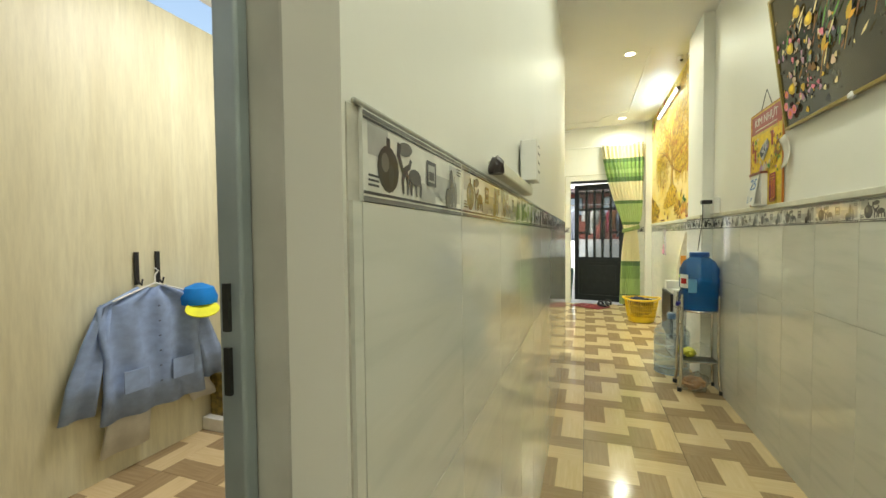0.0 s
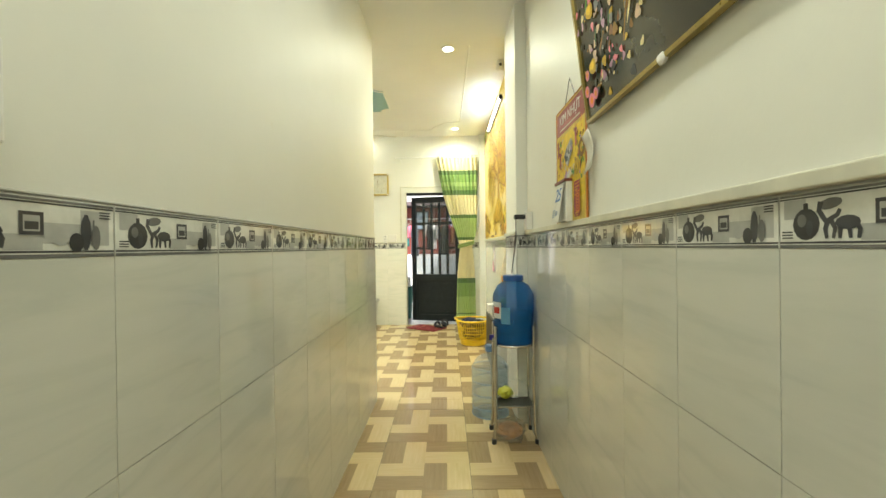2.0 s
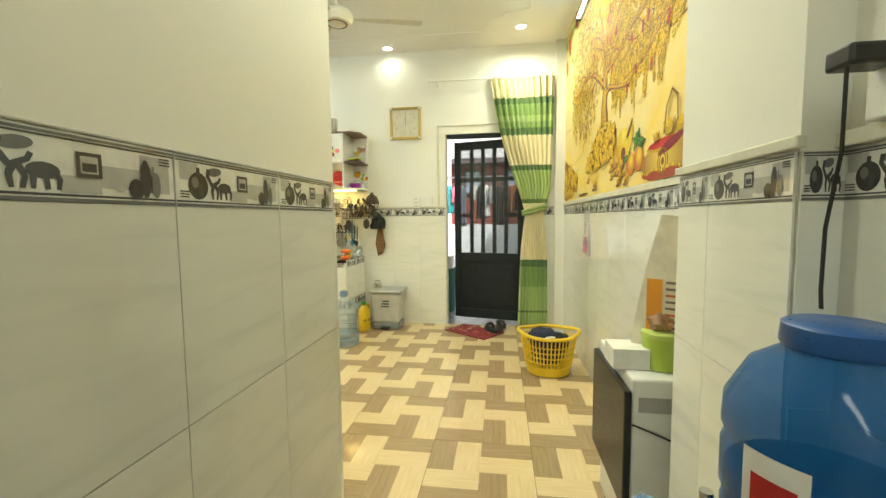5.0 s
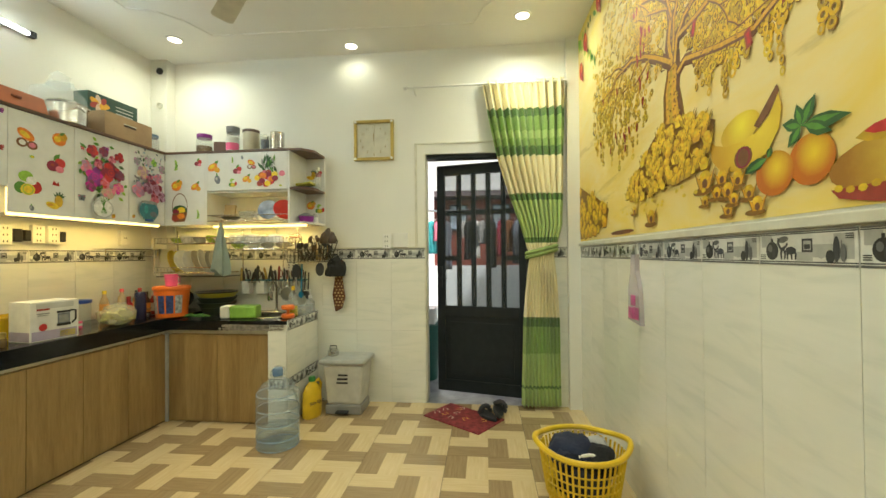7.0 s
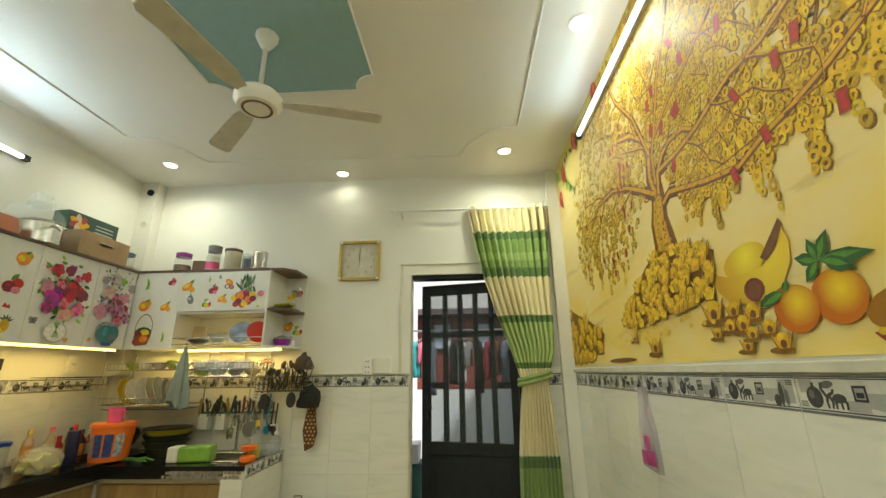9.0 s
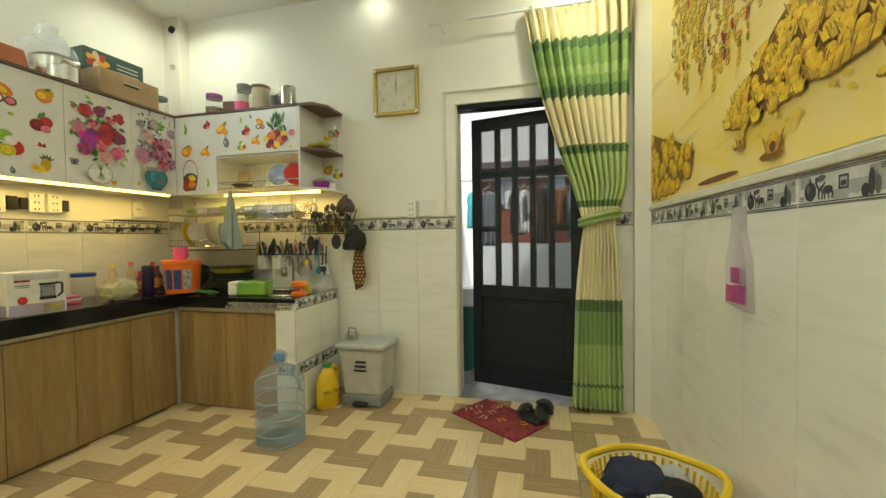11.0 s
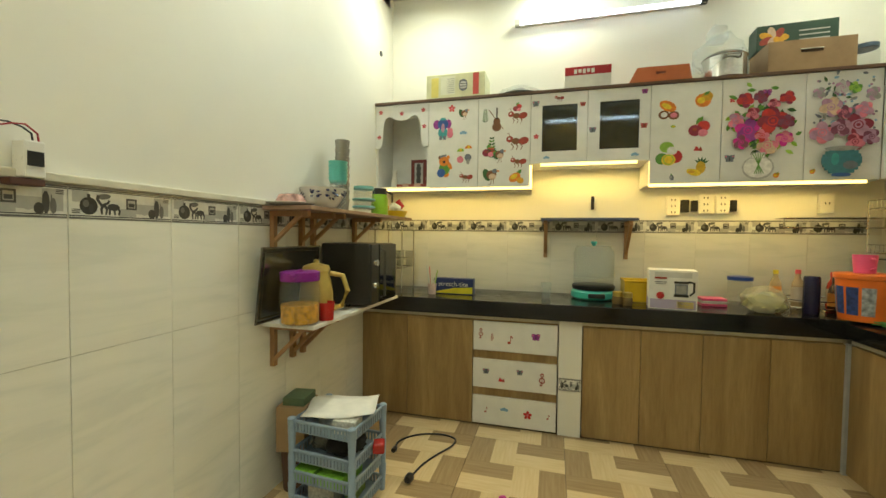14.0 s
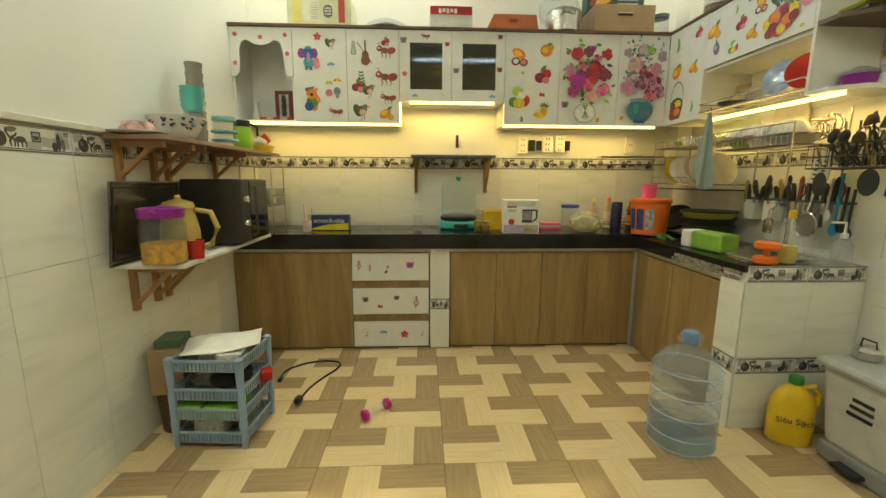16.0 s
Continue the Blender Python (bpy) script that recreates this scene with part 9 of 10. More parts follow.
jar("purple_lid_jar", -2.06, 8.34, ZK, 0.062, 0.13, CLEARGLASS, PURPLEP, "glass jar with a purple screw lid", M("nuts", (0.30, 0.20, 0.10), 0.6, vary=0.5), lidh=0.03)
carton("small_brown_box", -1.91, 8.36, ZK, 0.11, 0.09, 0.09, M("dark_brown_card", (0.16, 0.08, 0.05), 0.6), "small brown box on the cabinet", rz=10)
jar("blender_cup", -1.86, 8.42, ZK, 0.05, 0.19, CLEARGLASS, M("grey_lid2", (0.18, 0.18, 0.18), 0.4), "tall glass jar with a dark grey lid", lidh=0.05, neck=0.95)
t = thing("pink_tin", -1.80, 8.32, ZK, "white and pink tin", "tin")
add(t, "tin_body", lathe(bm_new(), [(0.048, 0), (0.048, 0.12)], 22), PAPER)
add(t, "pink_band", lathe(bm_new(), [(0.0488, 0.01), (0.0488, 0.07)], 22, cap=False), PINKP)
jar("cream_canister", -1.65, 8.34, ZK, 0.062, 0.16, M("cream_tin", (0.60, 0.54, 0.40), 0.4), M("brown_lid", (0.12, 0.07, 0.05), 0.4), "cream canister with a brown lid", lidh=0.02, neck=0.98)
t = thing("glass_tumbler", -1.52, 8.32, ZK, "clear glass tumbler with dark print", "glass")
add(t, "glass_body", lathe(bm_new(), [(0.035, 0), (0.042, 0.13), (0.039, 0.13), (0.033, 0.006)], 20), CLEARGLASS)
add(t, "dark_contents", lathe(bm_new(), [(0.028, 0.008), (0.032, 0.09)], 16), M("dark_slate", (0.12, 0.12, 0.16), 0.4))
t = thing("steel_mug", -1.42, 8.33, ZK, "ribbed steel mug with a handle", "mug")
prof = [(0.052, 0)]
for i in range(9):
    prof += [(0.055, 0.006 + i * 0.015), (0.052, 0.013 + i * 0.015)]
add(t, "mug_body", lathe(bm_new(), prof + [(0.055, 0.145), (0.051, 0.145)], 26), STEEL)
add(t, "mug_handle", tube(bm_new(), [(-0.052, 0, 0.12), (-0.085, 0, 0.115), (-0.085, 0, 0.05), (-0.052, 0, 0.04)], 0.005), STEEL)
# in the display niche
t = thing("photo_frame", -2.50, 5.67, ZU0 + 0.017, "dark red framed picture with grey ornament in the niche", "picture frame")
add(t, "frame_back", box(bm_new(), -0.008, 0.004, -0.06, 0.06, 0, 0.21), M("dark_red_frame", (0.16, 0.02, 0.02), 0.3), bevel=0.003)
add(t, "picture", box(bm_new(), 0.0045, 0.006, -0.032, 0.032, 0.025, 0.185), DISH[3])
for q in range(7):
    add(t, "ornament", lathe(bm_new(), [(0.004, 0), (0.015 + 0.004 * (q % 2), 0.003)], 10, T(0.0062, 0, 0.04 + q * 0.021, 0, 90, 0)), M("ornament" + str(q), (0.06, 0.06, 0.06), 0.3), smooth=False)
for q in range(5):
    carton("tiny_box", -2.43, 5.55 + q * 0.045, ZU0 + 0.017, 0.03, 0.04, 0.025 + 0.005 * (q % 2), M("tinybox" + str(q), ((0.3, 0.05, 0.04), (0.5, 0.3, 0.25))[q % 2], 0.5), "tiny box in the display niche")
t = thing("white_vase", -2.48, 5.49, ZU0 + 0.017, "slim white vase in the niche", "vase")
add(t, "vase_body", lathe(bm_new(), [(0.02, 0), (0.028, 0.04), (0.014, 0.10), (0.02, 0.13)], 18), CERAMIC)

# ---- lamps, fan, clock, camera, pipes ----
# fittings for all of them, the three added southern ones too
for i, (x, y) in enumerate(DOWNLIGHTS):
    t = thing("downlight", x, y, ZC, "round recessed ceiling light, switched on, the southern three added", "ceiling light", "downlights")
    add(t, "trim_ring", lathe(bm_new(), [(0.062, 0.0), (0.062, -0.006), (0.048, -0.008), (0.048, 0.0)], 26, cap=False), WHITE)
    add(t, "diffuser", lathe(bm_new(), [(0.046, -0.004), (0.046, -0.001)], 24), LAMP)
for x, y, z, l, sgn, lab in ((XW + 0.03, 6.92, 2.655, 1.15, 1, "slim cool white tube lamp over the wall cabinets, lit"), (XM - 0.03, 7.08, 2.78, 1.25, -1, "slim cool white tube lamp on the mural wall, lit")):
    t = thing("tube_lamp", x, y, z, lab, "tube lamp", "tube lamps")
    add(t, "tube_body", box(bm_new(), -0.028 if sgn > 0 else 0.004, -0.004 if sgn > 0 else 0.028, -l / 2, l / 2, -0.014, 0.014), WHITE, smooth=False)
    bm = tube(bm_new(), [(0.004 * sgn, -l / 2 + 0.02, 0), (0.004 * sgn, l / 2 - 0.02, 0)], 0.013, 10)
    add(t, "light_tube", bm, TUBE)
    for q in (-1, 1):
        add(t, "end_cap", box(bm_new(), -0.016, 0.018, q * l / 2 - 0.018, q * l / 2 + 0.018, -0.018, 0.018), BLACK if sgn < 0 or q > 0 else GREYP, smooth=False)
fn = thing("ceiling_fan", -0.765, 6.91, 0, "cream three-blade ceiling fan hanging from the blue panel, at rest", "ceiling fan")
FANC = M("fan_cream", (0.58, 0.55, 0.45), 0.35)
add(fn, "canopy", lathe(bm_new(), [(0.055, ZC - 0.014), (0.055, ZC - 0.03), (0.035, ZC - 0.07), (0.016, ZC - 0.10)], 24), WHITE)
add(fn, "down_rod", lathe(bm_new(), [(0.011, ZC - 0.10), (0.011, 2.60)], 12), WHITE)
add(fn, "motor_housing", lathe(bm_new(), [(0.03, 2.62), (0.05, 2.60), (0.095, 2.585), (0.11, 2.565), (0.11, 2.54), (0.09, 2.51), (0.07, 2.505)], 30), WHITE)
add(fn, "hub_ring", lathe(bm_new(), [(0.072, 2.507), (0.07, 2.502), (0.06, 2.502), (0.058, 2.507)], 26, cap=False), M("fan_brown", (0.16, 0.07, 0.04), 0.4))
add(fn, "hub_cap", lathe(bm_new(), [(0.058, 2.507), (0.05, 2.498)], 24), WHITE)
for k, a in enumerate((18, 138, 258)):
    bm = prism(bm_new(), [(0.10, -0.025), (0.20, -0.045), (0.56, -0.058), (0.585, -0.04), (0.585, 0.045), (0.56, 0.058), (0.20, 0.05), (0.10, 0.025)], 0.005)
    b = add(fn, "fan_blade", bm, FANC, smooth=False)
    b.matrix_local = pose(0, 0, 2.545) @ pose(0, 0, 0, 0, 0, a) @ pose(0, 0, 0, 10, 0, 0)
ck = new("wall_clock")
ck.matrix_world = facing("N", YB) @ pose(-0.68, 2.20, 0)
tagged(ck, "square wall clock with a gold frame and pale dial", "clock")
GOLD = M("gold_frame", (0.50, 0.36, 0.10), 0.3, metal=0.6)
bm = ring_board(-0.17, 0.17, -0.17, 0.17, -0.145, 0.145, -0.145, 0.145, 0, 0.03)
add(ck, "clock_frame", bm, GOLD, bevel=0.003)
add(ck, "dial", box(bm_new(), -0.145, 0.145, -0.145, 0.145, 0.002, 0.012), M("clock_dial", (0.62, 0.60, 0.50), 0.3), smooth=False)
for i in range(12):
    a = radians(30 * i)
    s = 0.112 if i % 3 else 0.118
    ob = words(ck, str(i or 12), 0.03, s * math.sin(a), s * math.cos(a), 0.0125, M("numeral" + str(i), (0.35, 0.27, 0.10), 0.4), 0)
    ob.name = "numeral"
for a, l, w in ((-3, 0.06, 0.006), (2, 0.10, 0.004), (180, 0.05, 0.003)):
    b = add(ck, "clock_hand", box(bm_new(), -w / 2, w / 2, -0.01, l, 0.0135, 0.0145), M("hand_brown" + str(l), (0.30, 0.22, 0.08), 0.4), smooth=False)
    b.rotation_euler = (0, 0, radians(-a))
for x in (-0.155, 0.155):
    for y in (-0.155, 0.155):
        add(ck, "corner_stud", lathe(bm_new(), [(0.012, 0.03), (0.008, 0.036)], 12, T(x, y, 0)), PAPER)
cm = thing("security_camera", 0.90, 5.95, ZC - 0.001, "small white dome camera on a ceiling arm", "camera")
add(cm, "camera_arm", tube(bm_new(), [(0.06, 0, 0), (0.06, 0, -0.05), (0, 0, -0.06)], 0.008), WHITE)
add(cm, "camera_head", lathe(bm_new(), [(0.03, -0.02), (0.038, -0.05), (0.036, -0.10), (0.02, -0.115)], 18), WHITE)
add(cm, "lens", lathe(bm_new(), [(0.014, 0), (0.012, 0.006)], 12, T(0, -0.036, -0.07, 90)), BLACK)
for z, r, mtt, lab in ((2.85, 0.028, DARKMETAL, "dark open pipe end in the corner pilaster"), (2.55, 0.026, CREAM, "cream capped pipe end in the corner pilaster")):
    t = new("pipe_end")
    t.matrix_world = facing("N", YB - 0.1) @ pose(-2.56 + 0.03 * 0, z, 0)
    tagged(t, lab, "pipe")
    add(t, "pipe_ring", lathe(bm_new(), [(r, 0), (r, 0.012), (r * 0.7, 0.012), (r * 0.7, 0.002)], 18), mtt)
nl = new("pipe_end")
nl.matrix_world = facing("S", YN) @ pose(2.42, 2.46, 0)
tagged(nl, "small dark hole cover on the south wall", "pipe")
add(nl, "pipe_ring", lathe(bm_new(), [(0.02, 0), (0.018, 0.006)], 14), DARKMETAL)

# ---- the plastic rack, boxes, cord, toy ----
rk = thing("plastic_rack", -1.27, 5.73, 0, "grey-blue plastic tier rack full of papers and packs", "rack", rz=-4)
LV = (0.02, 0.125, 0.215, 0.34)
for li, z in enumerate(LV):
    bm = bm_new()
    x0, x1, y0, y1 = -0.13, 0.13, -0.145, 0.145
    box(bm, x0, x1, y0, y1, z, z + 0.006)
    tube(bm, [(x0, y0, z + 0.045), (x1, y0, z + 0.045), (x1, y1, z + 0.045), (x0, y1, z + 0.045)], 0.008, 8, closed=True)
    for i in range(18):
        y = y0 + (y1 - y0) * (i + 0.5) / 18
        for x in (x0, x1):
            box(bm, x - 0.002, x + 0.002, y - 0.005, y + 0.005, z, z + 0.045)
    for i in range(14):
        x = x0 + (x1 - x0) * (i + 0.5) / 14
        for y in (y0, y1):
            box(bm, x - 0.005, x + 0.005, y - 0.002, y + 0.002, z, z + 0.045)
    add(rk, "tier", bm, GREYBLUE)
for x in (-0.13, 0.13):
    for y in (-0.145, 0.145):
        bm = lathe(bm_new(), [(0.012, 0), (0.017, 0.12), (0.014, 0.125), (0.016, 0.24), (0.013, 0.245), (0.018, 0.395), (0.012, 0.40)], 12, T(x, y, 0))
        add(rk, "rack_post", bm, GREYBLUE)
for i, (x, y, z, w, d, h, c, lab, rz) in enumerate(((0.0, 0.0, LV[3] + 0.008, 0.10, 0.14, 0.05, (0.6, 0.6, 0.56), "white medicine box in the rack", 0), (0.06, 0.08, LV[3] + 0.008, 0.08, 0.10, 0.055, (0.66, 0.66, 0.6), "white medicine box in the rack", 8), (-0.07, -0.06, LV[3] + 0.008, 0.06, 0.12, 0.045, (0.5, 0.52, 0.5), "pale grey box in the rack", 0), (0.05, 0.04, LV[1] + 0.008, 0.16, 0.12, 0.05, (0.2, 0.5, 0.05), "lime green pack in the rack", 0), (0.05, -0.085, LV[1] + 0.008, 0.16, 0.10, 0.05, (0.2, 0.5, 0.05), "lime green pack in the rack", 0), (0.03, -0.03, LV[0] + 0.008, 0.14, 0.12, 0.075, (0.55, 0.55, 0.5), "speckled white box in the lowest tier", 5), (-0.02, 0.07, LV[0] + 0.008, 0.1, 0.05, 0.07, (0.2, 0.32, 0.08), "green pack in the lowest tier", 5))):
    q = Vector((-1.27, 5.73, 0)) + Matrix.Rotation(radians(-4), 3, "Z") @ Vector((x, y, 0))
    carton("packed_box", q.x, q.y, z, w, d, h, M("packed" + str(i), c, 0.5, vary=0.35, scale=70), lab, rz=rz - 4)
t = thing("black_cloth_bundle", -1.25, 5.76, LV[2] + 0.008, "black cloth bundle stuffed in the middle tier", "cloth")
add(t, "cloth", lumps(81, 0.085, 1, 0.5), M("black_cloth2", (0.012, 0.012, 0.012), 0.95)).location = (-0.0, 0.02, 0)
t = thing("clear_bag", -1.27, 5.66, LV[2] + 0.008, "crumpled clear bag in the middle tier", "bag")
add(t, "bag_film", lumps(83, 0.06, 1, 0.7), make_film("grey_film", (0.6, 0.6, 0.58), 0.35, 0.2))
t = thing("red_brush", -1.30, 5.90, LV[2] + 0.03, "red brush head poking out of the rack", "brush", rz=20)
add(t, "brush_head", box(bm_new(), -0.03, 0.03, -0.02, 0.03, -0.02, 0.025), REDP, bevel=0.008)
pp = thing("loose_papers", -1.28, 5.74, LV[3] + 0.07, "loose printed papers lying over the rack", "paper", rz=18)
bm = bm_new()
g = [[bm.verts.new((-0.11 + 0.22 * i / 6, -0.15 + 0.30 * j / 6, 0.006 * math.sin(i * 1.3 + j) + 0.01 * (j / 6) ** 2)) for i in range(7)] for j in range(7)]
for j in range(6):
    for i in range(6):
        bm.faces.new((g[j][i], g[j][i + 1], g[j + 1][i + 1], g[j + 1][i]))
b = add(pp, "sheet", bm, PAPER)
b.modifiers.new("thick", "SOLIDIFY").thickness = 0.002
carton("brown_carton", -1.30, 5.50, 0.20, 0.16, 0.13, 0.20, CARD, "worn brown carton between the rack and the wall", rz=12)
carton("green_pack", -1.30, 5.51, 0.401, 0.12, 0.10, 0.035, M("dull_green", (0.08, 0.13, 0.07), 0.6), "dull green pack on the carton", rz=8)
t = thing("brown_basket", -1.32, 5.50, 0, "dark brown plastic pot under the carton", "basket")
add(t, "basket_body", lathe(bm_new(), [(0.075, 0), (0.085, 0.19), (0.08, 0.198)], 20), M("brown_plastic", (0.10, 0.045, 0.025), 0.5))
cd = thing("power_cord", 0, 0, 0, "black appliance cord lying in a loop on the floor", "cord")
pts = [(-1.72, 5.815), (-1.79, 5.80), (-1.86, 5.83), (-1.925, 5.91), (-1.95, 6.02), (-1.92, 6.10), (-1.84, 6.10), (-1.74, 6.05), (-1.63, 6.005), (-1.53, 5.985), (-1.48, 5.985)]
fine = []
for i in range(len(pts) - 1):
    p0, p1, p2, p3 = [Vector(pts[max(0, min(len(pts) - 1, i + k))]) for k in (-1, 0, 1, 2)]
    for s in range(5):
        u = s / 5
        fine.append(0.5 * ((2 * p1) + (p2 - p0) * u + (2 * p0 - 5 * p1 + 4 * p2 - p3) * u * u + (3 * p1 - p0 - 3 * p2 + p3) * u ** 3))
add(cd, "cable", tube(bm_new(), [(q.x, q.y, 0.006) for q in fine], 0.005, 8), BLACK)
add(cd, "plug", lathe(bm_new(), [(0.008, 0), (0.014, 0.02), (0.012, 0.04)], 12, T(-1.73, 5.815, 0.014, 0, 90, 0)), BLACK)
add(cd, "plug", lathe(bm_new(), [(0.008, -0.01), (0.02, 0.0), (0.02, 0.03), (0.014, 0.045)], 12, T(-1.485, 5.985, 0.02, 0, 80, 0)), BLACK)
ty = thing("rattle_toy", -1.36, 6.39, 0.028, "clear tube toy with magenta ends lying on the floor", "toy", rz=137)
MAG = M("magenta_plastic", (0.50, 0.01, 0.22), 0.3)
for s in (-1, 1):
    add(ty, "end_cap", lathe(bm_new(), [(0.018, -0.015), (0.028, -0.01), (0.028, 0.008), (0.018, 0.012)], 8, T(s * 0.068, 0, 0, 0, 90, 0)), MAG, bevel=0.002)
add(ty, "clear_tube", lathe(bm_new(), [(0.017, -0.06), (0.019, -0.03), (0.017, 0), (0.019, 0.03), (0.017, 0.06)], 16, T(0, 0, 0, 0, 90, 0)), CLEAR)

dv = thing("adapter_box", -0.365, 5.404, 1.272, "small white box with black screen and red cords on the ledge", "adapter")
add(dv, "box_body", box(bm_new(), -0.021, 0.021, 0, 0.045, 0.018, 0.105), WHITE, bevel=0.004)
add(dv, "dark_screen", box(bm_new(), -0.016, 0.016, 0.0452, 0.047, 0.046, 0.080), BLACK, smooth=False)
add(dv, "brown_foot", box(bm_new(), -0.022, 0.045, 0.004, 0.04, 0.0, 0.017), M("foot_brown", (0.10, 0.04, 0.03), 0.5), bevel=0.003)
for k, (col, top, y) in enumerate((((0.35, 0.01, 0.02), 0.142, 0.03), ((0.02, 0.02, 0.02), 0.136, 0.02))):
    add(dv, ("red_cord", "black_cord")[k], tube(bm_new(), [(-0.016 + k * 0.006, y, 0.103), (-0.013 + k * 0.006, y, 0.125), (0.01, y, top), (0.035, y, top - 0.004 + k * 0.01), (0.075, 0.01, 0.12 + k * 0.02), (0.10, 0.004, 0.09)], 0.0022, 6), M(("red_cord", "black_cord")[k] + "_sleeve", col, 0.4))

# ---- corridor walls ----
sbx = thing("socket_box", XL + 0.007, 2.60, 1.335, "white surface socket box with six holes", "socket")
add(sbx, "box_body", box(bm_new(), 0, 0.05, -0.05, 0.05, 0, 0.125), WHITE, bevel=0.004)
for i in range(3):
    for dy in (-0.014, 0.014):
        add(sbx, "socket_hole", lathe(bm_new(), [(0.0045, 0), (0.0045, 0.0008)], 8, T(0.0502, dy, 0.03 + i * 0.028, 0, 90, 0)), BLACK)
add(sbx, "slot_line", box(bm_new(), 0.0501, 0.0507, -0.02, 0.02, 0.108, 0.111), BLACK)
add(sbx, "conduit_drop", box(bm_new(), 0.0, 0.022, 0.005, 0.035, -0.038, 0.0), CREAM)
ld = thing("cable_trunk", XL + 0.007, 2.35, 1.295, "cream cable trunk on the corridor wall ending in a black bundle", "cable duct")
add(ld, "trunk_body", box(bm_new(), 0, 0.028, -0.24, 0.275, 0, 0.028), CREAM, bevel=0.004)
add(ld, "tape_bundle", lumps(91, 0.016, 1, 1.6), M("black_tape", (0.03, 0.02, 0.02), 0.4)).location = (0.02, -0.252, -0.004)

ca = new("wall_calendar")
ca.matrix_world = facing("E", XR - 0.003) @ pose(-3.955, 1.30, 0)
tagged(ca, "red and gold hanging wall calendar with tear-off pad", "calendar")
CW, CH = 0.41, 0.54
add(ca, "backing_board", box(bm_new(), -CW / 2, CW / 2, 0, CH, 0, 0.008), M("calendar_gold", (0.70, 0.50, 0.04), 0.35, vary=0.35), bevel=0.002)
add(ca, "header_panel", box(bm_new(), -CW / 2 + 0.012, CW / 2 - 0.012, CH - 0.115, CH - 0.012, 0.0081, 0.0092), M("calendar_red", (0.30, 0.02, 0.02), 0.35), smooth=False)
add(ca, "board_edge", tube(bm_new(), [(-CW / 2, 0, 0.006), (CW / 2, 0, 0.006), (CW / 2, CH, 0.006), (-CW / 2, CH, 0.006)], 0.005, 6, closed=True), M("calendar_edge", (0.50, 0.16, 0.02), 0.4))
ob = words(ca, "KIM NHỰT", 0.062, 0, CH - 0.055, 0.0096, PAPER, 0)
add(ca, "header_line", box(bm_new(), -0.14, 0.14, CH - 0.10, CH - 0.094, 0.0093, 0.0098), CREAM, smooth=False)
p = Print(0.00003)
p.lift = 0.0086
rn = random.Random(23)
p.rect(0, 0.26, CW - 0.03, 0.30, "yellow")
# crowd of small coins, blossoms and fans round the middle
for i in range(150):
    x, y = rn.uniform(-0.185, 0.185), rn.uniform(0.18, 0.40)
    if abs(x + 0.01) < 0.07 and y > 0.24:
        continue
    if rn.random() < 0.5:
        p.leaf(x, y, rn.uniform(0.02, 0.05), 0.01, rn.uniform(0.6, 2.4), rn.choice(("gold", "amber", "darkgold", "brick", "orange", "sand")))
    else:
        p.oval(x, y, rn.uniform(0.006, 0.016), rn.uniform(0.005, 0.010), rn.choice(("gold", "green", "brown", "amber", "sand", "darkgold", "lilac")), rn.random() * 3, wob=0.2, seed=i)
p.ring(0.10, 0.235, 0.035, 0.018, "gold"), p.ring(0.165, 0.30, 0.04, 0.02, "darkgold"), p.oval(0.055, 0.225, 0.018, 0.015, "green", wob=0.2)
for x, y in ((-0.165, 0.36), (-0.13, 0.30), (0.09, 0.36)):
    p.rect(x, y, 0.022, 0.075, "brick", 0.05)
# the cut stone: an outline and its facets
stone = [(-0.075, 0.312), (-0.035, 0.345), (0.03, 0.372), (0.052, 0.345), (0.045, 0.315), (-0.02, 0.258), (-0.05, 0.278)]
p.poly(stone, "grey")
for i in range(len(stone)):
    a, b = stone[i], stone[(i + 1) % len(stone)]
    c = (-0.01 + rn.uniform(-0.03, 0.03), 0.315 + rn.uniform(-0.02, 0.02))
    p.poly([a, b, c], ("slate", "silver", "grey", "lilac", "slate", "silver", "charcoal")[i])
for i in range(16):
    x, y = -0.012 + rn.gauss(0, 0.022), 0.316 + rn.gauss(0, 0.018)
    p.poly([(x, y), (x + 0.02, y + rn.uniform(0, 0.012)), (x + rn.uniform(0, 0.015), y - 0.014)], rn.choice(("white", "slate", "silver", "charcoal", "grey")))
for i in range(14):
    p.oval(rn.gauss(0.0, 0.03), 0.23 + rn.gauss(0, 0.012), 0.014, 0.012, rn.choice(("grey", "silver", "lilac", "sand")), rn.random() * 3, wob=0.2, seed=i)
# the red seal panel and the red column of signs
p.poly([(0.066, 0.175), (0.14, 0.178), (0.142, 0.04), (0.13, 0.028), (0.075, 0.028), (0.062, 0.045)], "wine")
for x, y, w, h in ((0.103, 0.165, 0.055, 0.004), (0.103, 0.152, 0.05, 0.005), (0.095, 0.14, 0.035, 0.005), (0.103, 0.045, 0.05, 0.005), (0.10, 0.035, 0.03, 0.004), (0.08, 0.12, 0.02, 0.004)):
    p.rect(x, y, w, h, "amber", 0.06)
for w, h, key in ((0.046, 0.085, "orange"), (0.038, 0.077, "brick"), (0.026, 0.064, "orange"), (0.018, 0.056, "wine")):
    p.rect(0.114, 0.092, w, h, key)
for i in range(4):
    p.rect(0.114, 0.072 + i * 0.013, 0.013, 0.005, "orange")
p.rect(-0.145, 0.105, 0.06, 0.155, "brick")
for i in range(11):
    p.rect(-0.145 + rn.uniform(-0.006, 0.006), 0.036 + i * 0.0135, rn.uniform(0.03, 0.05), 0.004, "amber", rn.uniform(-0.15, 0.15))
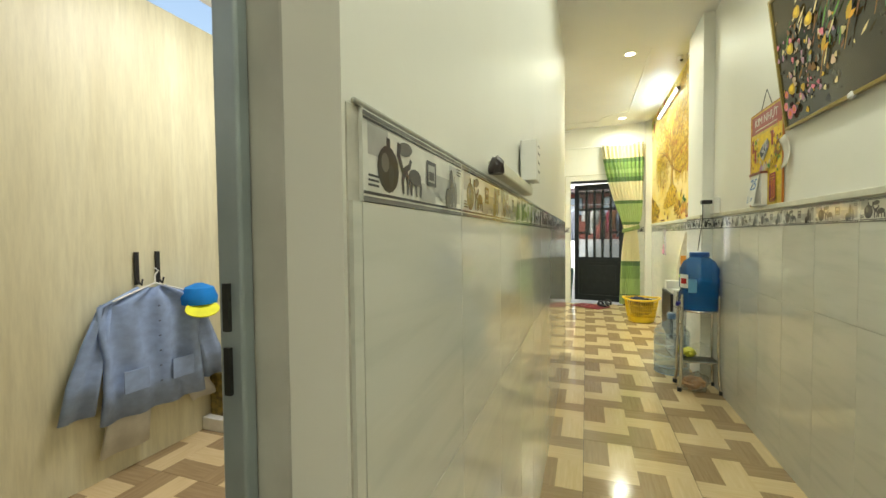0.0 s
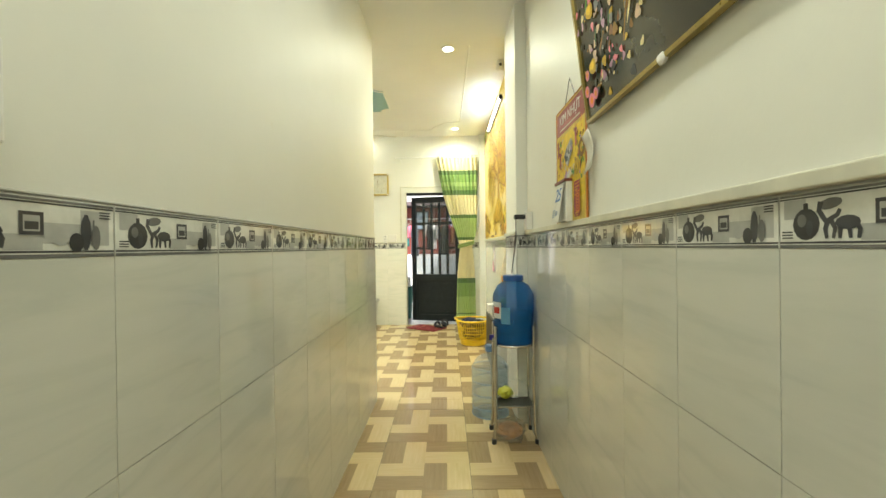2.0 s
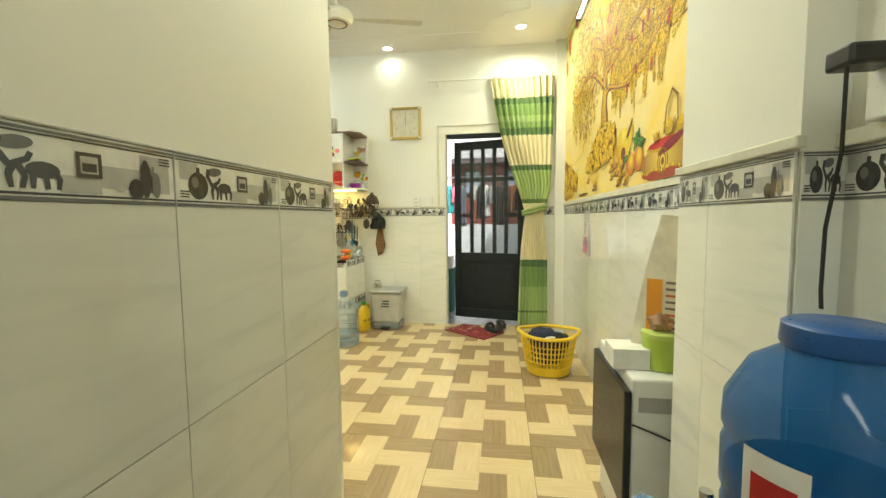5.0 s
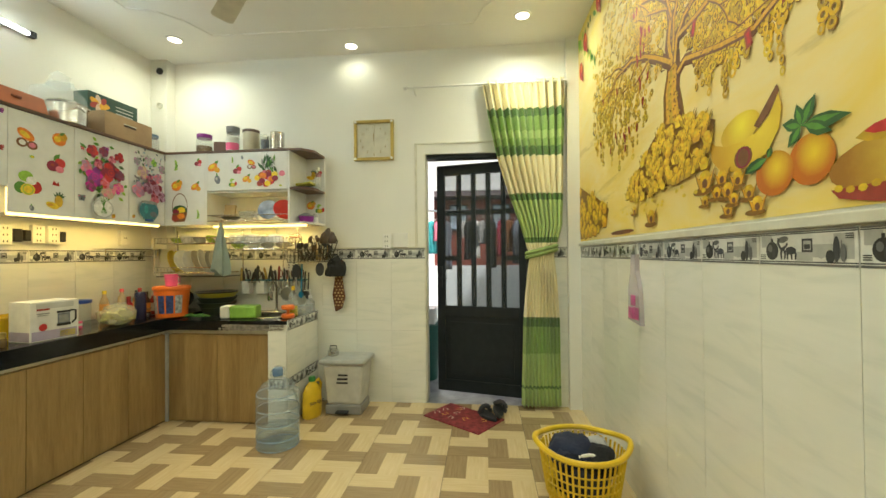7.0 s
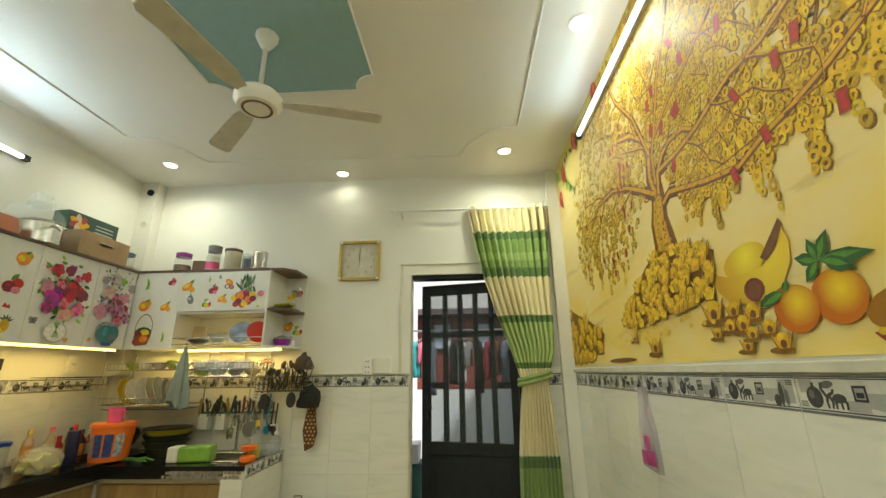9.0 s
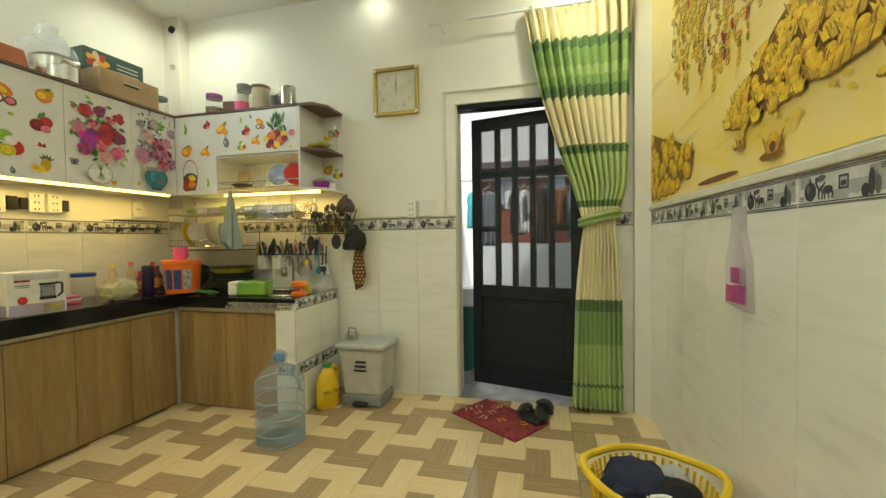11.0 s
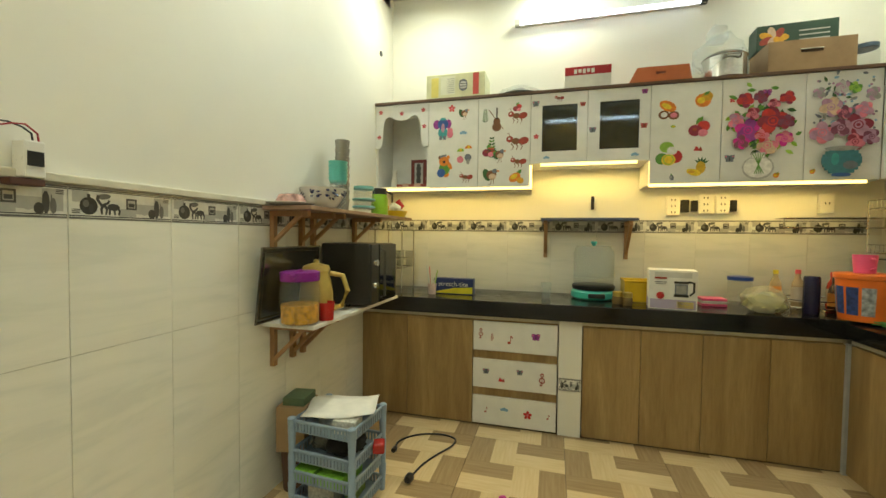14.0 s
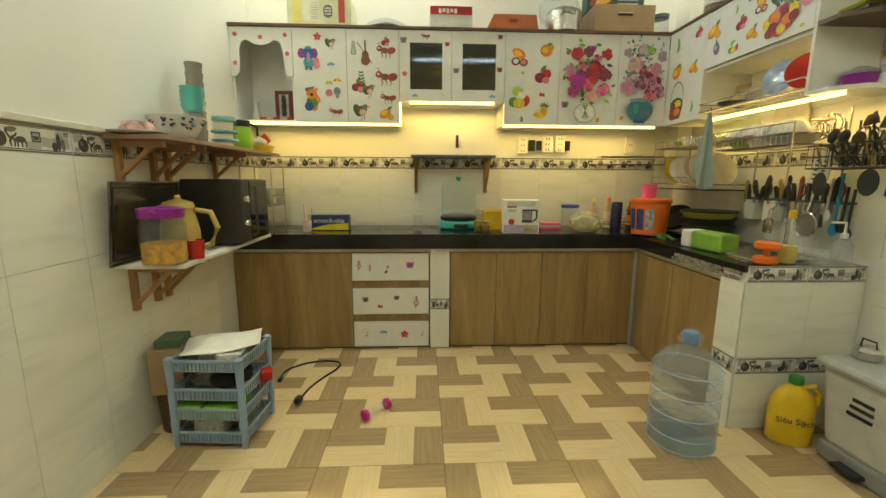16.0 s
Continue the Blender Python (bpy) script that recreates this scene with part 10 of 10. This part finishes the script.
ob = p.done("calendar_print", Matrix.Identity(4), None, "printed gems and gold patterns")
ob.parent = ca
add(ca, "date_pad", box(bm_new(), -0.115, 0.035, 0.016, 0.185, 0.0105, 0.036), PAPER, smooth=False)
add(ca, "pad_clip", box(bm_new(), -0.118, 0.038, 0.185, 0.197, 0.0105, 0.045), M("clip_brown", (0.20, 0.05, 0.03), 0.4), smooth=False)
sheet = add(ca, "top_sheet", box(bm_new(), -0.06, 0.06, -0.168, 0, 0, 0.001), PAPER, smooth=False)
sheet.matrix_local = pose(-0.048, 0.185, 0.038, -9, 0, 0)
BLUEINK = M("blue_ink", (0.03, 0.16, 0.45), 0.5)
for tx, sz, x, y in (("25", 0.085, 0.005, -0.055), ("17", 0.03, 0.01, -0.137)):
    ob = words(ca, tx, sz, x, y, 0.0016, BLUEINK, 0)
    ob.name = "date_number"
    ob.parent = sheet
for i in range(4):
    b = add(ca, "printed_bar", box(bm_new(), -0.052, -0.02, -0.15 + i * 0.010, -0.147 + i * 0.010, 0.0011, 0.0016), BLUEINK, smooth=False, par=sheet)
add(ca, "hanging_cord", tube(bm_new(), [(-0.07, CH, 0.006), (0.0, CH + 0.10, 0.006), (0.07, CH, 0.006)], 0.0018, 5), BLACK)

pic = new("framed_picture")
pic.matrix_world = facing("E", XR - 0.002)
tagged(pic, "large dark framed print of gold flowers leaning from the corridor wall", "picture")
PW, PH = 1.25, 0.62
fm = pose(-3.68 + PW / 2, 1.655, 0.01) @ pose(0, 0, 0, 7, 0, 0)
DARKPIC = plain("dark_print", (0.045, 0.04, 0.025), 0.12, vary=0.7, scale=4)
b = add(pic, "print_sheet", box(bm_new(), -PW / 2 + 0.01, PW / 2 - 0.01, 0.01, PH - 0.01, 0, 0.012), DARKPIC, smooth=False)
b.matrix_local = fm
bm = bm_new()
for a in ((-PW / 2, PW / 2, 0, 0.012), (-PW / 2, PW / 2, PH - 0.012, PH), (-PW / 2, -PW / 2 + 0.012, 0.012, PH - 0.012), (PW / 2 - 0.012, PW / 2, 0.012, PH - 0.012)):
    box(bm, a[0], a[1], a[2], a[3], 0, 0.02)
b = add(pic, "frame_edge", bm, M("gold_black_frame", (0.30, 0.22, 0.05), 0.3, metal=0.4), smooth=False)
b.matrix_local = fm
p = Print(0.00005)
p.lift = 0.0125
for i in range(150):
    x, y = -0.36 + rn.gauss(0, 0.13), 0.24 + rn.gauss(0, 0.12)
    if -PW / 2 + 0.03 < x < 0.55 and 0.03 < y < PH - 0.03:
        r1 = rn.uniform(0.005, 0.018)
        p.oval(x, y, r1, r1 * rn.uniform(0.5, 1), rn.choice(("sand", "beige", "grey", "darkgold", "pink", "brown", "charcoal", "charcoal", "gold", "lilac")), rn.random() * 3, wob=0.2, seed=i)
for i in range(70):
    x, y = -0.2 + rn.gauss(0, 0.2), 0.34 + rn.gauss(0, 0.1)
    if -PW / 2 + 0.08 < x < 0.5 and 0.03 < y < PH - 0.09:
        p.leaf(x, y, rn.uniform(0.03, 0.09), 0.012, 0.9 + rn.uniform(-0.4, 0.4), rn.choice(("leaf", "leaf", "green", "darkgold", "brown", "sand")))
for x, y in ((-0.50, 0.16), (-0.47, 0.33), (-0.38, 0.45), (-0.30, 0.38)):
    p.oval(x, y, 0.03, 0.024, "gold", wob=0.1), p.oval(x - 0.004, y + 0.005, 0.018, 0.014, "yellow", wob=0.1)
for x, y in ((-0.22, 0.22), (-0.05, 0.26), (0.12, 0.30), (-0.12, 0.45), (0.3, 0.28)):
    p.limb([(x - 0.05, y - 0.09), (x - 0.02, y - 0.03), (x, y)], 0.004, 0.012, "darkgold"), p.leaf(x - 0.02, y, 0.07, 0.03, 0.9, "gold"), p.leaf(x - 0.01, y, 0.05, 0.02, 0.3, "amber")
for x, y, s in ((-0.57, 0.10, 0.02), (-0.54, 0.06, 0.025), (-0.50, 0.07, 0.02), (-0.55, 0.15, 0.018)):
    p.oval(x, y, s, s, "pink"), p.oval(x, y, s * 0.5, s * 0.5, "orange")
ob = p.done("flower_print", Matrix.Identity(4), None, "gold blossoms and grasses print", kind="stuff")
ob.parent = pic
ob.matrix_local = fm
add(pic, "white_hook", lathe(bm_new(), [(0.012, 0), (0.016, 0.01), (0.008, 0.018)], 14, T(-3.68 + 0.52, 1.655, 0.02)), WHITE)
tg = thing("paper_note", XR - 0.03, 3.71, 1.50, "curled pale paper note hanging below the picture's corner", "paper")
bm = bm_new()
g = [[bm.verts.new((0.014 * math.sin(j * 0.7), -0.035 + 0.065 * i / 3 - 0.007 * j, 0.14 - 0.030 * j - 0.006 * i)) for i in range(4)] for j in range(6)]
for j in range(5):
    for i in range(3):
        bm.faces.new((g[j][i], g[j][i + 1], g[j + 1][i + 1], g[j + 1][i]))
b = add(tg, "note_sheet", bm, M("note_paper", (0.62, 0.58, 0.50), 0.7, vary=0.15))
b.modifiers.new("thick", "SOLIDIFY").thickness = 0.001

# ---- the side room seen at the start ----
structure("partition", box(bm_new(), -2.25, -2.20, 0.3, 5.2, 0.0, 2.44), PALEWOOD, "pale oak laminate partition wall")
structure("door_post", box(bm_new(), XL - 0.114, XL - 0.062, 1.588, 1.652, 0, 2.25), plain("post_paint", (0.50, 0.49, 0.44), 0.5), "beige painted door post of the side room", bevel=0.003)
structure("door_edge", box(bm_new(), XL - 0.129, XL - 0.100, 1.572, 1.587, 0, 2.25), M("aluminium_edge", (0.36, 0.42, 0.44), 0.35, metal=0.5), "grey-blue aluminium door edge", bevel=0.003)
for z0 in (1.02, 1.08):
    structure("latch_plate", box(bm_new(), XL - 0.12, XL - 0.113, 1.568, 1.572, z0, z0 + 0.045), DARKMETAL, "dark latch slot on the door edge")
BLUECLOTH = plain("blue_grey_shirt", (0.27, 0.36, 0.56), 0.9, vary=0.15, scale=20, bump=0.3)
rc = thing("coat_rail", -2.195, 2.79, 1.05, "two small black wall hooks on the partition", "hook")
for y in (-0.05, 0.06):
    bm = box(bm_new(), 0.0, 0.012, y - 0.01, y + 0.01, -0.12, 0.05)
    tube(bm, [(0.012, y, -0.10), (0.04, y, -0.12), (0.05, y, -0.09)], 0.005)
    add(rc, "hook", bm, BLACK)
shirt = thing("hanging_shirt", -2.10, 2.77, 0.87, "grey-blue long-sleeved shirt hanging on the partition", "shirt", rz=86)


def cloth_panel(pts_l, pts_r, zs, depth, waves, bm, y0=0.0, n=12):
    rows2 = []
    for l, r, z in zip(pts_l, pts_r, zs):
        rows2.append([bm.verts.new((l + (r - l) * i / n, y0 + depth * math.sin(waves * i / n * 6.28 + z * 3), z)) for i in range(n + 1)])
    for a2, b2_ in zip(rows2, rows2[1:]):
        for i in range(n):
            bm.faces.new((a2[i], a2[i + 1], b2_[i + 1], b2_[i]))


bm = bm_new()
cloth_panel((-0.07, -0.25, -0.26, -0.24, -0.25, -0.27), (0.07, 0.25, 0.26, 0.24, 0.25, 0.26), (0.06, -0.03, -0.15, -0.35, -0.55, -0.74), 0.018, 3.2, bm, 0.0, 22)
b = add(shirt, "shirt_body", bm, BLUECLOTH)
b.modifiers.new("thick", "SOLIDIFY").thickness = 0.02
for s in (-1, 1):
    bm = bm_new()
    cloth_panel(tuple(s * v for v in (0.20, 0.23, 0.26, 0.29)), tuple(s * v for v in (0.25, 0.33, 0.39, 0.43)), (-0.02, -0.25, -0.45, -0.66), 0.012, 1.3, bm, 0.01, 8)
    b = add(shirt, "sleeve", bm, BLUECLOTH)
    b.modifiers.new("thick", "SOLIDIFY").thickness = 0.03
    add(shirt, "pocket", box(bm_new(), s * 0.12 - 0.06, s * 0.12 + 0.06, -0.034, -0.028, -0.58, -0.44), BLUECLOTH, bevel=0.003)
for i in range(6):
    add(shirt, "button", lathe(bm_new(), [(0.006, 0), (0.005, 0.003)], 10, T(0, -0.03, -0.06 - i * 0.10, 90)), M("button_dark" + str(i), (0.08, 0.1, 0.16), 0.4))
bm = tube(bm_new(), [(-0.20, 0, -0.0), (0, 0, 0.09), (0.20, 0, 0.0)], 0.006)
tube(bm, [(0, 0, 0.09), (0, 0, 0.14), (0.02, 0, 0.17), (0.0, 0, 0.19)], 0.004)
add(shirt, "clothes_hanger", bm, WHITE)
shirt.scale = (0.97, 1.0, 0.78)
tz = thing("hanging_trousers", -2.13, 2.80, 0.50, "pale grey trousers hanging behind the shirt", "trousers", rz=86)
bm = bm_new()
cloth_panel((-0.24, -0.24, -0.28), (-0.05, -0.04, -0.06), (0.0, -0.2, -0.38), 0.01, 1.3, bm, 0.02, 8)
cloth_panel((0.08, 0.14, 0.20), (0.20, 0.28, 0.36), (0.0, -0.14, -0.27), 0.01, 1.3, bm, 0.02, 8)
b = add(tz, "trouser_cloth", bm, plain("pale_grey_cloth", (0.58, 0.57, 0.50), 0.9, bump=0.2))
b.modifiers.new("thick", "SOLIDIFY").thickness = 0.015
hat = thing("cap_hat", -2.06, 2.99, 0.80, "bright blue cap with a yellow peak on the hangers", "cap", rz=60)
add(hat, "crown", lathe(bm_new(), [(0.09, 0), (0.095, 0.04), (0.075, 0.09), (0.02, 0.115)], 20), M("cap_blue", (0.0, 0.20, 0.62), 0.8))
add(hat, "peak", prism(bm_new(), ell(0.085, 0.06, 14), 0.008, T(0.0, -0.085, -0.025, 40, 0, 0)), M("cap_yellow", (0.80, 0.80, 0.02), 0.7), smooth=False)
gx = thing("gold_parcel", -2.06, 3.28, 0, "dark gold patterned parcel on a white tray on the floor", "parcel")
add(gx, "parcel_body", box(bm_new(), -0.12, 0.12, -0.14, 0.14, 0.08, 0.34), plain("gold_pattern", (0.22, 0.16, 0.03), 0.4, vary=0.8, scale=30), bevel=0.01)
add(gx, "tray", box(bm_new(), -0.14, 0.14, -0.18, 0.16, 0.0, 0.08), CERAMIC, bevel=0.006)

# ---- tiles: floor, walls, band ----
rnd = random.Random(7)
made_tiles = {}


def floor_tile(x0, x1, y0, y1, jx, jy):
    g = 0.0012
    key = (round(x0 - jx, 3), round(x1 - jx, 3), round(y0 - jy, 3), round(y1 - jy, 3))
    if key not in made_tiles:
        bm = bmesh.new()
        box(bm, x0 - jx + g, x1 - jx - g, y0 - jy + g, y1 - jy - g, -0.008, 0.0)
        me = bpy.data.meshes.new("floor_tile")
        bm.to_mesh(me)
        bm.free()
        me.materials.append(FTILE)
        made_tiles[key] = me
    ob = new("floor_tile", made_tiles[key])
    ob.location = (jx, jy, rnd.uniform(-0.0004, 0.0004))
    ob.parent = FLOOR
    return ob


FLOOR = bpy.data.objects["floor"]


def lay(x0, x1, y0, y1):
    for i in range(math.floor(x0 / 0.5), math.ceil(x1 / 0.5)):
        for j in range(math.floor((y0 - 0.2) / 0.5), math.ceil((y1 - 0.2) / 0.5)):
            a, b = max(x0, i * 0.5), min(x1, i * 0.5 + 0.5)
            c, d = max(y0, 0.2 + j * 0.5), min(y1, 0.7 + j * 0.5)
            if b - a > 0.01 and d - c > 0.01:
                floor_tile(a, b, c, d, i * 0.5, 0.2 + j * 0.5)


lay(XL - 0.1, XR, -1.0, YN)
lay(-2.16, XM, YN, YB)
lay(-3.0, XL - 0.1, 0.7, 5.2)

wall_meshes = {}


def wtile(parent, m, u0, u1, v0, v1, mat=None):
    key = (round(u1 - u0, 3), round(v1 - v0, 3), mat)
    if key not in wall_meshes:
        bm = bmesh.new()
        g = 0.001
        box(bm, g, key[0] - g, g, key[1] - g, 0.0005, 0.006)
        me = bpy.data.meshes.new("wall_tile")
        bm.to_mesh(me)
        bm.free()
        me.materials.append(mat or MARBLE)
        wall_meshes[key] = me
    ob = new("wall_tile", wall_meshes[key])
    ob.matrix_world = m @ pose(u0, v0, 0)
    ob.parent = parent
    return ob


BAND = band_mesh()


def tile_wall(parent, side, d, a, b, rows=((0.0, 0.4), (0.4, 0.8), (0.8, 1.2)), band=True, start=0.0, grout=True, grout_mat=None, pitch=0.3):
    """Tiles from a to b along the viewer's right, in world terms of that axis."""
    par = bpy.data.objects[parent]
    m = facing(side, d)
    if grout:
        gb = mesh("grout_bed", box(bm_new(), a, b, rows[0][0], (ZB1 if band else rows[-1][1]), 0.0001, 0.002), grout_mat or GROUT, m=m, kind="structure")
    k0, k1 = math.floor((a - start) / pitch), math.ceil((b - start) / pitch)
    for k in range(k0, k1):
        u0, u1 = max(a, start + k * pitch), min(b, start + k * pitch + pitch)
        if u1 - u0 < 0.012:
            continue
        for v0, v1 in rows:
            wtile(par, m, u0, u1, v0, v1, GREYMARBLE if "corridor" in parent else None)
        if band and u1 - u0 > 0.1:
            ob = new("band_tile", BAND)
            w = u1 - u0
            ob.matrix_world = m @ pose(u0 + 0.002, ZB0, 0) @ Matrix.Diagonal((w / 0.3, 1, 1, 1))
            ob.parent = par


PALEGROUT = plain("pale_grout", (0.68, 0.66, 0.59), 0.85, vary=0.15, scale=6)
TALL = ((0.0, 0.825), (0.825, 1.2))
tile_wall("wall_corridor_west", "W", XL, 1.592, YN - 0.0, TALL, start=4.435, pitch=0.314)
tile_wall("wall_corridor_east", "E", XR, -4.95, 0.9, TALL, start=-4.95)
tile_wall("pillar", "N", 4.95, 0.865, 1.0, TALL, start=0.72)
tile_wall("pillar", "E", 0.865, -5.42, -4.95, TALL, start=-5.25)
tile_wall("wall_kitchen_east", "E", XM, -(YB - 0.06), -5.43, ((0.0, 1.2),), start=-8.5, grout_mat=PALEGROUT)
tile_wall("wall_kitchen_south", "S", YN, -XL, 2.65, ((0.0, 0.838), (0.838, 1.2)), start=0.16, pitch=0.295, grout_mat=PALEGROUT)
tile_wall("wall_kitchen_north", "N", YB, -1.14, -0.252, ((0.0, 0.6), (0.6, 1.2)), start=-1.14, grout_mat=PALEGROUT)
tile_wall("wall_kitchen_north", "N", YB, 0.622, 0.90, ((0.0, 0.6), (0.6, 1.2)), start=0.622, grout_mat=PALEGROUT)
tile_wall("wall_kitchen_west", "W", XW, YN, YB - 0.1, ((0.8, 1.2),), start=5.4, grout_mat=PALEGROUT)
tile_wall("wall_kitchen_north", "N", YB, -2.5, -1.142, ((0.8, 1.2),), start=-2.64, grout_mat=PALEGROUT)


def band_row(parent, side, d, a, b, z, h):
    """A run of decor strips of height h at height z."""
    k = a
    while k < b - 0.03:
        w = min(0.27, b - k)
        ob = new("band_tile", BAND)
        ob.matrix_world = facing(side, d) @ pose(k + 0.002, z, 0) @ Matrix.Diagonal((w / 0.3, h / 0.085, 1, 1))
        ob.parent = bpy.data.objects[parent]
        k += 0.272


# the tiled end of the worktop and its front post
END, ENDX, ENDY, POSTX = "counter_end_wall", -1.187, 8.012, FW - 0.002
tile_wall(END, "W", ENDX, ENDY, 8.555, ((0.0, 0.268), (0.345, 0.69)), False, start=ENDY)
tile_wall(END, "N", ENDY, ENDX - 0.14, ENDX, ((0.0, 0.268), (0.345, 0.69)), False, start=ENDX - 0.14)
band_row(END, "W", ENDX, ENDY, 8.55, 0.27, 0.073)
band_row(END, "W", ENDX, ENDY, 8.55, 0.693, 0.07)
band_row("tiled_post", "W", POSTX, 6.662, 6.79, 0.27, 0.073)
band_row(END, "N", ENDY, ENDX - 0.14, ENDX, 0.27, 0.073)
for ob in bpy.data.objects:
    if ob.name.startswith("grout_bed"):
        ob["label"] = "thin grey grout between wall tiles"
